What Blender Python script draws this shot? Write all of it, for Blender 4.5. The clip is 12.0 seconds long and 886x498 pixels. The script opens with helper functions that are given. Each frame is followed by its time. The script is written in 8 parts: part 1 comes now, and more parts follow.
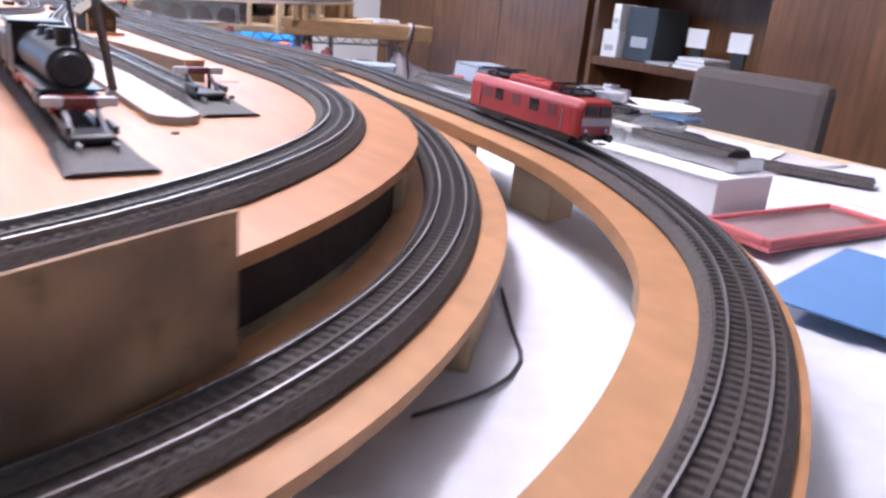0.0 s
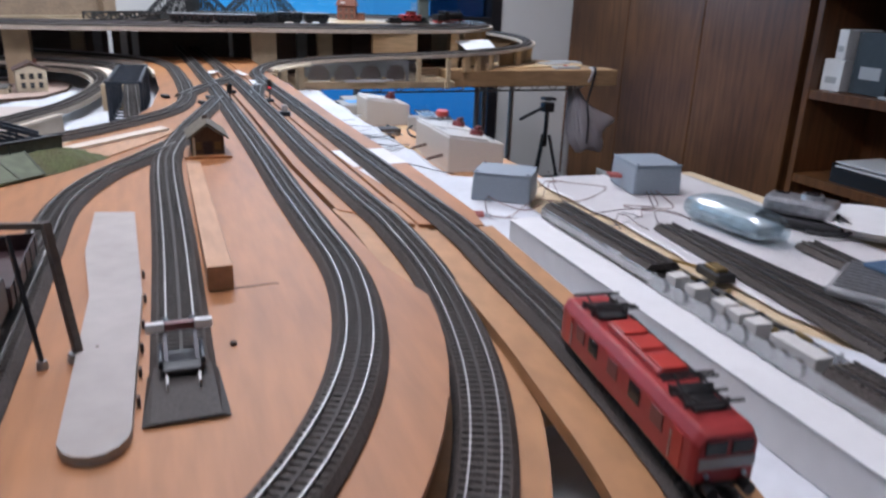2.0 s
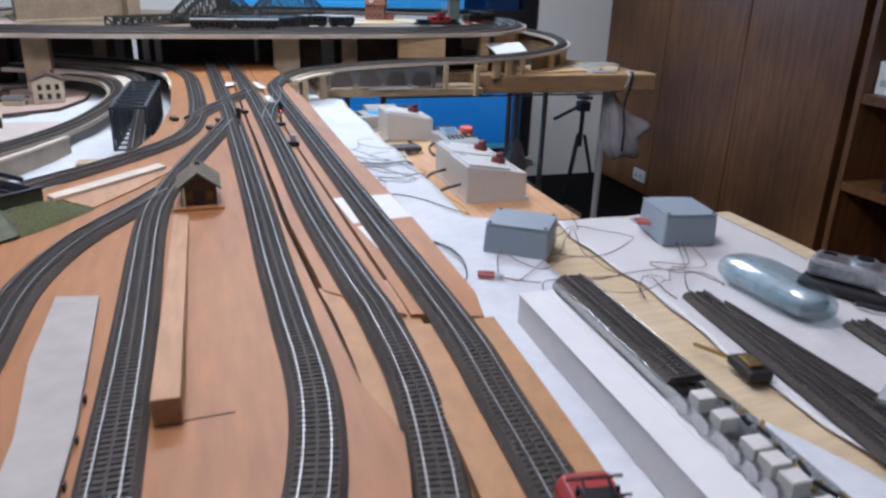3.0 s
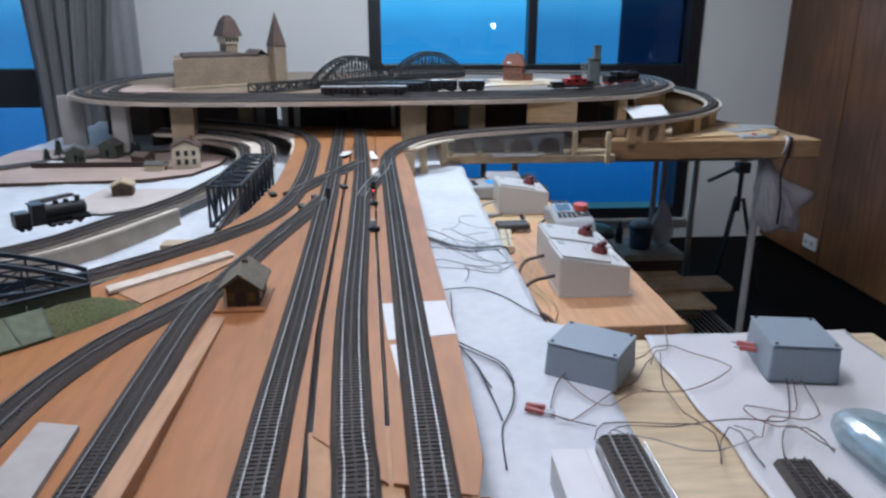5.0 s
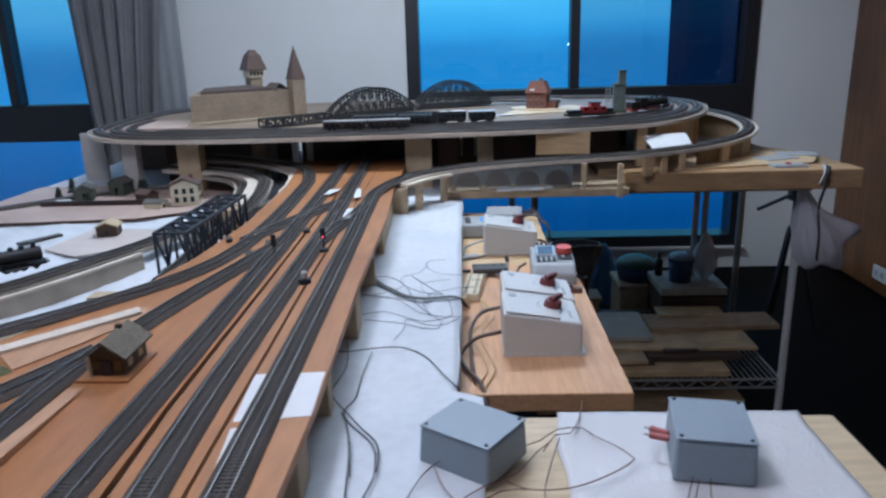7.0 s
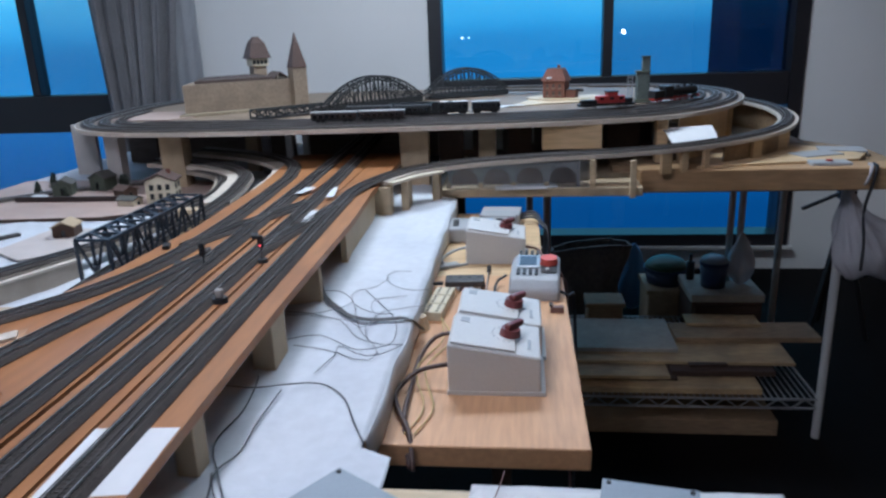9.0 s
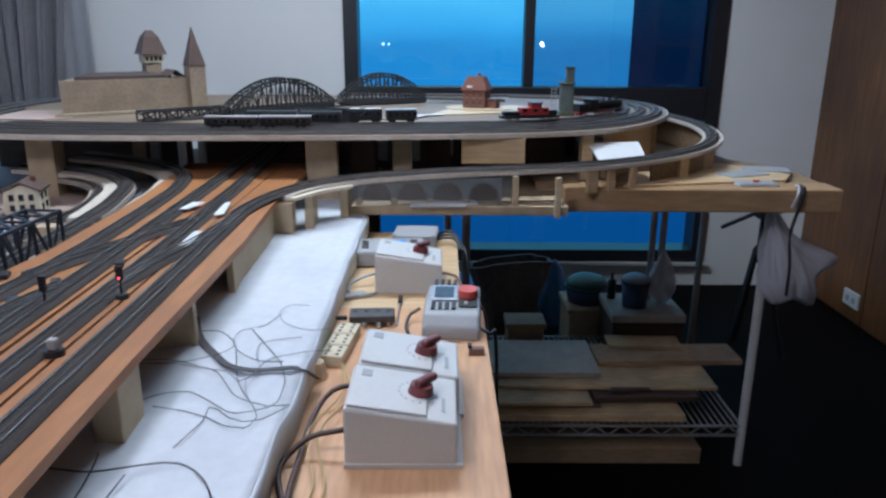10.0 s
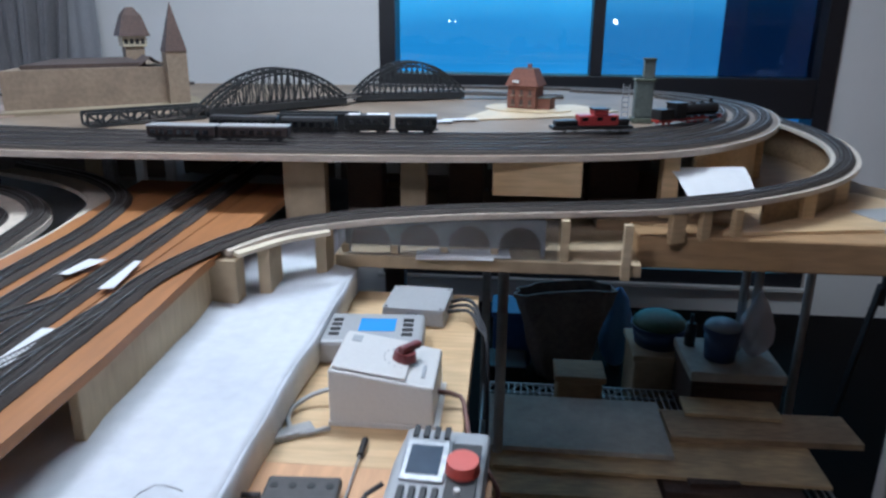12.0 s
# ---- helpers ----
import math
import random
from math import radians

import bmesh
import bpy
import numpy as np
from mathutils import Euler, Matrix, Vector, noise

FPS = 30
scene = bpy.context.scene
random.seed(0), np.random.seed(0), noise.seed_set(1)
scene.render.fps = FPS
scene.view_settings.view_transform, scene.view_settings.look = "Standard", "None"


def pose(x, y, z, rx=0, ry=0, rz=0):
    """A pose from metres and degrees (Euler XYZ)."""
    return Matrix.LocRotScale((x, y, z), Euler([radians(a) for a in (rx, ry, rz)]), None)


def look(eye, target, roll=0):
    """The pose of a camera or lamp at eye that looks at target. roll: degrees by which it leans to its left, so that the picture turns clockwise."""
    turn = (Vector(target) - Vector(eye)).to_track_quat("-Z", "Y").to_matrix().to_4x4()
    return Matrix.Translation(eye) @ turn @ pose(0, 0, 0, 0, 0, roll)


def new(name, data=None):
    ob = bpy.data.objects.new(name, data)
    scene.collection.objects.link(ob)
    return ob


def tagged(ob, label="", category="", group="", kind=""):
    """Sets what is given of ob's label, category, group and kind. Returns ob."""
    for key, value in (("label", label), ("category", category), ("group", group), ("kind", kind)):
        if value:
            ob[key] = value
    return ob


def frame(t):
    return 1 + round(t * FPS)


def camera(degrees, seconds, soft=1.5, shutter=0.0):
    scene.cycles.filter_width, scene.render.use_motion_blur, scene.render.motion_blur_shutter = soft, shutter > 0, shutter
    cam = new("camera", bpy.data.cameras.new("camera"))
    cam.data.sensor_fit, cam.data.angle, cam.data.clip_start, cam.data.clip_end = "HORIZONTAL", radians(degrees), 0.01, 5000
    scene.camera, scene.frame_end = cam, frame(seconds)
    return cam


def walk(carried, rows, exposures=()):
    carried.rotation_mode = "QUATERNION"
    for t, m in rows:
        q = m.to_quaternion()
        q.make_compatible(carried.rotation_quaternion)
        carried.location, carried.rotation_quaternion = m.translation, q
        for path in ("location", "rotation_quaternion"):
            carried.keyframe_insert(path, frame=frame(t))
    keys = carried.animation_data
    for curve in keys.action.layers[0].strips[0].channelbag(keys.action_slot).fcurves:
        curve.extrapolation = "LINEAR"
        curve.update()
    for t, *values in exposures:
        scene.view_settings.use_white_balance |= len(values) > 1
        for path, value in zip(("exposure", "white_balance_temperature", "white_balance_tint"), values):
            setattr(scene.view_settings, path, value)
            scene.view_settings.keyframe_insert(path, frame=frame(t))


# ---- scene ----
cam = camera(62.7, 12.0, soft=2.5, shutter=0.5)
# seconds, eye, target, roll
PATH = [
    (0, (-0.4365, -0.0878, 0.9956), (0.8238, 1.5377, 0.2853), 5.62),
    (0.5, (-0.3401, -0.0603, 1.0064), (0.7533, 1.6582, 0.3347), 3.15),
    (1, (-0.2789, -0.0208, 1.0396), (0.6554, 1.7851, 0.3537), 2.73),
    (1.5, (-0.2522, 0.0332, 1.0721), (0.5639, 1.8748, 0.3437), 1.65),
    (2, (-0.2424, 0.0674, 1.1161), (0.4927, 1.9484, 0.4099), 2.00),
    (2.5, (-0.2157, 0.1080, 1.1600), (0.4563, 1.9902, 0.3950), 1.90),
    (4.3, (-0.0862, 0.2439, 1.2242), (0.4103, 2.2159, 0.5555), 0.50),
    (4.5, (-0.0884, 0.2364, 1.2338), (0.3632, 2.2234, 0.5833), -0.40),
    (5, (-0.0156, 0.2503, 1.2338), (0.1502, 2.2833, 0.5854), 0.20),
    (5.5, (0.0326, 0.2578, 1.2445), (0.1449, 2.3037, 0.6261), -0.50),
    (6, (0.1181, 0.2771, 1.2488), (0.1524, 2.3368, 0.6700), -0.80),
    (6.5, (0.1674, 0.3038, 1.2478), (0.1824, 2.3615, 0.6593), 0.30),
    (7, (0.2209, 0.3370, 1.2585), (0.1449, 2.3914, 0.6667), -1.60),
    (7.5, (0.2787, 0.3798, 1.2617), (0.1759, 2.4246, 0.6400), -1.10),
    (7.7, (0.2883, 0.3948, 1.2638), (0.1995, 2.4460, 0.6625), -1.60),
    (9.3, (0.3790, 0.5860, 1.2380), (0.1530, 2.4860, 0.6560), -2.10),
    (9.5, (0.3820, 0.6330, 1.2390), (0.2500, 2.5400, 0.6510), -2.10),
    (10, (0.3730, 0.6950, 1.2270), (0.3800, 2.6150, 0.6650), 0.30),
    (10.5, (0.3850, 0.7790, 1.2280), (0.3360, 2.6880, 0.6340), -1.30),
    (11, (0.4200, 0.9430, 1.2290), (0.2930, 2.8560, 0.6610), 0.20),
    (11.5, (0.4550, 1.0750, 1.2330), (0.3250, 2.9830, 0.6480), -0.10),
    (12, (0.4480, 1.2120, 1.2350), (0.2810, 3.1060, 0.6150), 0.50),
]
walk(cam, [(t, look(eye, target, roll)) for t, eye, target, roll in PATH],
     [(0.0, 1.66, 6150, 23), (0.5, 1.32, 5950, 23), (1.0, 0.92, 6000, 23), (1.5, 0.58, 6200, 18), (2.7, 0.38, 6050, 12), (4.3, 0.22, 6000, 9.5),
      (6.0, 0.12, 5640, 8), (7.5, 0.02, 5560, 8), (9.5, 0.04, 5600, 8), (10.5, 0.13, 5650, 8), (12.0, 0.10, 5650, 8)])


# ---- light ----
world = bpy.data.worlds.new("world")
scene.world = world
world.use_nodes = True
wnt = world.node_tree
wnt.nodes.clear()
w_out = wnt.nodes.new("ShaderNodeOutputWorld")
w_bg = wnt.nodes.new("ShaderNodeBackground")
w_sky = wnt.nodes.new("ShaderNodeTexSky")
w_sky.sky_type = "NISHITA"
w_sky.sun_disc = False
w_sky.sun_elevation = radians(1.5)
w_sky.sun_rotation = radians(150)
wnt.links.new(w_sky.outputs[0], w_bg.inputs[0])
w_bg.inputs[1].default_value = 0.12
wnt.links.new(w_bg.outputs[0], w_out.inputs[0])


def area_lamp(name, place, target, sx, sy, watts, colour):
    data = bpy.data.lights.new(name, "AREA")
    data.shape, data.size, data.size_y, data.energy, data.color = "RECTANGLE", sx, sy, watts, colour
    ob = new(name, data)
    ob.matrix_world = look(place, target)
    return ob


# two added, unseen ceiling lights fill the room, dusk comes in at the windows
area_lamp("added_ceiling_light", (0.05, 2.60, 2.42), (0.05, 2.61, 0), 1.2, 0.35, 32, (0.90, 0.955, 1.0))
room_light = bpy.data.lights.new("added_ceiling_light", "POINT")
room_light.energy, room_light.color, room_light.shadow_soft_size = 32, (0.96, 0.92, 1.0), 0.16
new("added_ceiling_light", room_light).location = (-0.30, 0.88, 2.24)
area_lamp("window_daylight", (0.8, 4.20, 1.6), (0.8, 0, 1.3), 1.6, 1.0, 7, (0.42, 0.66, 1.0))
area_lamp("window_daylight", (-2.2, 4.20, 1.4), (-2.2, 0, 1.2), 0.8, 1.4, 9, (0.42, 0.66, 1.0))

# ---- materials ----


def material(name, colour, rough=0.6, metal=0.0, vary=0.12, scale=40.0, bump=0.15, grain=None, second=None, coarse=6.0, coat=0.0, gloss=0.5):
    """Principled material with fine and coarse variation. grain: stretch of the noise along x, y, z; second: colour of the coarse stains."""
    m = bpy.data.materials.new(name)
    m.use_nodes = True
    nt = m.node_tree
    b = nt.nodes["Principled BSDF"]
    b.inputs["Roughness"].default_value = rough
    b.inputs["Metallic"].default_value = metal
    b.inputs["Coat Weight"].default_value = coat
    tc = nt.nodes.new("ShaderNodeTexCoord")
    mp = nt.nodes.new("ShaderNodeMapping")
    nt.links.new(tc.outputs["Object"], mp.inputs[0])
    if grain:
        mp.inputs["Scale"].default_value = grain
    fine = nt.nodes.new("ShaderNodeTexNoise")
    fine.inputs["Scale"].default_value = scale
    fine.inputs["Detail"].default_value = 6
    nt.links.new(mp.outputs[0], fine.inputs["Vector"])
    big = nt.nodes.new("ShaderNodeTexNoise")
    big.inputs["Scale"].default_value = coarse
    big.inputs["Detail"].default_value = 4
    nt.links.new(tc.outputs["Object"], big.inputs["Vector"])
    ramp = nt.nodes.new("ShaderNodeMapRange")
    ramp.inputs["From Min"].default_value, ramp.inputs["From Max"].default_value = 0.3, 0.7
    ramp.inputs["To Min"].default_value, ramp.inputs["To Max"].default_value = 1 - vary, 1 + vary
    nt.links.new(fine.outputs[0], ramp.inputs[0])
    ramp2 = nt.nodes.new("ShaderNodeMapRange")
    ramp2.inputs["From Min"].default_value, ramp2.inputs["From Max"].default_value = 0.38, 0.68
    nt.links.new(big.outputs[0], ramp2.inputs[0])
    mix = nt.nodes.new("ShaderNodeMix")
    mix.data_type = "RGBA"
    other = second or tuple(c * (1 - vary) for c in colour)
    mix.inputs[6].default_value = (*colour, 1)
    mix.inputs[7].default_value = (*other, 1)
    nt.links.new(ramp2.outputs[0], mix.inputs[0])
    mul = nt.nodes.new("ShaderNodeVectorMath")
    mul.operation = "SCALE"
    nt.links.new(mix.outputs[2], mul.inputs[0])
    nt.links.new(ramp.outputs[0], mul.inputs["Scale"])
    nt.links.new(mul.outputs[0], b.inputs["Base Color"])
    if bump:
        bp = nt.nodes.new("ShaderNodeBump")
        bp.inputs["Strength"].default_value = bump
        bp.inputs["Distance"].default_value = 0.002
        nt.links.new(fine.outputs[0], bp.inputs["Height"])
        nt.links.new(bp.outputs[0], b.inputs["Normal"])
    b.inputs["Specular IOR Level"].default_value = gloss
    return m


def glow(name, colour, power):
    m = bpy.data.materials.new(name)
    m.use_nodes = True
    b = m.node_tree.nodes["Principled BSDF"]
    b.inputs["Base Color"].default_value = (0, 0, 0, 1)
    b.inputs["Emission Color"].default_value = (*colour, 1)
    b.inputs["Emission Strength"].default_value = power
    return m


def glass(name, tint=(0.9, 0.95, 1.0), clear=0.85, rough=0.05):
    m = bpy.data.materials.new(name)
    m.use_nodes = True
    nt = m.node_tree
    nt.nodes.clear()
    out = nt.nodes.new("ShaderNodeOutputMaterial")
    tr = nt.nodes.new("ShaderNodeBsdfTransparent")
    tr.inputs[0].default_value = (*tint, 1)
    gl = nt.nodes.new("ShaderNodeBsdfGlossy")
    gl.inputs["Roughness"].default_value = rough
    mx = nt.nodes.new("ShaderNodeMixShader")
    mx.inputs[0].default_value = 1 - clear
    nt.links.new(tr.outputs[0], mx.inputs[1])
    nt.links.new(gl.outputs[0], mx.inputs[2])
    nt.links.new(mx.outputs[0], out.inputs[0])
    return m


def thin_plastic(name, colour, clear):
    """Milky thin plastic: part lets the view through, part scatters."""
    m = bpy.data.materials.new(name)
    m.use_nodes = True
    nt = m.node_tree
    b = nt.nodes["Principled BSDF"]
    b.inputs["Base Color"].default_value = (*colour, 1)
    b.inputs["Roughness"].default_value = 0.3
    no = nt.nodes.new("ShaderNodeTexNoise")
    no.inputs["Scale"].default_value = 30
    no.inputs["Detail"].default_value = 5
    bp = nt.nodes.new("ShaderNodeBump")
    bp.inputs["Strength"].default_value = 0.5
    bp.inputs["Distance"].default_value = 0.004
    nt.links.new(no.outputs[0], bp.inputs["Height"])
    nt.links.new(bp.outputs[0], b.inputs["Normal"])
    tr = nt.nodes.new("ShaderNodeBsdfTransparent")
    mx = nt.nodes.new("ShaderNodeMixShader")
    mx.inputs[0].default_value = clear
    nt.links.new(b.outputs[0], mx.inputs[1])
    nt.links.new(tr.outputs[0], mx.inputs[2])
    nt.links.new(mx.outputs[0], nt.nodes["Material Output"].inputs[0])
    return m


M = {
    "tissue": thin_plastic("thin_tissue", (0.74, 0.72, 0.72), 0.12),
    "milky": thin_plastic("milky_bag_plastic", (0.64, 0.62, 0.65), 0.30),
    "mdf": material("plywood_orange", (0.368, 0.158, 0.053), 0.52, vary=0.13, scale=14, grain=(7, 1, 7), second=(0.310, 0.124, 0.040), coarse=3.0, bump=0.08),
    "pale": material("pale_pine", (0.62, 0.45, 0.26), 0.6, vary=0.14, scale=16, grain=(1, 9, 9), second=(0.55, 0.36, 0.18), coarse=5),
    "plank": material("worktop_plank", (0.62, 0.36, 0.19), 0.5, vary=0.12, scale=14, grain=(9, 1, 9), second=(0.52, 0.28, 0.14), coarse=4),
    "ply": material("pale_plywood", (0.60, 0.48, 0.32), 0.6, vary=0.12, scale=20, grain=(1, 6, 6), second=(0.52, 0.39, 0.23), coarse=6),
    "box": material("raw_board", (0.47, 0.36, 0.23), 0.7, vary=0.12, scale=30, second=(0.38, 0.29, 0.18), coarse=8),
    "ballast": material("roadbed_grey", (0.078, 0.067, 0.060), 0.8, vary=0.4, scale=700, bump=0.5, second=(0.062, 0.053, 0.047), coarse=14, gloss=0.2),
    "sleeper": material("sleeper_plastic", (0.066, 0.057, 0.051), 0.65, vary=0.25, scale=500, gloss=0.3),
    "rail": material("rail_steel", (0.36, 0.345, 0.34), 0.46, 1.0, vary=0.1, scale=300, bump=0.05),
    "cloth": material("white_cloth", (0.60, 0.62, 0.65), 0.8, vary=0.05, scale=60, second=(0.535, 0.56, 0.60), coarse=7, bump=0.3),
    "paper": material("white_paper", (0.68, 0.68, 0.68), 0.7, vary=0.03, scale=50, bump=0.05),
    "wall": material("white_wallpaper", (0.83, 0.82, 0.80), 0.8, vary=0.04, scale=260, second=(0.80, 0.79, 0.77), coarse=2, bump=0.2),
    "frame": material("black_window_frame", (0.016, 0.016, 0.02), 0.4, vary=0.1, scale=100),
    "walnut": material("wood_panelling", (0.17, 0.072, 0.026), 0.38, vary=0.34, scale=5, grain=(9, 9, 0.7), second=(0.085, 0.034, 0.013), coarse=1.8, bump=0.08),
    # floor brown taken down to near black, the deep shade is in the colour
    "floor": material("shade_dark_floor", (0.004, 0.003, 0.003), 0.7, gloss=0.08, vary=0.2, scale=8, grain=(8, 1, 8), bump=0.05),
    "ceiling": material("ceiling_white", (0.82, 0.82, 0.80), 0.9, vary=0.03),
    "greybox": material("grey_plastic", (0.26, 0.305, 0.35), 0.5, vary=0.05, scale=400, bump=0.1, second=(0.245, 0.29, 0.335)),
    "white_plastic": material("white_plastic", (0.60, 0.585, 0.56), 0.4, vary=0.03, scale=200, bump=0.03),
    "grey_plastic": material("light_grey_plastic", (0.36, 0.37, 0.38), 0.45, vary=0.04, scale=200, bump=0.03),
    "red_plastic": material("red_plastic", (0.42, 0.035, 0.025), 0.4, vary=0.06, scale=120, bump=0.03),
    "red_knob": material("red_knob", (0.17, 0.042, 0.042), 0.35, vary=0.08, scale=120),
    "black": material("black_plastic", (0.013, 0.013, 0.015), 0.5, vary=0.2, scale=200),
    "dark_metal": material("dark_iron", (0.025, 0.028, 0.034), 0.45, 0.3, vary=0.25, scale=200),
    "bridge_grey": material("bridge_grey_paint", (0.030, 0.033, 0.036), 0.55, vary=0.2, scale=200),
    "bridge_blue": material("bridge_dark_blue", (0.018, 0.028, 0.045), 0.5, vary=0.25, scale=200),
    "steel": material("galvanised_post", (0.42, 0.40, 0.38), 0.4, 0.6, vary=0.1, scale=60),
    "silver": material("silver_metal", (0.52, 0.53, 0.55), 0.35, 0.85, vary=0.2, scale=150),
    # board brown darkened for the shade under the rack, reused on the planks
    "shade_board": material("shade_dulled_fibreboard", (0.32, 0.215, 0.118), 0.75, vary=0.2, scale=24, grain=(1, 5, 5), second=(0.24, 0.155, 0.085), coarse=8),
    "pink_card": material("pinkish_board", (0.46, 0.345, 0.29), 0.7, vary=0.1, scale=20, second=(0.38, 0.27, 0.22), coarse=5),
    "stone": material("arch_stone_card", (0.25, 0.25, 0.255), 0.85, vary=0.2, scale=160, second=(0.19, 0.19, 0.20), coarse=18),
    "brickcard": material("stone_wall_card", (0.36, 0.225, 0.125), 0.85, vary=0.5, scale=60, second=(0.10, 0.065, 0.05), coarse=30, bump=0.4),
    "churchwall": material("church_wall_card", (0.265, 0.20, 0.14), 0.85, vary=0.14, scale=90, second=(0.21, 0.155, 0.11), coarse=14),
    "roof_brown": material("brown_tile_roof", (0.098, 0.060, 0.048), 0.75, vary=0.3, scale=250, bump=0.4),
    "roof_grey": material("grey_slate_roof", (0.10, 0.095, 0.085), 0.75, vary=0.25, scale=250, bump=0.4),
    "brick_red": material("red_brick_model", (0.19, 0.075, 0.050), 0.8, vary=0.2, scale=200),
    "timber": material("dark_timber", (0.065, 0.035, 0.022), 0.75, vary=0.25, scale=90, grain=(1, 1, 6)),
    "housewall": material("cream_house_wall", (0.62, 0.55, 0.40), 0.8, vary=0.08, scale=120),
    "platform": material("grey_card_platform", (0.40, 0.375, 0.35), 0.8, vary=0.06, scale=60, second=(0.36, 0.335, 0.31), coarse=9),
    "grass": material("grass_mat", (0.10, 0.12, 0.045), 0.95, vary=0.5, scale=500, bump=1.0, second=(0.10, 0.095, 0.045), coarse=30),
    "greenwall": material("grey_green_wall", (0.085, 0.10, 0.075), 0.85, vary=0.2, scale=150),
    "curtain": material("grey_curtain", (0.25, 0.24, 0.25), 0.85, vary=0.12, scale=300, grain=(1, 1, 0.2)),
    "loco_red": material("locomotive_red", (0.34, 0.036, 0.036), 0.38, vary=0.07, scale=140, second=(0.30, 0.03, 0.03), bump=0.04),
    "loco_black": material("locomotive_black", (0.012, 0.012, 0.013), 0.45, vary=0.3, scale=200),
    "wagon_brown": material("wagon_brown", (0.035, 0.022, 0.02), 0.6, vary=0.25, scale=200),
    "wagon_dark": material("coach_dark", (0.018, 0.022, 0.022), 0.45, vary=0.25, scale=200),
    "wire_black": material("wire_black", (0.03, 0.03, 0.035), 0.5, vary=0.1),
    "wire_brown": material("wire_brown", (0.17, 0.085, 0.07), 0.5, vary=0.1),
    "wire_grey": material("wire_grey", (0.22, 0.22, 0.24), 0.5, vary=0.1),
    "wire_yellow": material("wire_yellow", (0.55, 0.40, 0.16), 0.5, vary=0.1),
    "blue": material("blue_plastic", (0.03, 0.09, 0.28), 0.45, vary=0.15),
    "blue_sheet": material("light_blue_sheet", (0.10, 0.225, 0.43), 0.6, vary=0.08, scale=12),
    "tree": material("olive_tree", (0.05, 0.06, 0.045), 0.9, vary=0.4, scale=150),
    "amber": material("amber_window", (0.17, 0.10, 0.03), 0.5, vary=0.1),
    "lcd": glow("lit_display", (0.04, 0.36, 0.9), 0.9),
    "dark_glass": material("dark_glass", (0.012, 0.013, 0.016), 0.12, vary=0.1),
    "silver_paint": material("silver_paint", (0.33, 0.33, 0.33), 0.4, vary=0.1, scale=200),
    "pink": material("pink_plastic", (0.50, 0.12, 0.12), 0.5, vary=0.1),
    "film": glass("thin_plastic_film", (0.92, 0.93, 0.94), 0.62, 0.45),
    "haze_film": glass("cloudy_film", (0.92, 0.93, 0.94), 0.90, 0.5),
    "chair_fabric": material("grey_brown_fabric", (0.10, 0.082, 0.075), 0.9, vary=0.12, scale=300),
    "lcd_case": material("dark_blue_grey_case", (0.035, 0.045, 0.052), 0.5, vary=0.1),
    "sheer": material("sheer_curtain", (0.38, 0.385, 0.40), 0.9, vary=0.05, scale=200, grain=(1, 1, 0.2)),
    "pane": glass("window_glass", (0.97, 0.99, 1.0), 0.95, 0.01),
    "pane_grey": glass("greyed_window_glass", (0.86, 0.83, 0.86), 0.95, 0.01),
    "screen": glass("window_screen", (0.18, 0.23, 0.29), 0.96, 0.05),
}

# ---- mesh helpers ----


def mesh_object(name, bm, mat, smooth=False):
    me = bpy.data.meshes.new(name)
    bmesh.ops.recalc_face_normals(bm, faces=bm.faces)
    bm.to_mesh(me)
    bm.free()
    if smooth:
        for p in me.polygons:
            p.use_smooth = True
    me.materials.append(M[mat] if isinstance(mat, str) else mat)
    return new(name, me)


def part(name, bm, mat, parent, label="", smooth=False):
    ob = mesh_object(name, bm, mat, smooth)
    ob.parent = parent
    if label:
        ob["label"] = label
    return ob


def thing(name, label, category, place=(0, 0, 0), turn=0.0, group="", kind=""):
    ob = new(name)
    ob.empty_display_size = 0.02
    ob.matrix_world = pose(*place, 0, 0, turn)
    return tagged(ob, label, category, group, kind)


def single(name, bm, mat, label, category, group="", kind="", smooth=False):
    return tagged(mesh_object(name, bm, mat, smooth), label, category, group, kind)


def add_box(bm, x0, x1, y0, y1, z0, z1, bevel=0.0, m=None):
    vs = [bm.verts.new((x, y, z)) for x in (x0, x1) for y in (y0, y1) for z in (z0, z1)]
    quads = [(0, 1, 3, 2), (4, 6, 7, 5), (0, 4, 5, 1), (2, 3, 7, 6), (0, 2, 6, 4), (1, 5, 7, 3)]
    fs = [bm.faces.new([vs[i] for i in q]) for q in quads]
    if bevel:
        es = list({e for f in fs for e in f.edges})
        res = bmesh.ops.bevel(bm, geom=es, offset=bevel, segments=2, affect="EDGES", profile=0.5)
        vs = list({v for f in res["faces"] for v in f.verts} | {v for v in vs if v.is_valid})
    if m is not None:
        bmesh.ops.transform(bm, matrix=m, verts=vs)
    return bm


def box_bm(x0, x1, y0, y1, z0, z1, bevel=0.0, m=None):
    return add_box(bmesh.new(), x0, x1, y0, y1, z0, z1, bevel, m)


def add_cyl(bm, r0, r1, z0, z1, n=16, m=None):
    res = bmesh.ops.create_cone(bm, cap_ends=True, segments=n, radius1=r0, radius2=r1, depth=z1 - z0, matrix=Matrix.Translation((0, 0, (z0 + z1) / 2)))
    if m is not None:
        bmesh.ops.transform(bm, matrix=m, verts=res["verts"])
    return bm


def cyl_bm(r0, r1, z0, z1, n=16, m=None):
    return add_cyl(bmesh.new(), r0, r1, z0, z1, n, m)


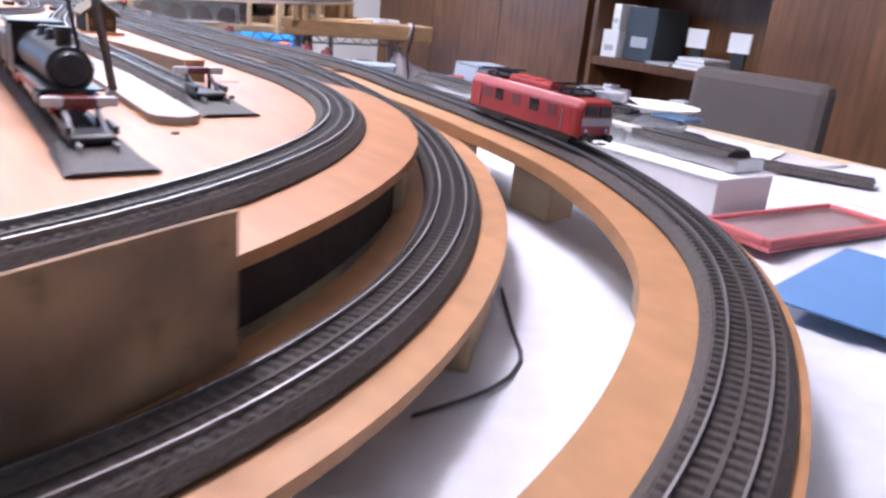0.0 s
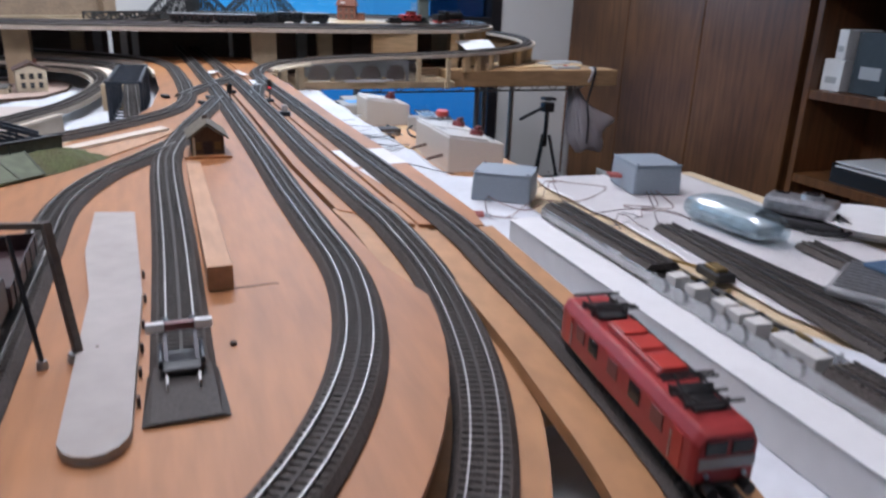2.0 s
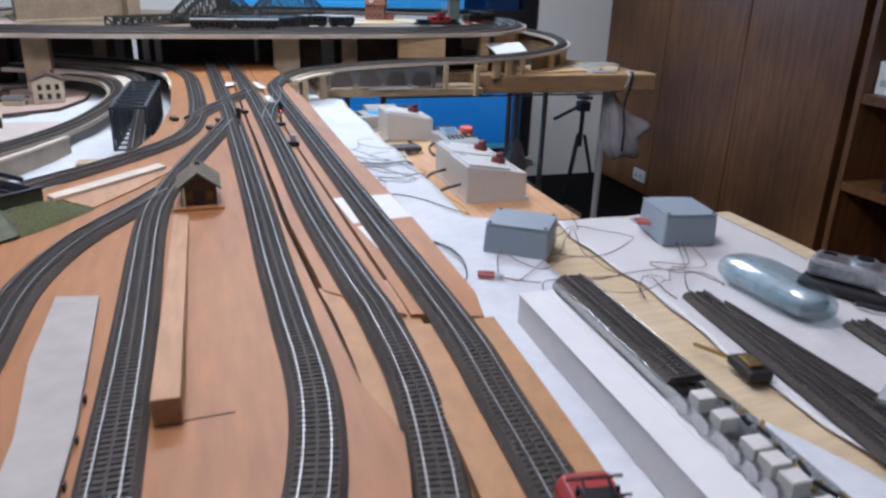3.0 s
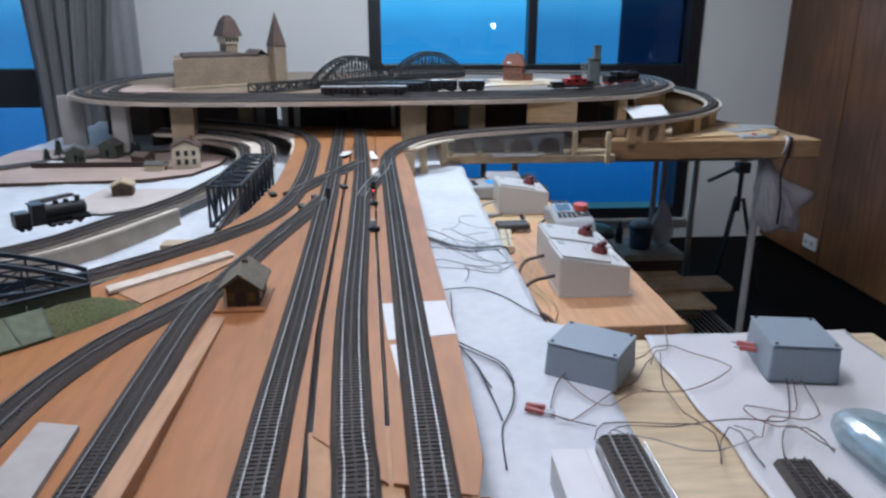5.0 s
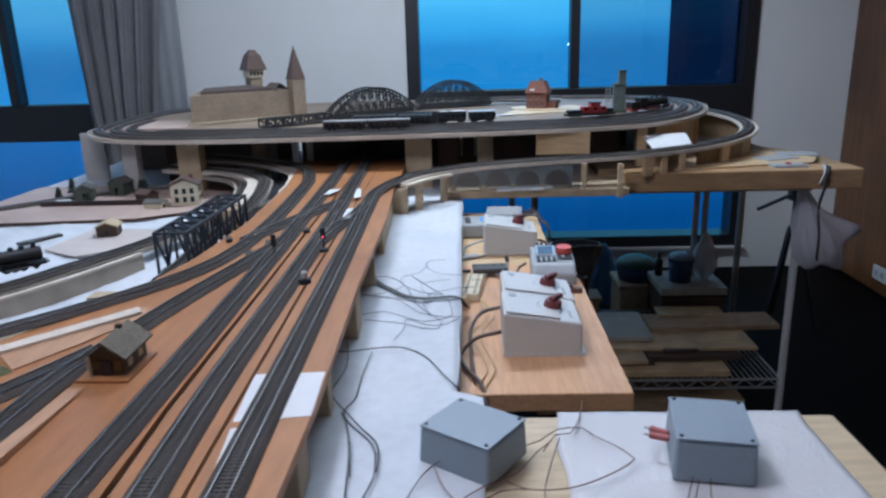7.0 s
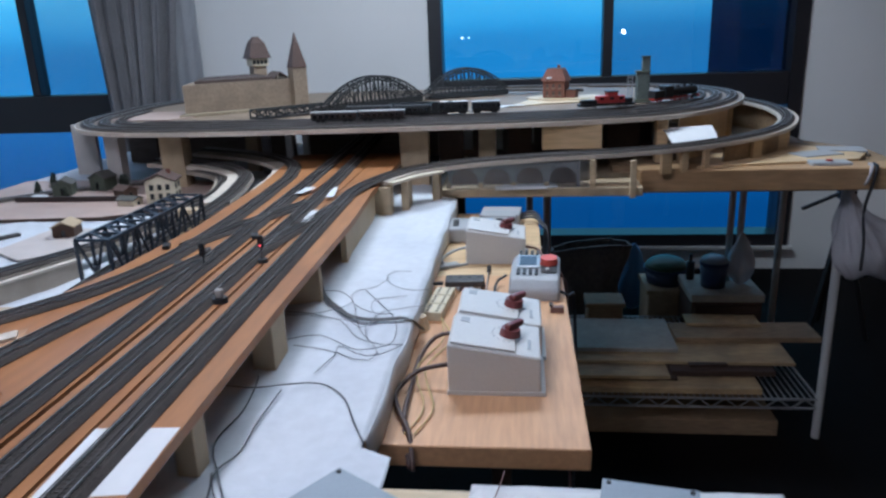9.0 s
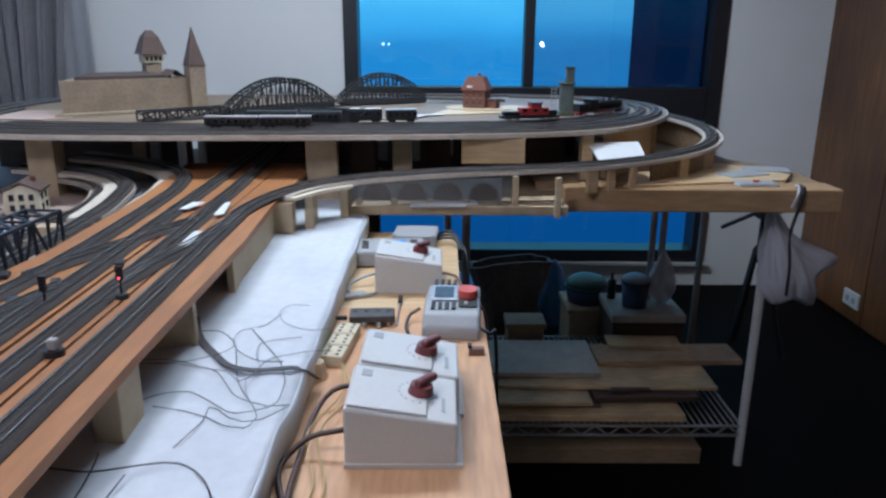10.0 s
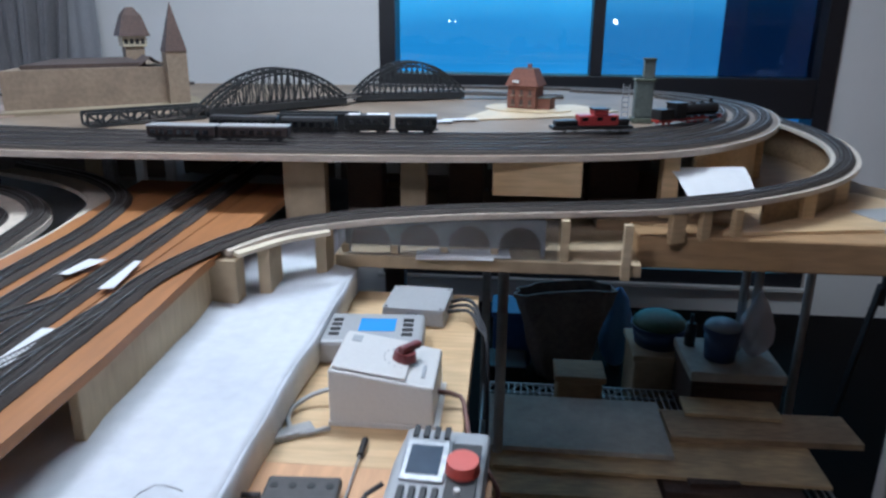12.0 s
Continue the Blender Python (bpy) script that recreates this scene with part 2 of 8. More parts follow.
def add_prism(bm, outline, z0, z1):
    low = [bm.verts.new((x, y, z0)) for x, y in outline]
    top = [bm.verts.new((x, y, z1)) for x, y in outline]
    n = len(outline)
    bm.faces.new(low[::-1])
    bm.faces.new(top)
    for i in range(n):
        bm.faces.new((low[i], low[(i + 1) % n], top[(i + 1) % n], top[i]))
    return bm


def smooth_path(pts, step=0.02):
    """Catmull-Rom through 3D points, sampled about every step metres."""
    pts = [Vector(p) for p in pts]
    out = []
    for i in range(len(pts) - 1):
        a = pts[i - 1] if i else 2 * pts[0] - pts[1]
        b, c = pts[i], pts[i + 1]
        d = pts[i + 2] if i + 2 < len(pts) else 2 * pts[-1] - pts[-2]
        n = max(1, int((c - b).length / step))
        for k in range(n):
            t = k / n
            out.append(0.5 * ((2 * b) + (c - a) * t + (2 * a - 5 * b + 4 * c - d) * t * t + (3 * b - a - 3 * c + d) * t ** 3))
    out.append(pts[-1])
    return out


def sides(path):
    res = []
    for i in range(len(path)):
        d = path[min(i + 1, len(path) - 1)] - path[max(i - 1, 0)]
        d.z = 0
        d.normalize()
        res.append(Vector((d.y, -d.x, 0)))
    return res


def add_sweep(bm, path, profile, closed=True):
    """Sweeps a cross-section of (to the right, up) along the path."""
    rings = []
    for p, s in zip(path, sides(path)):
        rings.append([bm.verts.new(p + s * u + Vector((0, 0, v))) for u, v in profile])
    n = len(profile)
    for a, b in zip(rings, rings[1:]):
        for i in range(n if closed else n - 1):
            bm.faces.new((a[i], a[(i + 1) % n], b[(i + 1) % n], b[i]))
    if closed:
        bm.faces.new(rings[0])
        bm.faces.new(rings[-1][::-1])
    return bm


def add_tube(bm, path, r, n=6):
    """A round cable along a 3D path."""
    rings = []
    for i, p in enumerate(path):
        d = (path[min(i + 1, len(path) - 1)] - path[max(i - 1, 0)]).normalized()
        s = d.cross(Vector((0, 0, 1)))
        s = s.normalized() if s.length > 1e-4 else Vector((1, 0, 0))
        u = s.cross(d)
        rings.append([bm.verts.new(p + r * (s * math.cos(k * 2 * math.pi / n) + u * math.sin(k * 2 * math.pi / n))) for k in range(n)])
    for a, b in zip(rings, rings[1:]):
        for i in range(n):
            bm.faces.new((a[i], a[(i + 1) % n], b[(i + 1) % n], b[i]))
    bm.faces.new(rings[0])
    bm.faces.new(rings[-1][::-1])
    return bm


def beam(bm, a, b, w):
    """A square bar from a to b."""
    a, b = Vector(a), Vector(b)
    m = Matrix.Translation(a) @ (b - a).to_track_quat("Z", "Y").to_matrix().to_4x4()
    return add_box(bm, -w / 2, w / 2, -w / 2, w / 2, 0, (b - a).length, 0, m)


# ---- room ----
WALL_Y, EAST_X, WEST_X, SOUTH_Y, ROOM_H = 4.25, 2.2, -3.2, -2.6, 2.45
WIN = [(-0.085, 1.712, 0.125, 2.05), (-2.75, -1.62, 0.125, 2.05)]

single("floor", box_bm(WEST_X - 0.1, 3.2, SOUTH_Y - 0.1, WALL_Y + 0.15, -0.05, 0.0), "floor", "dark brown wooden floor, its deep shade put into the near-black colour", "floor", kind="structure")
single("ceiling", box_bm(WEST_X - 0.1, 3.2, SOUTH_Y - 0.1, WALL_Y + 0.15, ROOM_H, ROOM_H + 0.05), "ceiling", "plain white ceiling", "ceiling", kind="structure")


def window_wall():
    bm = bmesh.new()
    xs = [WEST_X - 0.1, WIN[1][0], WIN[1][1], WIN[0][0], WIN[0][1], 3.2]
    for i in range(0, 6, 2):
        add_box(bm, xs[i], xs[i + 1], WALL_Y, WALL_Y + 0.15, 0, ROOM_H)
    for x0, x1, z0, z1 in WIN:
        add_box(bm, x0, x1, WALL_Y, WALL_Y + 0.15, 0, z0)
        add_box(bm, x0, x1, WALL_Y, WALL_Y + 0.15, z1, ROOM_H)
    single("wall_north", bm, "wall", "off-white papered wall with two window openings", "wall", kind="structure")


window_wall()
single("wall_west", box_bm(WEST_X - 0.1, WEST_X, SOUTH_Y, WALL_Y, 0, ROOM_H), "wall", "plain off-white wall", "wall", kind="structure")
single("wall_south", box_bm(WEST_X - 0.1, 3.2, SOUTH_Y - 0.1, SOUTH_Y, 0, ROOM_H), "wall", "plain off-white wall", "wall", kind="structure")
single("wall_east", box_bm(2.75, 2.85, SOUTH_Y, WALL_Y, 0, ROOM_H), "wall", "plain off-white wall behind the shelves", "wall", kind="structure")


def window_unit(name, x0, x1, z0, z1, transom, mullion, screen):
    w = thing(name, "black-framed sliding window with dusk-blue sky behind the glass", "window", ((x0 + x1) / 2, WALL_Y + 0.06, z0), kind="structure")
    cx, f = (x0 + x1) / 2, 0.065
    a, b, h = x0 - cx, x1 - cx, z1 - z0
    bm = bmesh.new()
    add_box(bm, a, a + f, -0.075, 0.06, 0, h)
    add_box(bm, b - f, b, -0.075, 0.06, 0, h)
    add_box(bm, a + f, b - f, -0.075, 0.06, 0, f)
    add_box(bm, a + f, b - f, -0.075, 0.06, h - f, h)
    part("window_frame", bm, "frame", w)
    part("window_sill", box_bm(a - 0.02, b + 0.02, -0.10, -0.0755, -0.012, 0.004, 0.002), "white_plastic", w, "pale narrow window sill")
    part("transom", box_bm(a + f, b - f, -0.07, 0.05, transom[0] - z0, transom[1] - z0, 0.004), "frame", w)
    part("mullion", box_bm(mullion - cx - 0.024, mullion - cx + 0.024, -0.05, 0.04, transom[1] - z0, h - f, 0.003), "frame", w)
    for p0, p1, m in ((a + f, mullion - cx - 0.024, "pane"), (mullion - cx + 0.024, b - f, "pane_grey")):
        g = part("pane", box_bm(p0, p1, -0.003, 0.003, transom[1] - z0, h - f), m, w)
        g.visible_shadow = False
    g = part("pane", box_bm(a + f, b - f, -0.003, 0.003, f, transom[0] - z0), "pane", w)
    g.visible_shadow = False
    if screen:
        g = part("insect_screen", box_bm(screen - cx, b - f, 0.012, 0.016, transom[1] - z0, h - f), "screen", w, "dark insect screen")
        g.visible_shadow = False
    return w


window_unit("window_1", *WIN[0], (0.84, 0.995), 0.79, 1.285)
window_unit("window_2", *WIN[1], (0.78, 0.975), -2.215, None)


def sky_backdrop():
    m = bpy.data.materials.new("dusk_sky")
    m.use_nodes = True
    nt = m.node_tree
    nt.nodes.clear()
    out = nt.nodes.new("ShaderNodeOutputMaterial")
    em = nt.nodes.new("ShaderNodeEmission")
    tc = nt.nodes.new("ShaderNodeTexCoord")
    sep = nt.nodes.new("ShaderNodeSeparateXYZ")
    nt.links.new(tc.outputs["Object"], sep.inputs[0])
    no = nt.nodes.new("ShaderNodeTexNoise")
    no.inputs["Scale"].default_value = 0.55
    no.inputs["Detail"].default_value = 7
    mp = nt.nodes.new("ShaderNodeMapping")
    mp.inputs["Scale"].default_value = (0.5, 1, 2.6)
    nt.links.new(tc.outputs["Object"], mp.inputs[0])
    nt.links.new(mp.outputs[0], no.inputs["Vector"])
    add = nt.nodes.new("ShaderNodeMath")
    add.operation = "MULTIPLY_ADD"
    add.inputs[1].default_value = 1.1
    nt.links.new(no.outputs[0], add.inputs[0])
    nt.links.new(sep.outputs["Z"], add.inputs[2])
    rp = nt.nodes.new("ShaderNodeValToRGB")
    mr = nt.nodes.new("ShaderNodeMapRange")
    mr.inputs["From Min"].default_value, mr.inputs["From Max"].default_value = -4.0, 3.6
    nt.links.new(add.outputs[0], mr.inputs[0])
    nt.links.new(mr.outputs[0], rp.inputs[0])
    e = rp.color_ramp.elements
    e[0].position, e[0].color = 0.0, (0.005, 0.045, 0.15, 1)
    e[1].position, e[1].color = 1.0, (0.10, 0.42, 0.62, 1)
    for at, col in ((0.46, (0.012, 0.095, 0.27)), (0.53, (0.030, 0.20, 0.44)), (0.58, (0.022, 0.165, 0.38)), (0.70, (0.024, 0.17, 0.38)), (0.80, (0.042, 0.255, 0.49))):
        k = rp.color_ramp.elements.new(at)
        k.color = (*col, 1)
    nt.links.new(rp.outputs[0], em.inputs[0])
    em.inputs[1].default_value = 1.55
    nt.links.new(em.outputs[0], out.inputs[0])
    ob = single("backdrop", box_bm(-30, 30, 0, 0.1, -12, 16), m, "hazy blue dusk sky over low hills", "sky", kind="structure")
    ob.location = (0, 24, 0)
    lamp = glow("far_lamp", (0.8, 0.95, 1.0), 6.0)
    for x, z, r in ((3.43, 1.02, 0.052), (3.46, 0.97, 0.038), (-1.40, 0.98, 0.018), (-1.22, 0.975, 0.015)):
        part("distant_lamp", box_bm(x - r, x + r, -0.35, -0.25, z - r, z + r, r * 0.5), lamp, ob, "small bright distant lamp")


sky_backdrop()


def curtain(top, foot):
    """A pleated drape between x = top[0] and top[1] up at the rail, gathered to foot[0], foot[1] by the sill."""
    bm = bmesh.new()
    n = 120
    front, back = [], []
    for k in range(13):
        z = 0.25 + 1.95 * k / 12
        f = min(1.0, max(0.0, (z - 0.9) / 0.65))
        x0, x1 = foot[0] + (top[0] - foot[0]) * f, foot[1] + (top[1] - foot[1]) * f
        row, row2 = [], []
        for i in range(n + 1):
            t = i / n
            lean = 0.012 * math.sin(5.3 * t + 1.7 * z)
            wob = 0.020 * math.sin(t * 37 + 0.5 * z) + 0.011 * math.sin(t * 83 + 1 - 0.8 * z) + 0.012 * math.sin(t * 14 + 2)
            x = x0 + (x1 - x0) * t + lean * t * (1 - t) * 4
            row.append(bm.verts.new((x, WALL_Y - 0.09 + wob, z)))
            row2.append(bm.verts.new((x, WALL_Y - 0.087 + wob, z)))
        front.append(row)
        back.append(row2)
    for g in (front, back):
        for a, b in zip(g, g[1:]):
            for i in range(n):
                bm.faces.new((a[i], a[i + 1], b[i + 1], b[i]))
    for i in range(n):
        bm.faces.new((front[0][i], front[0][i + 1], back[0][i + 1], back[0][i]))
        bm.faces.new((front[-1][i], front[-1][i + 1], back[-1][i + 1], back[-1][i]))
    c = thing("curtain", "dark grey pleated curtain drawn aside at the window", "curtain")
    part("drape", bm, "curtain", c, smooth=True)
    part("curtain_rail", box_bm(top[0] - 0.9, top[1] + 0.05, WALL_Y - 0.1, WALL_Y - 0.07, 2.2, 2.23), "steel", c)


curtain((-1.80, -1.31), (-1.765, -1.40))


def sheer_curtain(x0, x1):
    bm = bmesh.new()
    rows = []
    for z in (0.25, 1.2, 2.2):
        rows.append([bm.verts.new((x0 + (x1 - x0) * i / 20, WALL_Y - 0.05 + 0.003 * math.sin(i * 0.9), z)) for i in range(21)])
    for a, b in zip(rows, rows[1:]):
        for i in range(20):
            bm.faces.new((a[i], a[i + 1], b[i + 1], b[i]))
    ob = single("sheer_curtain", bm, "sheer", "narrow pale grey sheer curtain beside the dark one", "curtain", smooth=True)
    ob.modifiers.new("thickness", "SOLIDIFY").thickness = 0.001


sheer_curtain(-1.42, -1.245)


def wood_panels():
    w = thing("wood_panelling", "tall reddish-brown wood-veneer panels along the side wall", "wall panel", (EAST_X, 0, 0), kind="structure")
    ys = [2.40, 3.02, 3.64, WALL_Y - 0.002]
    for a, b in list(zip(ys, ys[1:])) + [(0.92, 1.49), (0.35, 0.92), (-0.22, 0.35)]:
        part("panel", box_bm(0, 0.5, a + 0.003, b - 0.003, 0.02, ROOM_H - 0.01, 0.003), "walnut", w)
    part("plinth", box_bm(0.02, 0.5, ys[0], ys[-1], 0.001, 0.02), "black", w)


wood_panels()


def power_socket(x, y, z):
    s = thing("wall_socket", "small white wall socket on the wood panelling", "socket", (x, y, z))
    part("plate", box_bm(-0.012, -0.001, -0.06, 0.06, -0.035, 0.035, 0.004), "white_plastic", s)
    for dy in (-0.025, 0.025):
        part("outlet_insert", box_bm(-0.015, -0.012, dy - 0.012, dy + 0.012, -0.012, 0.012), "grey_plastic", s)


power_socket(EAST_X, 3.72, 0.12)


def bookcase():
    c = thing("bookcase", "dark brown built-in bookcase with boxes and papers on its shelves", "bookcase", (EAST_X + 0.02, 0, 0))
    part("back_panel", box_bm(0.37, 0.40, 1.50, 2.36, 0, 2.3), "walnut", c)
    part("side_panel", box_bm(0.0, 0.37, 2.35, 2.376, 0, 2.3), "walnut", c)
    part("side_panel", box_bm(0.0, 0.37, 1.475, 1.50, 0, 2.3), "walnut", c)
    for z in (0.02, 0.42, 0.765, 1.16, 1.56, 1.96, 2.27):
        part("shelf", box_bm(0.005, 0.37, 1.50, 2.35, z, z + 0.036), "walnut", c)
    return c


bookcase()


def shelf_item(name, y0, y1, z0, z1, d, mat, label, cat, back=0.05):
    x = EAST_X + 0.02 + back
    b = thing(name, label, cat, (x, (y0 + y1) / 2, z0))
    w = (y1 - y0) / 2
    part("box_body", box_bm(0, d, -w, w, 0.0005, z1 - z0, 0.004), mat, b)
    part("front_label", box_bm(-0.0015, 0, -w * 0.55, w * 0.55, (z1 - z0) * 0.25, (z1 - z0) * 0.45), "grey_plastic", b, "pale grey printed label")


SH, LOW = 0.801, 0.456
shelf_item("carton", 2.25, 2.345, SH, 0.925, 0.2, "paper", "white carton standing on the bookcase shelf", "carton")
shelf_item("file_box", 2.255, 2.30, 0.926, 1.04, 0.18, "paper", "narrow white file box on top of a carton", "file box")
shelf_item("dark_case", 2.07, 2.235, SH, 1.035, 0.22, "lcd_case", "dark grey-blue equipment case on the bookcase shelf", "case", 0.08)
for y in (1.885, 1.675):
    c = thing("leaning_card", "small white card leaning inside the dark bookcase", "card", (EAST_X + 0.22, y + 0.05, SH), 0, "leaning cards")
    part("card_face", box_bm(0.0, 0.006, -0.05, 0.05, 0.085, 0.165), "paper", c)
    part("stand", box_bm(0.006, 0.02, -0.03, 0.03, 0.0005, 0.16), "black", c)
for k in range(3):
    single("magazine", box_bm(EAST_X + 0.05, EAST_X + 0.25, 1.745 + 0.006 * k, 1.91 - 0.01 * k, SH + 0.001 + 0.017 * k, SH + 0.015 + 0.017 * k, 0.002), "paper", "white magazine lying in the pile on the shelf", "magazine", "shelf magazines")
single("flat_folder", box_bm(EAST_X + 0.04, EAST_X + 0.28, 1.92, 2.05, SH + 0.001, SH + 0.012, 0.002), "grey_plastic", "thin pale folder lying flat on the shelf", "folder")
t = thing("letter_tray", "black letter tray holding white papers on the low shelf", "letter tray", (EAST_X + 0.05, 2.06, LOW))
part("tray_bottom", box_bm(0, 0.28, -0.13, 0.13, 0.001, 0.012), "black", t)
for y in (-0.13, 0.126):
    part("tray_side", box_bm(0, 0.28, y, y + 0.004, 0.012, 0.075), "black", t)
part("tray_lip", box_bm(0, 0.005, -0.126, 0.126, 0.012, 0.060), "black", t)
for k in range(2):
    part("paper_sheet", box_bm(0.006, 0.26, -0.12, 0.12, 0.062 + 0.016 * k, 0.068 + 0.016 * k), "paper", t, "white papers")
shelf_item("red_carton", 1.755, 1.90, LOW, 0.60, 0.2, "pink", "red carton with white label on the low shelf", "carton", 0.03)
shelf_item("white_box", 1.835, 1.915, 0.601, 0.665, 0.1, "paper", "small white box on top of the red carton", "box", 0.06)
shelf_item("storage_box", 1.56, 1.72, LOW, 0.60, 0.2, "greybox", "grey storage box on the low bookcase shelf", "storage box", 0.06)


def desk_chair():
    c = thing("desk_chair", "grey-brown upholstered desk chair with high rounded backrest", "chair", (1.69, 1.05, 0), 90)
    part("backrest", box_bm(-0.21, 0.21, 0.16, 0.22, 0.66, 0.875, 0.028), "chair_fabric", c)
    part("seat", box_bm(-0.24, 0.24, -0.26, 0.20, 0.42, 0.49, 0.03), "chair_fabric", c)
    part("back_bar", box_bm(-0.03, 0.03, 0.165, 0.215, 0.44, 0.67, 0.006), "black", c)
    part("column", cyl_bm(0.028, 0.028, 0.10, 0.42, 16), "black", c)
    for k in range(5):
        a = radians(72 * k)
        g = part("foot", beam(bmesh.new(), (0, 0, 0.10), (0.28 * math.cos(a), 0.28 * math.sin(a), 0.07), 0.035), "black", c)
        part("caster", cyl_bm(0.028, 0.028, -0.015, 0.015, 14, Matrix.Translation((0.28 * math.cos(a), 0.28 * math.sin(a), 0.028)) @ Matrix.Rotation(math.pi / 2, 4, "Y")), "black", g)


desk_chair()


# unseen housing, added where the assumed ceiling lights hang
def added_ceiling_fixture(x, y):
    c = thing("added_ceiling_fixture", "long white ceiling fixture, unseen, added above the room lights", "ceiling lamp", (x, y, ROOM_H - 0.022))
    part("housing", box_bm(-0.62, 0.62, -0.16, 0.16, 0.005, 0.02, 0.003), "white_plastic", c)


added_ceiling_fixture(0.05, 2.60)
added_ceiling_fixture(-0.30, 0.88)

# ---- table under the layout, cloth and boards ----
TABLE = 0.785
CLOTH = 0.827


def layout_table():
    t = thing("layout_table", "large low white-covered table carrying the model railway", "table", (-0.3, 1.2, 0))
    part("tabletop", box_bm(-0.86, 0.485, -1.6, 2.2, CLOTH - 0.038, CLOTH - 0.006), "ply", t)
    for x in (-0.80, 0.42):
        for y in (-1.5, 0.2, 2.1):
            part("leg", box_bm(x - 0.03, x + 0.03, y - 0.03, y + 0.03, 0, CLOTH - 0.038, 0.003), "timber", t)


layout_table()


def cloth_height(x, y):
    up = 0.0095 * min(1, max(0, (x - 0.055) / 0.06)) * min(1, max(0, (1.19 - y) / 0.12))
    wave = 0.0020 * math.sin(9 * x + 14 * y) * math.sin(17 * x - 6 * y) + 0.0012 * math.sin(41 * y + 13 * x)
    fold = 0.0028 * max(0, math.sin(23 * (y + 2.6 * x) + 2 * math.sin(5 * x))) ** 6 + 0.0024 * max(0, math.sin(17 * (y - 1.9 * x) + 1)) ** 8
    quiet = 0.25 if y < 1.1 and x > 0.05 else 1.0
    return CLOTH + up + (wave + fold) * quiet


def white_cloth():
    bm = bmesh.new()
    xs = [-1.158 + 1.50 * i / 110 for i in range(111)]
    ys = [-0.7 + 4.0 * i / 220 for i in range(221)]
    grid = {}
    for i, x in enumerate(xs):
        for j, y in enumerate(ys):
            edge = 0.203 + 0.001 * math.sin(9 * y) + 0.0006 * math.sin(31 * y)
            if y < 1.16:
                edge = 0.233 + 0.004 * math.sin(13 * y) + 0.09 * min(1, max(0, (0.62 - y) / 0.2))
            if y > 2.34:
                edge = 0.15
            xx = min(x, edge)
            grid[i, j] = bm.verts.new((xx, y, cloth_height(xx, y)))
    for i in range(110):
        for j in range(220):
            q = (grid[i, j], grid[i + 1, j], grid[i + 1, j + 1], grid[i, j + 1])
            if (q[0].co - q[1].co).length > 1e-5 or (q[3].co - q[2].co).length > 1e-5:
                bm.faces.new(q)
    # the cloth turns down over the table's edge beside the worktop
    hem = [j for j in range(221) if 1.18 < ys[j] < 2.34]
    low = {}
    for j in hem:
        v = grid[110, j].co
        low[j] = [grid[110, j]] + [bm.verts.new((v.x + dx + 0.0008 * math.sin(40 * v.y + 9 * dz), v.y, v.z - dz)) for dx, dz in ((0.0025, 0.002), (0.0035, 0.012), (0.0032, 0.0405))]
    for j in hem[:-1]:
        for k in range(3):
            bm.faces.new((low[j][k], low[j][k + 1], low[j + 1][k + 1], low[j + 1][k]))
    ob = single("tablecloth", bm, "cloth", "crumpled white cloth covering the table under the tracks", "tablecloth", smooth=True)
    ob.modifiers.new("thickness", "SOLIDIFY").thickness = 0.0015


white_cloth()

b = single("side_board", box_bm(0.20, 0.638, -0.5, 1.105, 0.79, 0.8305, 0.003), "ply", "pale plywood board beside the layout holding boxes and spare track", "board")


def tissue_sheet():
    bm = bmesh.new()
    n, m, rows = 36, 70, []
    for j in range(m + 1):
        y = 0.35 + 0.756 * j / m
        a = 0.303 + 0.016 * (y - 0.35) / 0.75 + 0.004 * math.sin(17 * y) + 0.002 * math.sin(53 * y)
        b = 0.560 + 0.040 * (y - 0.35) / 0.75 + 0.003 * math.sin(21 * y + 1)
        row = []
        for i in range(n + 1):
            x = a + (b - a) * i / n
            z = 0.8352 + 0.0014 * noise.noise(Vector((x * 26, y * 26, 0))) + 0.0007 * noise.noise(Vector((x * 90, y * 90, 2)))
            row.append(bm.verts.new((x, y, z)))
        rows.append(row)
    for a, b in zip(rows, rows[1:]):
        for i in range(n):
            bm.faces.new((a[i], a[i + 1], b[i + 1], b[i]))
    ob = single("tissue_sheet", bm, "tissue", "thin wrinkled white tissue sheet spread on the plywood board", "sheet", smooth=True)
    ob.modifiers.new("thickness", "SOLIDIFY").thickness = 0.0006


tissue_sheet()
single("side_cloth", box_bm(0.20, 0.60, -0.45, 0.36, 0.8312, 0.8335), "cloth", "white cloth lying flat on the plywood board", "cloth")
st = thing("side_stand", "plain timber trestle under the plywood side board", "stand", (0.5, 0.3, 0))
for y in (-0.7, 0.7):
    part("leg", box_bm(0.02, 0.07, y - 0.03, y + 0.03, 0, 0.79), "timber", st)
part("rail", box_bm(0.02, 0.07, -0.67, 0.67, 0.70, 0.76), "timber", st)


def control_plank():
    p = thing("control_plank", "long reddish wooden worktop holding the transformers", "worktop", (0.31, 1.25, 0))
    part("plank", box_bm(-0.125, 0.135, 0.0, 0.60, TABLE - 0.028, TABLE, 0.002), "plank", p)
    part("plank", box_bm(-0.125, 0.10, 0.602, 1.10, TABLE - 0.029, TABLE - 0.002, 0.002), "pale", p, "yellowish pine plank")
    part("leg", box_bm(-0.02, 0.03, 0.9, 0.95, 0, TABLE - 0.029), "timber", p)


control_plank()

# ---- plywood boards of the railway ----
BOARD = 0.90
T2C, T2R = (-0.515, 0.60), 0.39
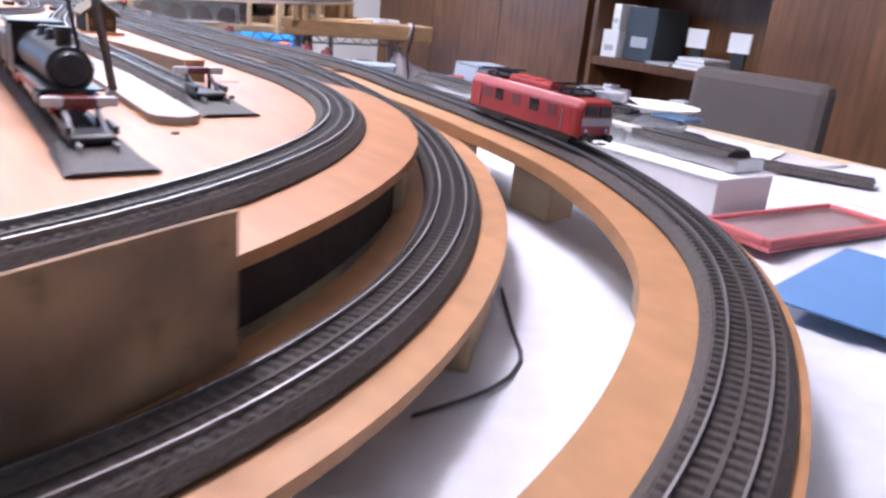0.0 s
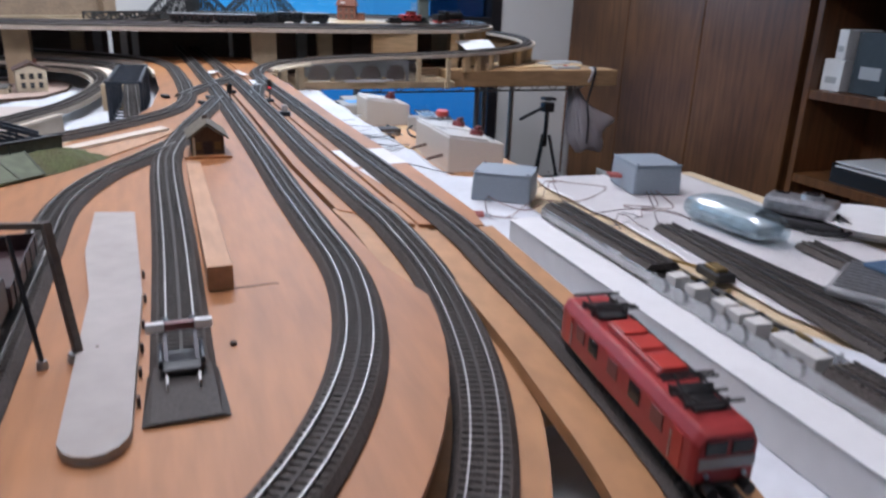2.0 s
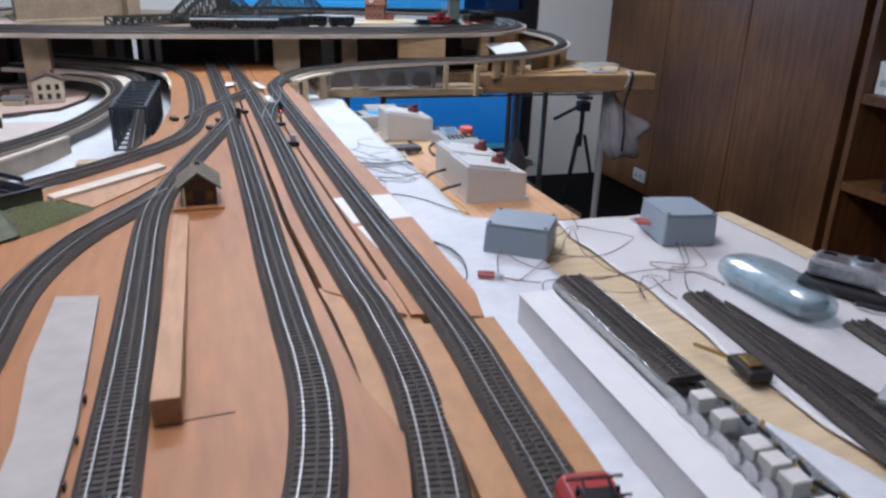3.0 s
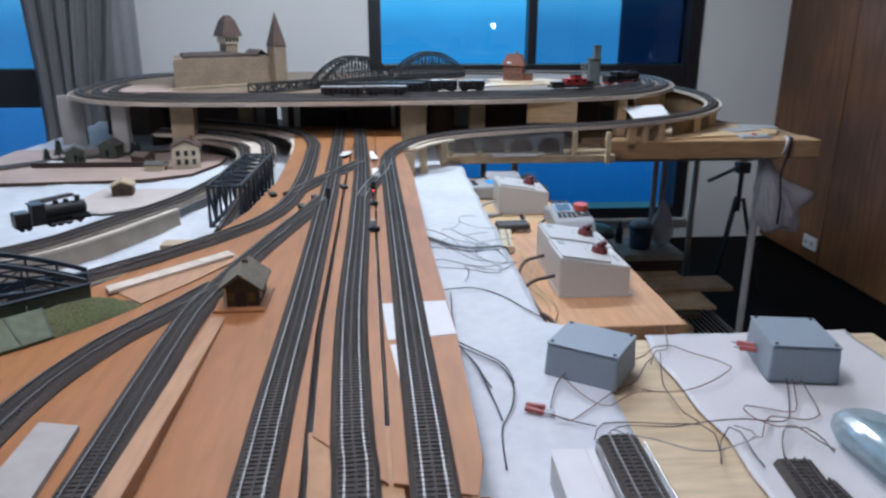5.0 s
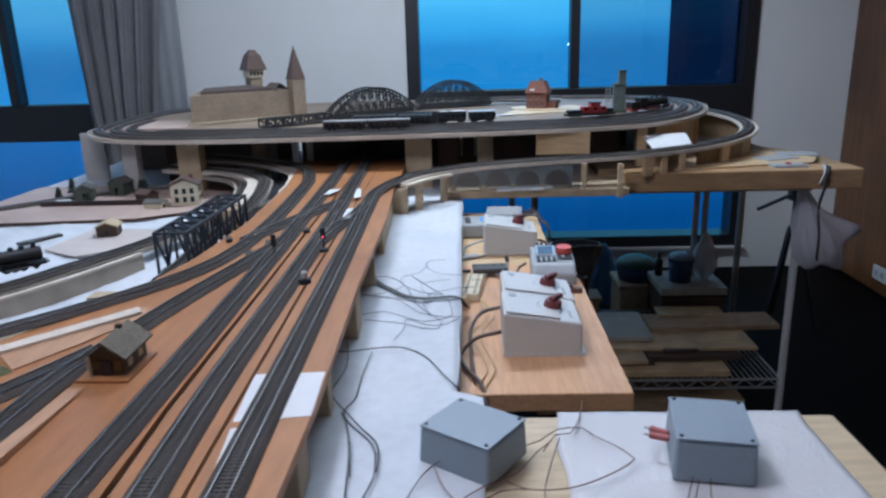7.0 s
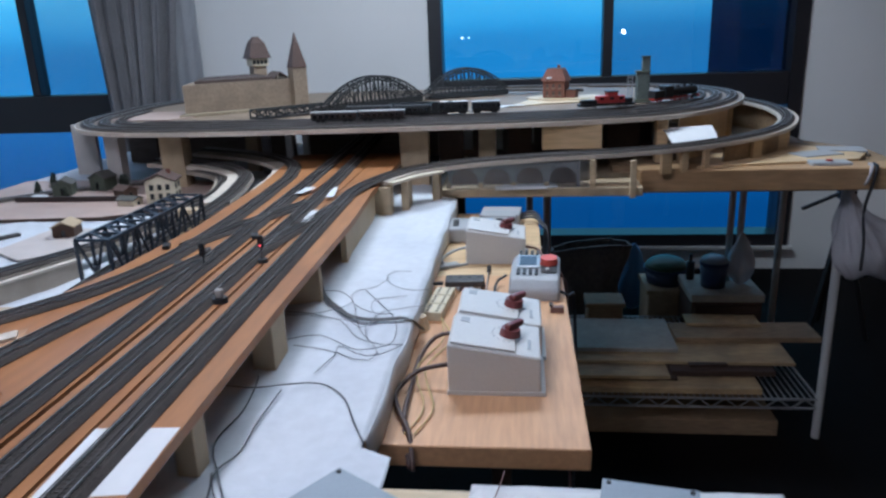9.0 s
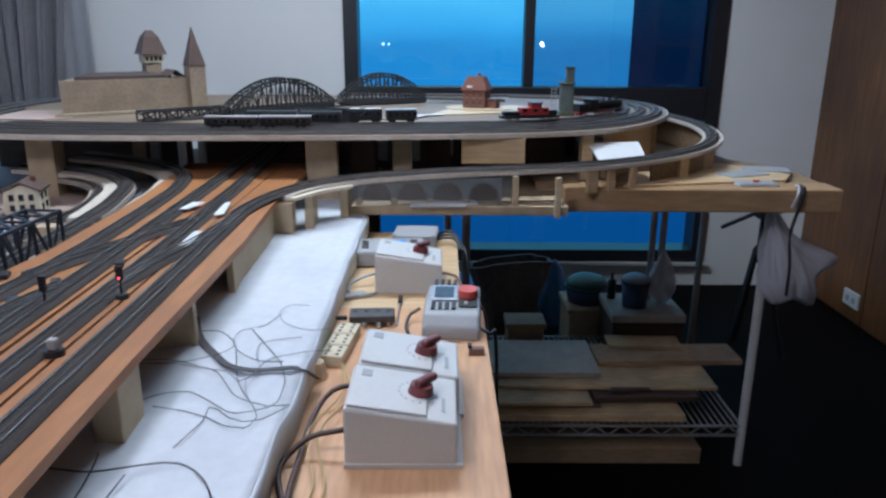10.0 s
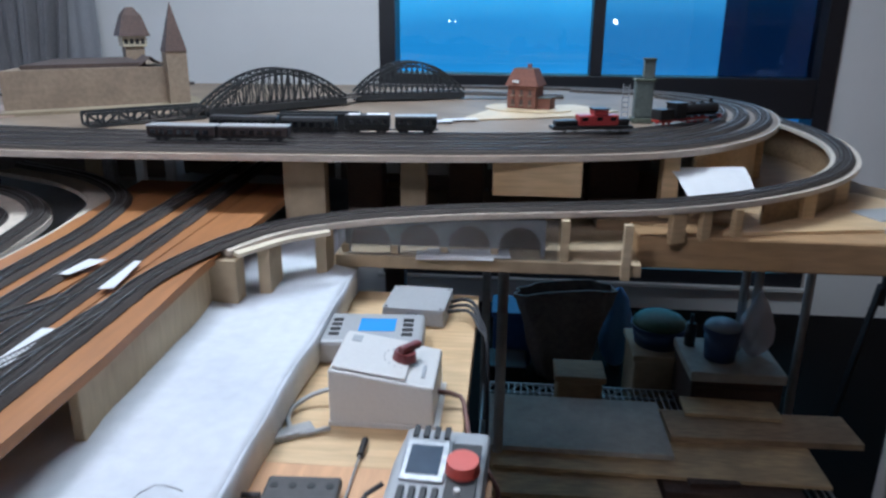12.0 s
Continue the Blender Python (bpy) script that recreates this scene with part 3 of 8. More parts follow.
# centre lines of the three curves, from the straight round to the left
T2_CURVE = [(-0.117, 0.74, BOARD), (-0.117, 0.59, BOARD), (-0.1432, 0.458, BOARD), (-0.1985, 0.350, BOARD), (-0.280, 0.2635, BOARD), (-0.381, 0.196, BOARD), (-0.502, 0.148, BOARD), (-0.62, 0.12, BOARD)]
T3_CURVE = [(-0.048, 0.80, BOARD), (-0.042, 0.72, BOARD - 0.0025), (-0.042, 0.585, BOARD - 0.0123), (-0.071, 0.432, BOARD - 0.0216), (-0.132, 0.303, BOARD - 0.031), (-0.222, 0.1985, BOARD - 0.037), (-0.335, 0.122, BOARD - 0.0385), (-0.46, 0.086, BOARD - 0.039), (-0.64, 0.075, BOARD - 0.039)]
T4_CURVE = [(0.0165, 0.70, BOARD), (0.0145, 0.58, BOARD - 0.005), (0.007, 0.436, BOARD - 0.0095), (-0.0175, 0.266, BOARD - 0.0155), (-0.0914, 0.118, BOARD - 0.024), (-0.213, 0.0234, BOARD - 0.032), (-0.371, -0.030, BOARD - 0.0375), (-0.566, -0.0423, BOARD - 0.042)]
SLIT_1 = [(-0.083, 0.79), (-0.092, 1.00), (-0.095, 1.40), (-0.10, 1.80)]
SLIT_2 = [(-0.016, 0.72), (-0.018, 0.80), (-0.024, 1.05), (-0.032, 1.40), (-0.036, 1.80)]


def main_boards():
    b = thing("layout_board", "orange-brown plywood baseboard in strips with narrow gaps and worn spots", "baseboard")
    path = smooth_path(T2_CURVE, 0.03)
    edge = [(p.x - 0.056 * q.x, p.y - 0.056 * q.y) for p, q in zip(path, sides(path))][::-1]
    edge = [p for p in edge if p[1] < 0.56]
    left = [(-0.68, 0.20), (-0.62, 0.60), (-0.52, 0.95), (-0.40, 1.16), (-0.30, 1.36), (-0.262, 1.55), (-0.245, 1.80), (-0.255, 2.2), (-0.30, 2.62)]
    slit = [(-0.076, 0.62), (-0.079, 0.70)] + SLIT_1
    outline = edge + [(x - (0.0045 if y < 1.2 else 0.003), y) for x, y in slit] + [(-0.10, 2.62)] + left[::-1]
    part("board", add_prism(bmesh.new(), outline, BOARD - 0.006, BOARD), "mdf", b)
    mid = [(x + 0.0025, y) for x, y in SLIT_1] + [(-0.098, 2.62), (-0.045, 2.62), (-0.038, 1.80)] + [(x - 0.002, y) for x, y in SLIT_2[::-1]]
    part("board", add_prism(bmesh.new(), mid, BOARD - 0.012, BOARD), "mdf", b)
    right = [(0.048, 0.70), (0.058, 0.75), (0.060, 1.0), (0.050, 1.40), (0.048, 1.85), (0.036, 2.10), (0.036, 2.62)]
    outer = [(x + 0.0022, y) for x, y in SLIT_2] + [(-0.036, 1.81), (-0.043, 2.62)] + right[::-1]
    part("board", add_prism(bmesh.new(), outer, BOARD - 0.012, BOARD), "mdf", b)
    return b


main_boards()


M["mdf_strip"] = material("orange_plywood_strip", (0.41, 0.215, 0.094), 0.55, vary=0.12, scale=14, grain=(5, 3, 5), second=(0.35, 0.17, 0.07), coarse=4, bump=0.08)


def strip(name, pts, left, right, mat, label, thick=0.010, step=0.015):
    path = smooth_path(pts, step)
    bm = add_sweep(bmesh.new(), path, [(-left, 0), (right, 0), (right, -thick), (-left, -thick)])
    return single(name, bm, mat, label, "track strip", "plywood track strips")


strip("track_strip", [(x, y, z - 0.001) for x, y, z in T3_CURVE], 0.036, 0.037, "mdf_strip", "curved orange plywood strip sloping down under the middle track", 0.006)


def outer_strip():
    path = smooth_path([(x, y, z - 0.001) for x, y, z in T4_CURVE], 0.015)
    bm, rings = bmesh.new(), []
    for p, q in zip(path, sides(path)):
        out = 0.0235 + 0.0165 * min(1, max(0, (p.y - 0.10) / 0.40))
        rings.append([bm.verts.new(p - q * out), bm.verts.new(p + q * 0.045), bm.verts.new(p + q * 0.045 - Vector((0, 0, 0.010))), bm.verts.new(p - q * out - Vector((0, 0, 0.010)))])
    for a, b in zip(rings, rings[1:]):
        for i in range(4):
            bm.faces.new((a[i], a[(i + 1) % 4], b[(i + 1) % 4], b[i]))
    bm.faces.new(rings[0])
    bm.faces.new(rings[-1][::-1])
    single("track_strip", bm, "mdf_strip", "curved orange plywood strip under the outer track", "track strip", "plywood track strips")


outer_strip()


def riser(x, y, turn, w, d, z0, z1, mat="box", label="raw wooden riser block standing under the track board"):
    bm = box_bm(-w / 2, w / 2, -d / 2, d / 2, 0, z1 - z0, 0.0015)
    ob = single("riser_block", bm, mat, label, "riser", "wooden risers")
    ob.matrix_world = pose(x, y, z0, 0, 0, turn)
    return ob


# posts standing on the cloth inside the curves
LOWCLOTH = 0.826
M["riser_ply"] = material("riser_plywood", (0.50, 0.385, 0.24), 0.65, vary=0.1, scale=26, grain=(5, 5, 1), second=(0.43, 0.32, 0.19), coarse=5)
riser(-0.0075, 0.337, 4, 0.031, 0.045, LOWCLOTH - 0.004, BOARD - 0.0238)
riser(0.002, 0.475, 2, 0.030, 0.035, LOWCLOTH - 0.004, BOARD - 0.0198)
riser(-0.090, 0.150, -42, 0.020, 0.040, LOWCLOTH - 0.004, BOARD - 0.0330)
riser(-0.215, 0.183, -48, 0.030, 0.075, LOWCLOTH - 0.004, BOARD - 0.0435)
riser(-0.400, 0.118, -75, 0.030, 0.060, LOWCLOTH - 0.004, BOARD - 0.0460)
riser(-0.178, 0.297, -40, 0.006, 0.034, LOWCLOTH - 0.004, BOARD - 0.0062)
riser(-0.290, 0.215, -55, 0.020, 0.060, LOWCLOTH - 0.004, BOARD - 0.0062)
riser(-0.450, 0.150, -72, 0.020, 0.060, LOWCLOTH - 0.004, BOARD - 0.0062)
for y, x, w, d in [(0.80, 0.040, 0.020, 0.09), (0.968, 0.036, 0.034, 0.052), (1.13, 0.040, 0.022, 0.03), (1.382, 0.035, 0.030, 0.060), (1.590, -0.006, 0.112, 0.014)]:
    riser(x, y, 2, w, d, CLOTH - 0.003, BOARD - 0.012)
riser(0.028, 1.985, 2.5, 0.012, 0.362, CLOTH - 0.003, BOARD - 0.012, "riser_ply", label="long upright plywood board closing the side under the baseboard")
for y in (0.8, 1.4, 2.0):
    for x in (-0.2, -0.35):
        riser(x, y, 0, 0.05, 0.03, CLOTH - 0.003, BOARD - 0.012)

# ---- track ----


import functools


@functools.cache
def sleeper_mesh():
    bm = bmesh.new()
    lo = [bm.verts.new((u, a, 0.0059)) for u, a in ((-0.0135, -0.0012), (0.0135, -0.0012), (0.0135, 0.0012), (-0.0135, 0.0012))]
    hi = [bm.verts.new((u, a, 0.0069)) for u, a in ((-0.013, -0.0010), (0.013, -0.0010), (0.013, 0.0010), (-0.013, 0.0010))]
    bm.faces.new(hi)
    for i in range(4):
        bm.faces.new((lo[i], lo[(i + 1) % 4], hi[(i + 1) % 4], hi[i]))
    me = bpy.data.meshes.new("sleeper")
    bm.to_mesh(me)
    bm.free()
    me.materials.append(M["sleeper"])
    return me


def track(pts, label="grey ballasted model railway track with bright rails", step=0.012, name="railway_track", single_sleepers=False):
    path = smooth_path(pts, step)
    t = thing(name, label, "railway track", group="railway tracks")
    part("roadbed", add_sweep(bmesh.new(), path, [(-0.0188, 0.0), (-0.0188, 0.001), (-0.0145, 0.0058), (0.0145, 0.0058), (0.0188, 0.001), (0.0188, 0.0)]), "ballast", t)
    for u in (-0.0087, 0.0087):
        part("rail", add_sweep(bmesh.new(), path, [(u - 0.0005, 0.0058), (u - 0.0005, 0.0088), (u + 0.0005, 0.0088), (u + 0.0005, 0.0058)]), "rail", t)
    verts, faces = [], []
    sd = sides(path)
    run = 0.0
    for i in range(len(path) - 1):
        seg = path[i + 1] - path[i]
        ln = seg.length
        d = seg.normalized()
        while run < ln:
            p, s = path[i] + d * run, sd[i].lerp(sd[i + 1], run / ln)
            run += 0.0058
            if single_sleepers and p.y < 0.62:
                # the nearest sleepers are pieces of their own on one shared mesh
                ob = new("sleeper", sleeper_mesh())
                ob.parent = t
                ob.matrix_local = Matrix(((s.x, d.x, 0, p.x), (s.y, d.y, 0, p.y), (s.z, d.z, 1, p.z), (0, 0, 0, 1)))
                continue
            k = len(verts)
            for a in (-0.0012, 0.0012):
                for u in (-0.0135, 0.0135):
                    verts.append(p + d * a + s * u + Vector((0, 0, 0.0059)))
            for a in (-0.0010, 0.0010):
                for u in (-0.013, 0.013):
                    verts.append(p + d * a + s * u + Vector((0, 0, 0.0069)))
            faces += [(k + 4, k + 5, k + 7, k + 6), (k, k + 1, k + 5, k + 4), (k + 2, k + 6, k + 7, k + 3), (k, k + 4, k + 6, k + 2), (k + 1, k + 3, k + 7, k + 5)]
        run -= ln
    me = bpy.data.meshes.new("sleeper_bed")
    me.from_pydata([tuple(v) for v in verts], [], faces)
    me.materials.append(M["sleeper"])
    ob = new("sleeper_bed", me)
    ob.parent = t
    ob["kind"] = "stuff"
    # the stud strip down the middle
    part("stud_strip", add_sweep(bmesh.new(), path, [(-0.0009, 0.0065), (-0.0009, 0.0074), (0.0009, 0.0074), (0.0009, 0.0065)]), "sleeper", t)
    return t


M["edge_cream"] = material("cream_cut_edge", (0.60, 0.52, 0.43), 0.6, vary=0.12, scale=60, grain=(1, 1, 4))
M["grey_ply"] = material("greyish_plywood", (0.36, 0.31, 0.25), 0.7, vary=0.12, scale=30, second=(0.30, 0.255, 0.20), coarse=8)
Z0 = BOARD + 0.0006
track([(-0.2445, 0.474, Z0), (-0.243, 0.70, Z0), (-0.245, 1.0, Z0), (-0.236, 1.12, Z0), (-0.205, 1.30, Z0), (-0.165, 1.48, Z0), (-0.135, 1.62, Z0)])
track([(-0.17, 2.95, Z0), (-0.150, 2.45, Z0), (-0.130, 1.80, Z0), (-0.125, 1.50, Z0), (-0.120, 1.10, Z0), (-0.119, 0.86, Z0)] + [(x, y, Z0) for x, y, z in T2_CURVE], single_sleepers=True)
track([(-0.115, 2.95, Z0), (-0.088, 2.45, Z0), (-0.068, 1.90, Z0), (-0.061, 1.45, Z0), (-0.058, 1.05, Z0)] + [(x, y, z + 0.0006) for x, y, z in T3_CURVE], single_sleepers=True)
T4_FAR = [(0.03, 2.19, 0.906), (0.085, 2.275, 0.910), (0.17, 2.33, 0.914), (0.27, 2.362, 0.918), (0.40, 2.385, 0.922), (0.55, 2.40, 0.926), (0.72, 2.425, 0.931), (0.90, 2.50, 0.937), (1.05, 2.62, 0.943), (1.15, 2.78, 0.949), (1.20, 2.98, 0.955), (1.19, 3.2, 0.96), (1.10, 3.42, 0.965), (0.95, 3.58, 0.97), (0.7, 3.66, 0.97)]
track(T4_FAR[::-1] + [(-0.005, 2.06, 0.903), (-0.006, 1.90, Z0), (0.001, 1.55, Z0), (0.010, 1.05, Z0)] + [(x, y, z + 0.0006) for x, y, z in T4_CURVE], single_sleepers=True)
strip("track_strip", [(x, y, z - 0.0012) for x, y, z in T4_FAR], 0.0275, 0.0275, "edge_cream", "pale plywood ribbon carrying the rising viaduct track", 0.009)
# left side: climbing line from the lower left to the deck and its branch
TL1 = [(-0.60, 0.86, Z0 + 0.004), (-0.52, 1.03, Z0 + 0.004), (-0.437, 1.158, Z0 + 0.003), (-0.344, 1.282, Z0), (-0.271, 1.384, Z0), (-0.225, 1.475, Z0), (-0.198, 1.60, Z0), (-0.190, 1.80, Z0), (-0.200, 2.12, Z0), (-0.215, 2.30, Z0), (-0.265, 2.47, Z0), (-0.40, 2.60, Z0 + 0.004), (-0.60, 2.68, Z0 + 0.01)]
track(TL1)
track([(-0.357, 0.329, Z0), (-0.352, 0.50, Z0), (-0.350, 0.70, Z0), (-0.346, 0.85, Z0), (-0.318, 0.97, Z0), (-0.27, 1.075, Z0), (-0.238, 1.15, Z0)])
# crossings between the running lines
track([(-0.200, 1.66, Z0 + 0.0003), (-0.165, 1.76, Z0 + 0.0003), (-0.125, 1.86, Z0 + 0.0003), (-0.075, 1.98, Z0 + 0.0003)], step=0.02)
track([(-0.062, 1.62, Z0 + 0.0003), (-0.045, 1.74, Z0 + 0.0003), (-0.020, 1.86, Z0 + 0.0003), (-0.006, 2.0, Z0 + 0.0003)], step=0.02)
# lower line behind the truss bridge
TL2 = [(-0.95, 1.25, 0.862), (-0.78, 1.33, 0.862), (-0.618, 1.467, 0.862), (-0.54, 1.612, 0.862), (-0.45, 1.82, 0.862), (-0.40, 2.05, 0.866), (-0.39, 2.25, 0.872), (-0.45, 2.42, 0.88), (-0.60, 2.52, 0.885)]
track(TL2)
strip("track_strip", [(x, y, z - 0.0012) for x, y, z in TL2], 0.026, 0.022, "grey_ply", "pale plywood ribbon under the lower line")
TL3 = [(-0.290, 1.47, 0.884), (-0.300, 1.75, 0.884), (-0.312, 2.08, 0.884), (-0.33, 2.24, 0.888), (-0.37, 2.38, 0.892), (-0.50, 2.50, 0.895), (-0.7, 2.56, 0.9)]
track(TL3)
strip("track_strip", [(x, y, z - 0.0012) for x, y, z in TL3[2:]], 0.046, 0.021, "edge_cream", "cream plywood ribbon of the inner spiral line")
strip("track_strip", [(x, y, z - 0.0014) for x, y, z in TL1[8:]], 0.058, 0.021, "edge_cream", "cream plywood ribbon inside the bend of the climbing line", 0.009)
track([(-1.10, 2.24, 0.8376), (-1.0, 2.34, 0.8376), (-0.91, 2.425, 0.8376), (-0.80, 2.50, 0.8376), (-0.64, 2.56, 0.8376)], "grey ballasted track passing behind the village")

# ---- upper deck ----
DECK = 1.0
DECK_RING = [(-1.05, 2.95), (-1.00, 2.66), (-0.80, 2.45), (-0.47, 2.395), (0.02, 2.412), (0.45, 2.455), (0.75, 2.54), (0.945, 2.72), (1.075, 2.98), (1.11, 3.26), (0.97, 3.53), (0.65, 3.64), (0.0, 3.66), (-0.6, 3.62), (-0.93, 3.5), (-1.06, 3.24)]


M["deck_brown"] = material("worn_deck_board", (0.25, 0.185, 0.13), 0.65, vary=0.16, scale=16, grain=(1, 7, 7), second=(0.18, 0.13, 0.09), coarse=6)


def upper_deck():
    d = thing("upper_deck", "raised pale plywood deck with rounded ends carrying the upper tracks", "deck")
    pts = [(x, y, 0) for x, y in DECK_RING]
    loop = smooth_path([pts[-1]] + pts + pts[:2], 0.03)
    a = len(smooth_path([pts[-1], pts[0]], 0.03)) - 1
    outline, seen = [], set()
    for p in loop[a:]:
        k = (round(p.x, 2), round(p.y, 2))
        if k in seen:
            continue
        seen.add(k)
        outline.append((p.x, p.y))
    part("deck_board", add_prism(bmesh.new(), outline, DECK - 0.011, DECK), "deck_brown", d)
    part("fascia", add_sweep(bmesh.new(), [Vector((x, y, DECK)) for x, y in outline] + [Vector((*outline[0], DECK))], [(0.0005, -0.0105), (0.0005, 0.0006), (0.003, 0.0006), (0.003, -0.0105)]), "edge_cream", d, "light cut edge of the plywood")


upper_deck()


def deck_track(inset, i0, i1, **kw):
    c = Vector((0.02, 3.02))
    pts = []
    for i in range(i0, i1):
        x, y = DECK_RING[i % len(DECK_RING)]
        a, b = DECK_RING[(i - 1) % len(DECK_RING)], DECK_RING[(i + 1) % len(DECK_RING)]
        t = Vector((b[0] - a[0], b[1] - a[1])).normalized()
        n = Vector((-t.y, t.x))
        pts.append((x + n.x * inset, y + n.y * inset, DECK + 0.0006))
    return track(pts, "grey ballasted track curving round the upper deck", 0.02)


deck_track(0.032, -3, 13)
deck_track(0.082, -2, 12)
deck_track(0.132, 0, 11)
track([(x, y, DECK + 0.0006) for x, y in ((-0.75, 2.61), (-0.3, 2.582), (0.1, 2.606), (0.3, 2.628), (0.45, 2.648), (0.61, 2.685), (0.72, 2.752), (0.833, 2.844), (0.93, 2.94))], "straight siding track on the upper deck", 0.02)
track([(-0.42, 2.66, DECK + 0.0006), (-0.30, 2.77, DECK + 0.006), (-0.24, 2.84, DECK + 0.016), (0.005, 3.12, DECK + 0.016), (0.05, 3.19, DECK + 0.016), (0.305, 3.31, DECK + 0.012), (0.6, 3.36, DECK + 0.002)], "track crossing the girder bridges on the upper deck", 0.02)


M["pale_post"] = material("pale_grey_board", (0.52, 0.49, 0.46), 0.7, vary=0.1, scale=24, second=(0.46, 0.43, 0.40), coarse=6)


def post(x0, x1, y0, y1, z0, z1, mat, label="raw wooden post under the upper deck"):
    ob = single("deck_post", box_bm(x0, x1, y0, y1, z0, z1, 0.0015), mat, label, "post", "deck posts")
    return ob


for x0, x1, y0, y1, z0, m in [
        (-0.645, -0.578, 2.475, 2.53, 0.80, "box"), (-1.078, -0.998, 2.75, 2.765, 0.80, "pale_post"), (-0.824, -0.780, 2.50, 2.54, 0.80, "pale_post"), (-0.78, -0.73, 2.72, 2.78, 0.80, "timber"),
        (-0.50, -0.46, 2.75, 2.80, 0.80, "box"), (-0.430, -0.405, 2.70, 2.72, 0.80, "stone"), (-0.350, -0.330, 2.69, 2.705, 0.80, "paper"), (-0.318, -0.298, 2.76, 2.775, 0.80, "paper"),
        (0.036, 0.115, 2.50, 2.53, 0.80, "box"), (0.252, 0.300, 2.52, 2.55, 0.845, "box"), (0.424, 0.58, 2.475, 2.49, 0.925, "pale"), (0.735, 0.765, 2.56, 2.60, 0.87, "pale"),
        (0.13, 0.20, 2.62, 2.68, 0.845, "timber"), (0.33, 0.40, 2.66, 2.72, 0.845, "timber"), (0.62, 0.72, 2.72, 2.75, 0.87, "timber"), (0.85, 0.95, 2.80, 2.83, 0.87, "box"), (1.0, 1.04, 2.95, 3.05, 0.87, "pale"),
        (-0.9, -0.84, 3.2, 3.26, 0.80, "box"), (0.8, 0.86, 3.3, 3.36, 0.87, "box"), (-0.1, -0.04, 3.3, 3.36, 0.80, "box")]:
    post(x0, x1, y0, y1, CLOTH if z0 == 0.80 else z0, DECK - 0.0112, m)

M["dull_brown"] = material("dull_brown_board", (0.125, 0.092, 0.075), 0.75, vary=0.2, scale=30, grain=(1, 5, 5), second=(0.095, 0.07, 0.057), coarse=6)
# the dark backing under the deck and notes pinned to it
single("backing_board", box_bm(-0.39, 0.80, 3.012, 3.022, 0.785, 0.985), "dull_brown", "dark brown board standing under the upper deck", "board")
single("backing_board", box_bm(-1.0, -0.40, 2.95, 2.96, CLOTH, 0.985), "dull_brown", "dark brown board standing under the upper deck", "board")
# whiter than the other paper to make up for little light under the deck
M["brightened_card"] = material("brightened_white_card", (0.86, 0.86, 0.86), 0.7, vary=0.03, scale=50, bump=0.05)
for x, z, w in ((0.012, 0.815, 0.014), (0.127, 0.845, 0.077), (0.247, 0.844, 0.060), (0.400, 0.862, 0.011)):
    single("note_paper", box_bm(x, x + w, 3.004, 3.0095, z, DECK - 0.0115), "brightened_card", "white card standing against the board under the deck", "paper", "white cards")

# ---- rack on the right with the viaduct ----
RACK = 0.846
M["plank_tan"] = material("tan_timber_plank", (0.44, 0.275, 0.14), 0.65, vary=0.16, scale=18, grain=(1, 7, 7), second=(0.36, 0.215, 0.10), coarse=6)


def metal_rack():
    r = thing("metal_rack", "chromed wire rack on posts holding timber boards", "rack", (0.9, 2.9, 0))
    for x, y, m in ((0.365, -0.295, "white_plastic"), (0.43, 0.36, "steel"), (0.25, 0.36, "steel"), (0.287, 0.36, "steel"), (-0.50, 0.36, "steel"), (-0.45, -0.10, "steel")):
        part("post", cyl_bm(0.0125, 0.0125, 0.0, 0.80, 12, Matrix.Translation((x, y, 0))), m, r)
    for z in (0.10, 0.78):
        bm = bmesh.new()
        for y in (-0.30, 0.36):
            for k in (0, 0.03):
                beam(bm, (-0.50, y, z + k), (0.36, y, z + k), 0.006)
            n = 22
            for i in range(n):
                a, b = -0.50 + 0.86 * i / n, -0.50 + 0.86 * (i + 1) / n
                beam(bm, (a, y, z + (0.03 if i % 2 else 0)), (b, y, z + (0 if i % 2 else 0.03)), 0.004)
        for x in (-0.50, 0.36):
            beam(bm, (x, -0.30, z + 0.03), (x, 0.36, z + 0.03), 0.006)
        part("shelf_frame", bm, "steel", r)
        for i in range(44):
            x = -0.48 + 0.84 * i / 44
            part("shelf_wire", beam(bmesh.new(), (x, -0.30, z + 0.033), (x, 0.36, z + 0.033), 0.003), "steel", r)


metal_rack()
single("rack_plank", box_bm(0.675, 1.352, 2.425, 2.52, 0.816, 0.874, 0.004), "plank_tan", "thick yellowish timber plank lying on the rack front", "plank")
single("rack_plank", add_prism(bmesh.new(), [(0.62, 2.55), (1.36, 2.55), (1.37, 2.76), (1.26, 2.93), (1.24, 3.22), (1.14, 3.46), (0.97, 3.62), (0.62, 3.68)], 0.816, 0.866), "shade_board", "broad pale board on the rack carrying the viaduct", "plank")
single("rack_plank", box_bm(0.165, 0.672, 2.352, 2.84, 0.824, RACK, 0.002), "box", "pale pine base plank under the arched viaduct", "plank")
single("rack_plank", add_prism(bmesh.new(), [(0.82, 2.44), (1.25, 2.52), (1.30, 2.60), (1.18, 2.78), (0.9, 2.62)], 0.8745, 0.880), "pale", "loose tilted offcut of pale board on the rack", "plank")


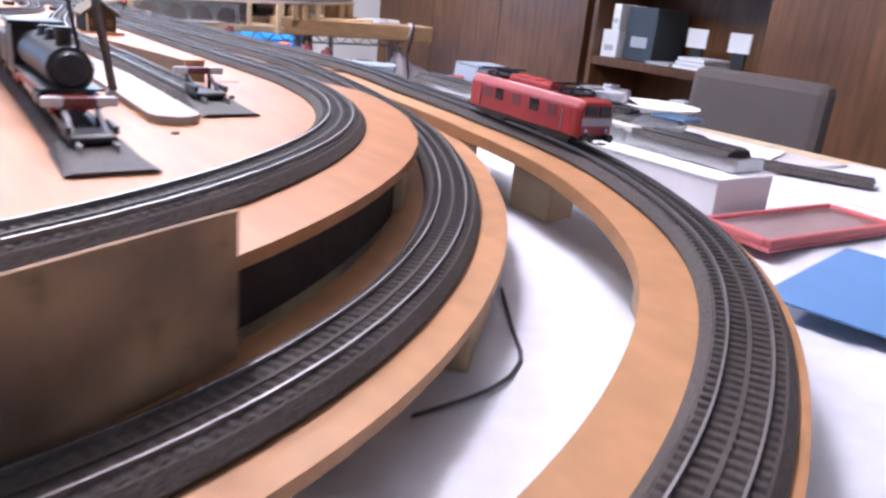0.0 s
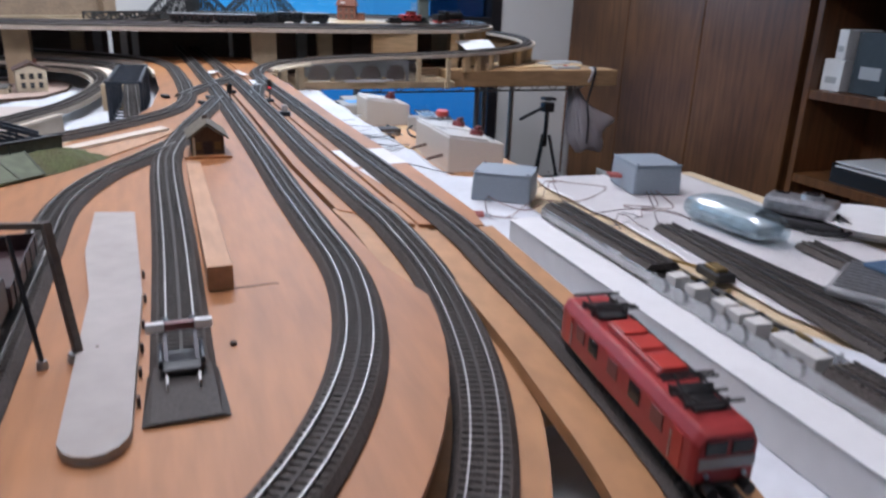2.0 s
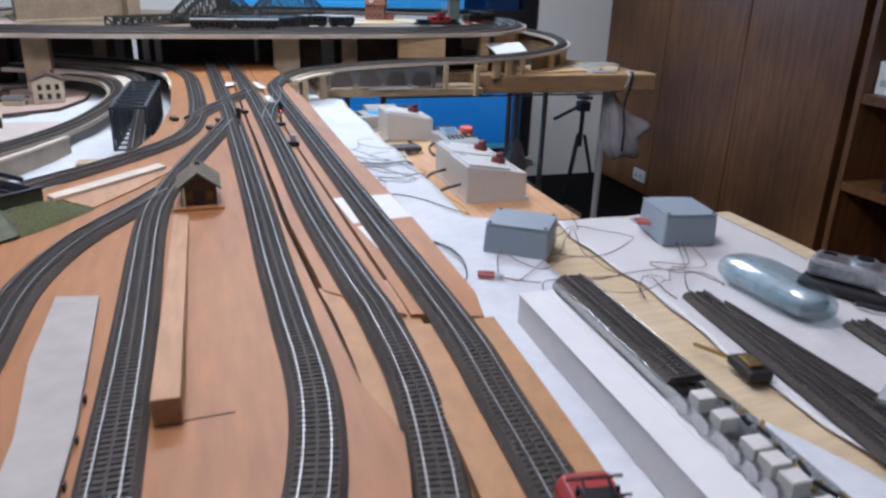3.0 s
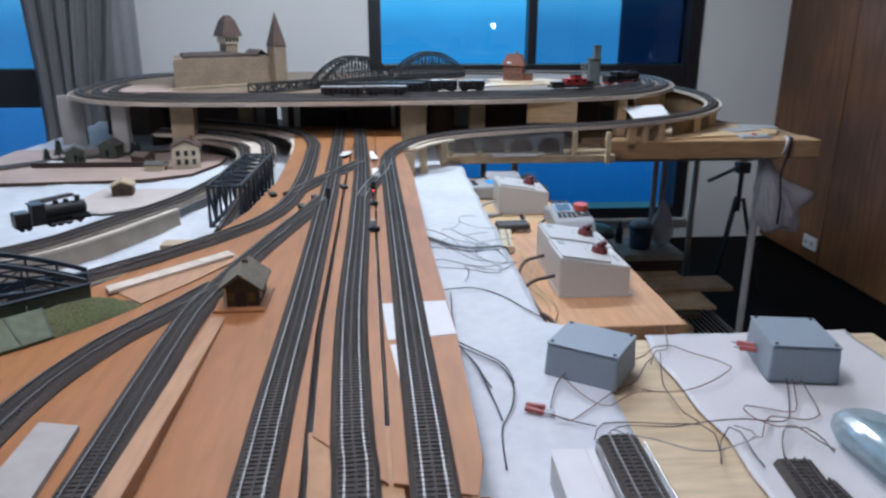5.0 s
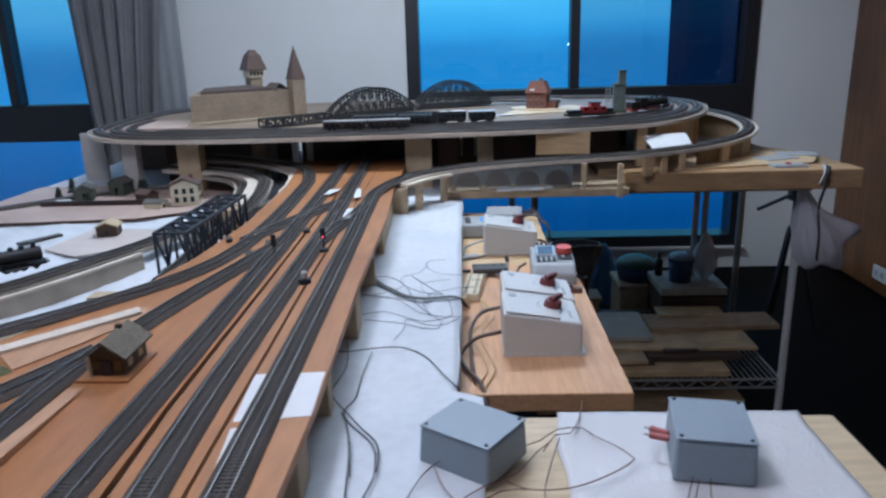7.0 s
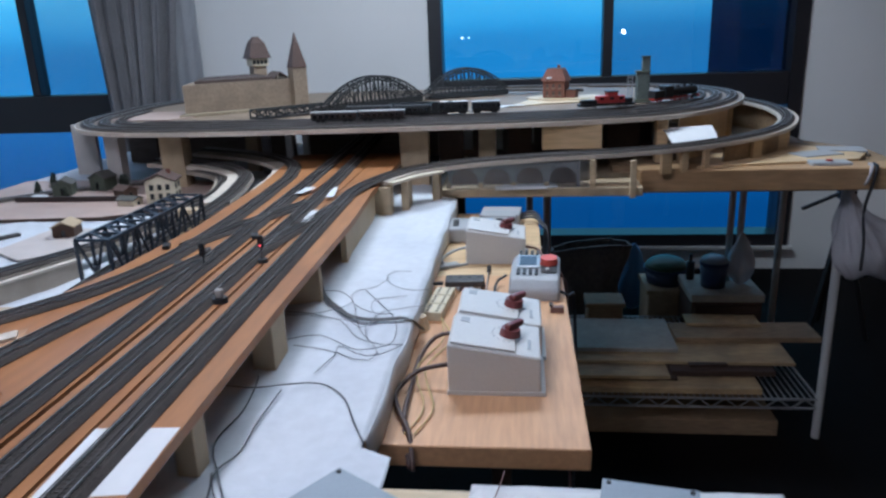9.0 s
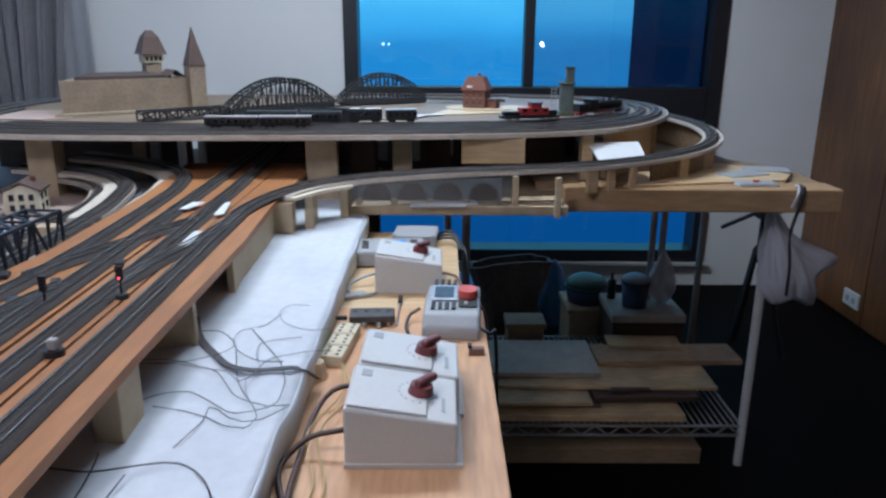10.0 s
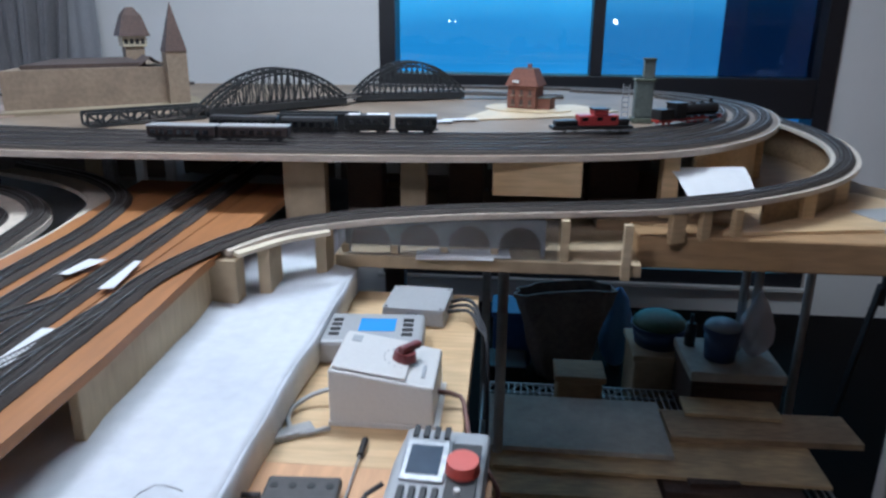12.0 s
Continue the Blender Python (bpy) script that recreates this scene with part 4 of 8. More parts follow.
def arch_viaduct():
    v = thing("arch_viaduct", "grey stone-card viaduct with round arches under the track", "viaduct", (0.18, 2.370, RACK))
    n, w, h = 4, 0.084, 0.0640
    for i in range(n):
        x0 = i * w
        bm = bmesh.new()
        r, k = 0.034, 12
        cx, cz = x0 + w / 2, 0.018
        inner = [(cx - r, 0.0)] + [(cx - r * math.cos(math.pi * j / k), cz + r * math.sin(math.pi * j / k)) for j in range(k + 1)] + [(cx + r, 0.0)]
        outer = [(x0, 0.0)] + [(x0 + w * j / k, h) for j in range(k + 1)] + [(x0 + w, 0.0)]
        for y in (0.0, 0.006):
            a = [bm.verts.new((x, y, z)) for x, z in inner]
            b = [bm.verts.new((x, y, z)) for x, z in outer]
            for j in range(len(a) - 1):
                bm.faces.new((a[j], a[j + 1], b[j + 1], b[j]))
            if y == 0.0:
                fa, fb = a, b
        for j in range(len(a) - 1):
            bm.faces.new((fa[j], fa[j + 1], a[j + 1], a[j]))
            bm.faces.new((fb[j], fb[j + 1], b[j + 1], b[j]))
        part("arch_panel", bm, "stone", v)
        part("footing", box_bm(x0 - 0.006, x0 + 0.006, -0.006, 0.0, 0, 0.014), "pale", v)
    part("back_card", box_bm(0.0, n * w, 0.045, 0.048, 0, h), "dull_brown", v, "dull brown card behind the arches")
    part("film_cover", box_bm(-0.010, n * w + 0.02, -0.0125, -0.0120, 0, h + 0.004), "haze_film", v, "thin cloudy plastic film over the arches")


arch_viaduct()
for x, z0 in ((0.540, RACK), (0.638, 0.822)):
    single("viaduct_post", box_bm(x, x + 0.014, 2.3535 if z0 == RACK else 2.339, 2.366 if z0 == RACK else 2.3515, z0, 0.916, 0.001), "ply", "slim pale wooden post at the viaduct front", "post", "viaduct posts")
single("viaduct_post", box_bm(0.146, 0.164, 2.30, 2.352, 0.822, 0.900, 0.001), "box", "raw wooden block ending the viaduct ramp", "post")
single("viaduct_post", box_bm(0.015, 0.065, 2.165, 2.20, CLOTH - 0.002, 0.893, 0.001), "box", "raw wooden block under the bend of the track", "post")
single("viaduct_post", box_bm(0.082, 0.10, 2.21, 2.27, CLOTH - 0.002, 0.897, 0.001), "box", "thin raw wooden upright under the bend", "post")
for x, y, w, z in ((0.735, 2.41, 0.03, 0.922), (0.785, 2.43, 0.02, 0.923), (0.84, 2.44, 0.016, 0.924), (1.0, 2.56, 0.03, 0.93), (1.10, 2.68, 0.05, 0.936), (1.17, 2.85, 0.03, 0.94)):
    riser(x, y, 25, w, 0.012, 0.868, z, "pale", "small wooden upright holding the viaduct ribbon")
M["cream_strip"] = material("cream_wood_strip", (0.66, 0.57, 0.43), 0.6, vary=0.08, scale=30)
curb = smooth_path([(x + 0.0, y, z) for x, y, z in T4_FAR], 0.02)
single("track_edging", add_sweep(bmesh.new(), curb[6:], [(0.0278, -0.0085), (0.0278, 0.0004), (0.0292, 0.0004), (0.0292, -0.0085)]), "edge_cream", "pale strip edging the outside of the viaduct curve", "edging")
single("track_edging", add_sweep(bmesh.new(), smooth_path([(0.045, 2.19, 0.903), (0.10, 2.255, 0.907), (0.165, 2.295, 0.911)], 0.01), [(0.016, -0.006), (0.016, 0.0), (0.032, 0.0), (0.032, -0.006)]), "cream_strip", "pale strip of wood beside the rising bend", "edging")


def curved_fascia(pts, z0, z1, mat, label):
    """An upright plywood board bent along a curve; z1 may follow the path's own height."""
    path = [Vector((p.x, p.y, z0)) for p in pts]
    bm, rings = bmesh.new(), []
    for p, q, t in zip(path, sides(path), pts):
        top = t.z + z1
        rings.append([bm.verts.new((p.x + q.x * o, p.y + q.y * o, z)) for o, z in ((-0.003, z0), (0.003, z0), (0.003, top), (-0.003, top))])
    for a, b in zip(rings, rings[1:]):
        for i in range(4):
            bm.faces.new((a[i], a[(i + 1) % 4], b[(i + 1) % 4], b[i]))
    bm.faces.new(rings[0])
    bm.faces.new(rings[-1][::-1])
    single("curved_board", bm, mat, label, "board", "curved upright boards")


curved_fascia([Vector((p.x, p.y, p.z)) for p in smooth_path(T4_FAR[7:15], 0.02)], 0.8665, -0.0105, "shade_board", "brown plywood board bent upright under the viaduct curve")
curved_fascia(smooth_path([(0.80, 2.60, 0.989), (0.905, 2.72, 0.989), (1.03, 2.98, 0.989), (1.06, 3.24, 0.989), (0.95, 3.45, 0.989)], 0.02), 0.8665, -0.0005, "pale", "pale plywood board bent upright under the deck end")


def folded_paper():
    bm = bmesh.new()
    prof = [(0.0, 0.0), (0.022, 0.011), (0.045, 0.021), (0.07, 0.030), (0.095, 0.037), (0.115, 0.041)]
    a = [bm.verts.new((0.012 * (1 - v / 0.04), u, v)) for u, v in prof]
    b = [bm.verts.new((0.128 + 0.06 * u, u + 0.002, v * 1.1)) for u, v in prof]
    for i in range(len(prof) - 1):
        bm.faces.new((a[i], b[i], b[i + 1], a[i + 1]))
    ob = single("folded_paper", bm, "paper", "sheet of white paper bent up beside the viaduct track", "paper")
    ob.modifiers.new("thickness", "SOLIDIFY").thickness = 0.0008
    ob.matrix_world = pose(0.752, 2.462, 0.930, -4, 0, 1)


folded_paper()
for k, (x, y, t) in enumerate(((0.36, 2.362, 3), (0.375, 2.364, -5), (0.40, 2.367, 6))):
    ob = single("loose_paper", box_bm(-0.058, 0.058, -0.022, 0.022, 0, 0.0012), "paper", "white paper lying over the viaduct base edge", "paper", "loose papers")
    ob.matrix_world = pose(x, y, RACK + 0.0006 + 0.0018 * k, 0, 0, t)
for x, y, t in ((1.17, 2.60, 20), (1.265, 2.67, -12)):
    ob = single("magazine", box_bm(-0.06, 0.06, -0.038, 0.038, 0, 0.006, 0.002), "grey_plastic", "worn magazine lying on the rack board", "magazine")
    ob.matrix_world = pose(x, y, 0.877, 0, 0, t)
hook = thing("model_gadget", "small grey handset with red button on the rack board", "handset", (1.16, 2.48, 0.8685))
part("body", box_bm(-0.05, 0.05, -0.025, 0.025, 0, 0.014, 0.005), "grey_plastic", hook)
part("button", cyl_bm(0.008, 0.008, 0.0135, 0.018), "red_plastic", hook)

# boards and boxes on the lower rack shelf and the floor behind
M["grey_panel"] = material("dull_grey_panel", (0.40, 0.365, 0.31), 0.75, vary=0.1, scale=40, second=(0.33, 0.30, 0.25), coarse=6)
M["worn_ply"] = material("worn_plywood", (0.52, 0.36, 0.18), 0.7, vary=0.2, scale=22, grain=(1, 6, 6), second=(0.34, 0.24, 0.13), coarse=7)
for x0, x1, y0, y1, z0, h, m, lab, turn in [
        (0.42, 1.10, 2.615, 2.93, 0.135, 0.020, "worn_ply", "pale plywood board lying on the wire shelf", 0),
        (0.40, 0.86, 2.665, 2.98, 0.156, 0.008, "timber", "dark brown board in the stack", -1.0),
        (0.43, 0.83, 2.650, 2.97, 0.165, 0.012, "worn_ply", "short yellowish board in the stack", 0.6),
        (0.84, 1.16, 2.690, 2.97, 0.158, 0.019, "timber", "dark stained offcut in the stack", 1.0),
        (0.44, 1.235, 2.735, 3.05, 0.178, 0.010, "worn_ply", "long yellowish plywood board in the stack", -0.8),
        (0.90, 1.02, 2.715, 2.80, 0.1785, 0.009, "timber", "small dark block between the boards", 4),
        (0.42, 0.885, 2.800, 3.06, 0.189, 0.014, "grey_panel", "grey panel lying on the stacked boards", -0.5),
        (0.89, 1.37, 2.885, 3.02, 0.189, 0.018, "shade_board", "brown plywood offcut on top of the stack", 1.2),
        (0.95, 1.20, 2.980, 3.07, 0.2075, 0.010, "worn_ply", "narrow offcut lying over another", -2.0),
        (0.45, 1.15, 2.600, 2.80, 0.004, 0.05, "shade_board", "timber boards lying on the floor under the rack", 0)]:
    cx, cy = (x0 + x1) / 2, (y0 + y1) / 2
    ob = single("stacked_board", box_bm(x0 - cx, x1 - cx, y0 - cy, y1 - cy, 0, h, 0.001), m, lab, "board", "stacked boards")
    ob.matrix_world = pose(cx, cy, z0, 0, 0, turn)


def floor_box(name, x, y, z, w, d, h, m, lab, cat, lid=None):
    b = thing(name, lab, cat, (x, y, z))
    part("box_body", box_bm(-w / 2, w / 2, -d / 2, d / 2, 0, h, 0.008), m, b)
    part("rim", box_bm(-w / 2 - 0.008, w / 2 + 0.008, -d / 2 - 0.008, d / 2 + 0.008, h, h + 0.02, 0.004), lid or m, b)


floor_box("storage_bin", 0.49, 3.72, 0, 0.14, 0.16, 0.19, "blue", "blue plastic storage bin on the floor", "bin")
floor_box("storage_box", 0.465, 3.50, 0, 0.13, 0.12, 0.08, "black", "small black box standing on the floor", "box")
floor_box("storage_box", 0.68, 3.16, 0, 0.13, 0.10, 0.225, "shade_board", "tan carton standing behind the board stack", "box")
floor_box("storage_box", 0.945, 3.42, 0, 0.15, 0.2, 0.20, "box", "pale brown carton on the floor", "box")
M["navy"] = material("navy_plastic", (0.025, 0.05, 0.12), 0.45, vary=0.15)
M["lid_green"] = material("green_lid", (0.035, 0.085, 0.05), 0.5, vary=0.2, scale=60)


def round_tub(name, x, y, z, r, h, m, lid, lab):
    """A round tapered tub with a rolled rim and a domed lid."""
    b = thing(name, lab, "tub", (x, y, z))
    part("tub_body", cyl_bm(r * 0.86, r, 0, h, 28), m, b, smooth=True)
    part("rim", cyl_bm(r * 1.05, r * 1.05, h, h + 0.012, 28), m, b)
    bm = bmesh.new()
    bmesh.ops.create_uvsphere(bm, u_segments=24, v_segments=10, radius=1.0)
    for v in bm.verts:
        v.co = Vector((v.co.x * r, v.co.y * r, h + 0.012 + max(0, v.co.z) * r * 0.5))
    part("lid", bm, lid, b, smooth=True)


round_tub("washtub", 0.955, 3.42, 0.22, 0.085, 0.055, "navy", "lid_green", "dark blue tub with green cover on a carton")


def drawer_chest(x, y, w, d, h):
    c = thing("drawer_chest", "low dark brown drawer chest with grey top", "chest", (x, y, 0))
    part("carcass", box_bm(-w / 2, w / 2, -d / 2, d / 2, 0, h - 0.03, 0.003), "timber", c)
    part("top_tray", box_bm(-w / 2 - 0.006, w / 2 + 0.006, -d / 2 - 0.008, d / 2, h - 0.03, h, 0.004), "grey_panel", c)
    for k in range(2):
        z = 0.012 + k * (h - 0.05) / 2
        dr = part("drawer_front", box_bm(-w / 2 + 0.01, w / 2 - 0.01, -d / 2 - 0.010, -d / 2, z, z + (h - 0.05) / 2 - 0.008, 0.003), "timber", c)
        for s in (-0.25, 0.25):
            part("drawer_pull", box_bm(s * w - 0.02, s * w + 0.02, -d / 2 - 0.016, -d / 2 - 0.010, z + 0.055, z + 0.062, 0.001), "grey_panel", dr)


drawer_chest(1.115, 3.22, 0.25, 0.23, 0.282)
round_tub("pail", 1.085, 3.20, 0.282, 0.050, 0.085, "navy", "greybox", "small blue pail with dull grey lid on a chest")
single("small_bottle", add_cyl(add_cyl(bmesh.new(), 0.016, 0.016, 0, 0.07, 14, pose(1.018, 3.28, 0.282)), 0.006, 0.006, 0.07, 0.10, 10, pose(1.018, 3.28, 0.282)), "black", "small black bottle standing on the chest", "bottle", smooth=True)


def plastic_bag(x, y, z, r, h, m, name, lab, seed, taper=0.75):
    bm = bmesh.new()
    bmesh.ops.create_icosphere(bm, subdivisions=4, radius=1.0)
    for v in bm.verts:
        n = noise.noise(v.co * 1.7 + Vector((seed, 0, 0))) * 0.25 + noise.noise(v.co * 5 + Vector((seed, 3, 0))) * 0.12
        t = (v.co.z + 1) / 2
        v.co *= 1 + n
        v.co.x *= r * (1.05 - taper * t * t)
        v.co.y *= r * 0.8 * (1.05 - taper * t * t)
        v.co.z = t * h
    ob = single(name, bm, m, lab, "bag", smooth=True)
    ob.location = (x, y, z)


M["brown_sack"] = material("brown_sack", (0.17, 0.135, 0.12), 0.85, vary=0.2, scale=60)


def cloth_sack():
    """A limp bag, wide at its open top and narrow at its foot."""
    bm = bmesh.new()
    rings, n, m = [], 40, 16
    for j in range(m + 1):
        t = j / m
        w, dp = 0.085 + 0.085 * t ** 0.8, 0.075 - 0.02 * t
        row = []
        for i in range(n):
            a = 2 * math.pi * i / n
            c, q = math.cos(a), math.sin(a)
            k = 1 + 0.10 * noise.noise(Vector((2.2 * c, 2.2 * q, 3 * t))) + 0.04 * math.sin(9 * a + 3 * t)
            x = math.copysign(abs(c) ** 0.6, c) * w * k
            row.append(bm.verts.new((x, math.copysign(abs(q) ** 0.7, q) * dp * k, 0.315 * t + (0.012 * math.sin(2.5 * c + 1) + 0.05 * x if j == m else 0))))
        rings.append(row)
    for a, b in zip(rings, rings[1:]):
        for i in range(n):
            bm.faces.new((a[i], a[(i + 1) % n], b[(i + 1) % n], b[i]))
    bm.faces.new(rings[0][::-1])
    mouth = [v.co.copy() for v in rings[-1]]
    ob = thing("cloth_sack", "limp grey brown cloth bag standing on the floor", "bag", (0.665, 3.62, 0))
    part("body", bm, "brown_sack", ob, smooth=True)
    part("rim", add_sweep(bmesh.new(), mouth + mouth[:1], [(-0.004, -0.012), (0.004, -0.012), (0.005, 0.003), (-0.005, 0.003)]), "brown_sack", ob, "turned seam of the bag")


cloth_sack()
plastic_bag(0.865, 3.68, 0.0, 0.062, 0.31, "blue_sheet", "plastic_bag", "pale blue crumpled plastic bag on the floor", 2.0, 0.45)
plastic_bag(1.185, 3.22, 0.282, 0.052, 0.205, "milky", "plastic_bag", "peaked crumpled clear plastic bag on a chest", 4.0)


def hanging_bag():
    bm = bmesh.new()
    rings, n, m = [], 44, 26
    for j in range(m + 1):
        t = j / m
        r = 0.010 + 0.062 * math.sin(min(1.0, t * 1.15) * math.pi * 0.5) ** 1.3 * (1.0 if t < 0.8 else 1.0 - 2.2 * (t - 0.8) ** 1.2)
        cx, cz = 1.222 + 0.075 * t, 0.80 - 0.235 * t
        row = []
        for i in range(n):
            a = 2 * math.pi * i / n
            fold = 1 + 0.16 * math.sin(7 * a + 4 * t) * (1 - 0.4 * t) + 0.10 * math.sin(13 * a - 6 * t)
            ear = 0.085 * max(0, math.cos(a)) ** 6 * math.exp(-((t - 0.50) / 0.13) ** 2)
            row.append(bm.verts.new((cx + (r * fold + ear) * math.cos(a), 2.50 + 0.6 * r * fold * math.sin(a), cz + 0.012 * math.sin(3 * a))))
        rings.append(row)
    for a, b in zip(rings, rings[1:]):
        for i in range(n):
            bm.faces.new((a[i], a[(i + 1) % n], b[(i + 1) % n], b[i]))
    bm.faces.new(rings[-1])
    b = thing("hanging_bag", "thin milky plastic bag hanging from the rack corner", "bag")
    part("bag_body", bm, "milky", b, smooth=True)
    part("bag_handle", add_tube(bmesh.new(), smooth_path([(1.222, 2.50, 0.798), (1.226, 2.46, 0.81), (1.232, 2.418, 0.84), (1.238, 2.418, 0.878), (1.245, 2.45, 0.879)], 0.01), 0.004), "milky", b, smooth=True)


hanging_bag()
bm = bmesh.new()
add_tube(bm, smooth_path([(1.255, 2.45, 0.880), (1.25, 2.418, 0.880), (1.245, 2.414, 0.84), (1.238, 2.43, 0.76), (1.246, 2.425, 0.68), (1.25, 2.43, 0.60)], 0.02), 0.004)
single("cable", bm, "wire_black", "black cable hanging down from the rack plank", "cable")


def tripod(x, y):
    t = thing("camera_tripod", "small black camera tripod standing on the floor by the wall", "tripod", (x, y, 0))
    for k in range(3):
        a = radians(90 + 120 * k)
        part("leg", beam(bmesh.new(), (0.13 * math.cos(a), 0.13 * math.sin(a), 0), (0.02 * math.cos(a), 0.02 * math.sin(a), 0.44), 0.016), "black", t)
    part("column", cyl_bm(0.011, 0.011, 0.38, 0.56, 12), "black", t)
    part("head", box_bm(-0.03, 0.03, -0.025, 0.025, 0.56, 0.61, 0.006), "black", t)
    part("plate", box_bm(-0.028, 0.034, -0.03, 0.03, 0.62, 0.635, 0.003), "black", t)
    part("pan_handle", beam(bmesh.new(), (-0.02, 0, 0.585), (-0.17, -0.03, 0.53), 0.012), "black", t)


tripod(1.62, 3.42)

# ---- buildings and trains on the upper deck ----


def hip_roof(w, d, h, top=0.2, z=0.0):
    bm = bmesh.new()
    lo = [bm.verts.new((x * w / 2, y * d / 2, z)) for x, y in ((-1, -1), (1, -1), (1, 1), (-1, 1))]
    hi = [bm.verts.new((x * w / 2 * top, y * d / 2 * top, z + h)) for x, y in ((-1, -1), (1, -1), (1, 1), (-1, 1))]
    bm.faces.new(lo[::-1])
    bm.faces.new(hi)
    for i in range(4):
        bm.faces.new((lo[i], lo[(i + 1) % 4], hi[(i + 1) % 4], hi[i]))
    return bm


def gable_roof(w, d, h, over, z, thick=0.0025):
    """Ridge along y."""
    bm = bmesh.new()
    pr = [(-w / 2 - over, z - over * 0.6), (0, z + h), (w / 2 + over, z - over * 0.6), (w / 2 + over, z - over * 0.6 + thick), (0, z + h + thick * 1.3), (-w / 2 - over, z - over * 0.6 + thick)]
    a = [bm.verts.new((x, -d / 2 - over, q)) for x, q in pr]
    b = [bm.verts.new((x, d / 2 + over, q)) for x, q in pr]
    n = len(pr)
    for i in range(n):
        bm.faces.new((a[i], a[(i + 1) % n], b[(i + 1) % n], b[i]))
    bm.faces.new((a[0], a[5], a[4], a[1]))
    bm.faces.new((a[1], a[4], a[3], a[2]))
    bm.faces.new((b[0], b[1], b[4], b[5]))
    bm.faces.new((b[1], b[2], b[3], b[4]))
    return bm


def gable_body(w, d, h, gh):
    bm = bmesh.new()
    pr = [(-w / 2, 0), (w / 2, 0), (w / 2, h), (0, h + gh), (-w / 2, h)]
    a = [bm.verts.new((x, -d / 2, z)) for x, z in pr]
    b = [bm.verts.new((x, d / 2, z)) for x, z in pr]
    for i in range(5):
        bm.faces.new((a[i], a[(i + 1) % 5], b[(i + 1) % 5], b[i]))
    bm.faces.new(a[::-1])
    bm.faces.new(b)
    return bm


M["sandy"] = material("sandy_base_card", (0.30, 0.245, 0.165), 0.8, vary=0.12, scale=50, second=(0.25, 0.20, 0.13), coarse=12)
M["roof_dull"] = material("dull_brown_roof", (0.082, 0.056, 0.046), 0.8, vary=0.25, scale=220, bump=0.4)


def church():
    c = thing("model_church", "tan card walled castle with gallery tower and pointed spire", "model building", (-0.711, 2.808, DECK), 38.4)
    part("base", add_prism(bmesh.new(), [(-0.03, -0.045), (0.46, -0.05), (0.46, 0.36), (0.115, 0.30)], 0.0005, 0.008), "sandy", c, "pale sandy base card")
    part("hall", add_prism(bmesh.new(), [(0, 0), (0.40, 0), (0.40, 0.31), (0.127, 0.272)], 0.008, 0.098), "churchwall", c)
    part("hall_roof", add_prism(bmesh.new(), [(0.045, 0.020), (0.325, 0.020), (0.325, 0.29), (0.14, 0.255)], 0.0985, 0.108), "roof_dull", c, "flat brown roof")
    part("parapet", gable_roof(0.05, 0.085, 0.018, 0.003, 0.102), "roof_dull", c, "small tiled side roof").location = (0.335, 0.05, 0)
    t = part("tower", box_bm(0.325, 0.375, 0.256, 0.306, 0.0985, 0.150), "churchwall", c)
    part("tower_gallery", box_bm(0.319, 0.381, 0.250, 0.312, 0.136, 0.164, 0.001), "housewall", t, "white half-timbered gallery")
    for i in range(4):
        part("tower_window", box_bm(0.3225 + 0.0145 * i, 0.332 + 0.0145 * i, 0.2482, 0.2498, 0.143, 0.157), "black", t)
        part("tower_window", box_bm(0.3812, 0.3828, 0.2535 + 0.0145 * i, 0.263 + 0.0145 * i, 0.143, 0.157), "black", t)
    bm = hip_roof(0.082, 0.082, 0.055, 0.60, 0.164)
    bmesh.ops.translate(bm, verts=bm.verts, vec=(0.35, 0.281, 0))
    part("tower_roof", bm, "roof_brown", t)
    bm = hip_roof(0.049, 0.049, 0.022, 0.35, 0.219)
    bmesh.ops.translate(bm, verts=bm.verts, vec=(0.35, 0.281, 0))
    part("tower_cap", bm, "roof_brown", t)
    s = part("spire_tower", box_bm(0.365, 0.415, -0.031, 0.017, 0.008, 0.135), "churchwall", c)
    bm = hip_roof(0.054, 0.052, 0.117, 0.02, 0.135)
    bmesh.ops.translate(bm, verts=bm.verts, vec=(0.390, -0.007, 0))
    part("spire", bm, "roof_brown", s)


church()


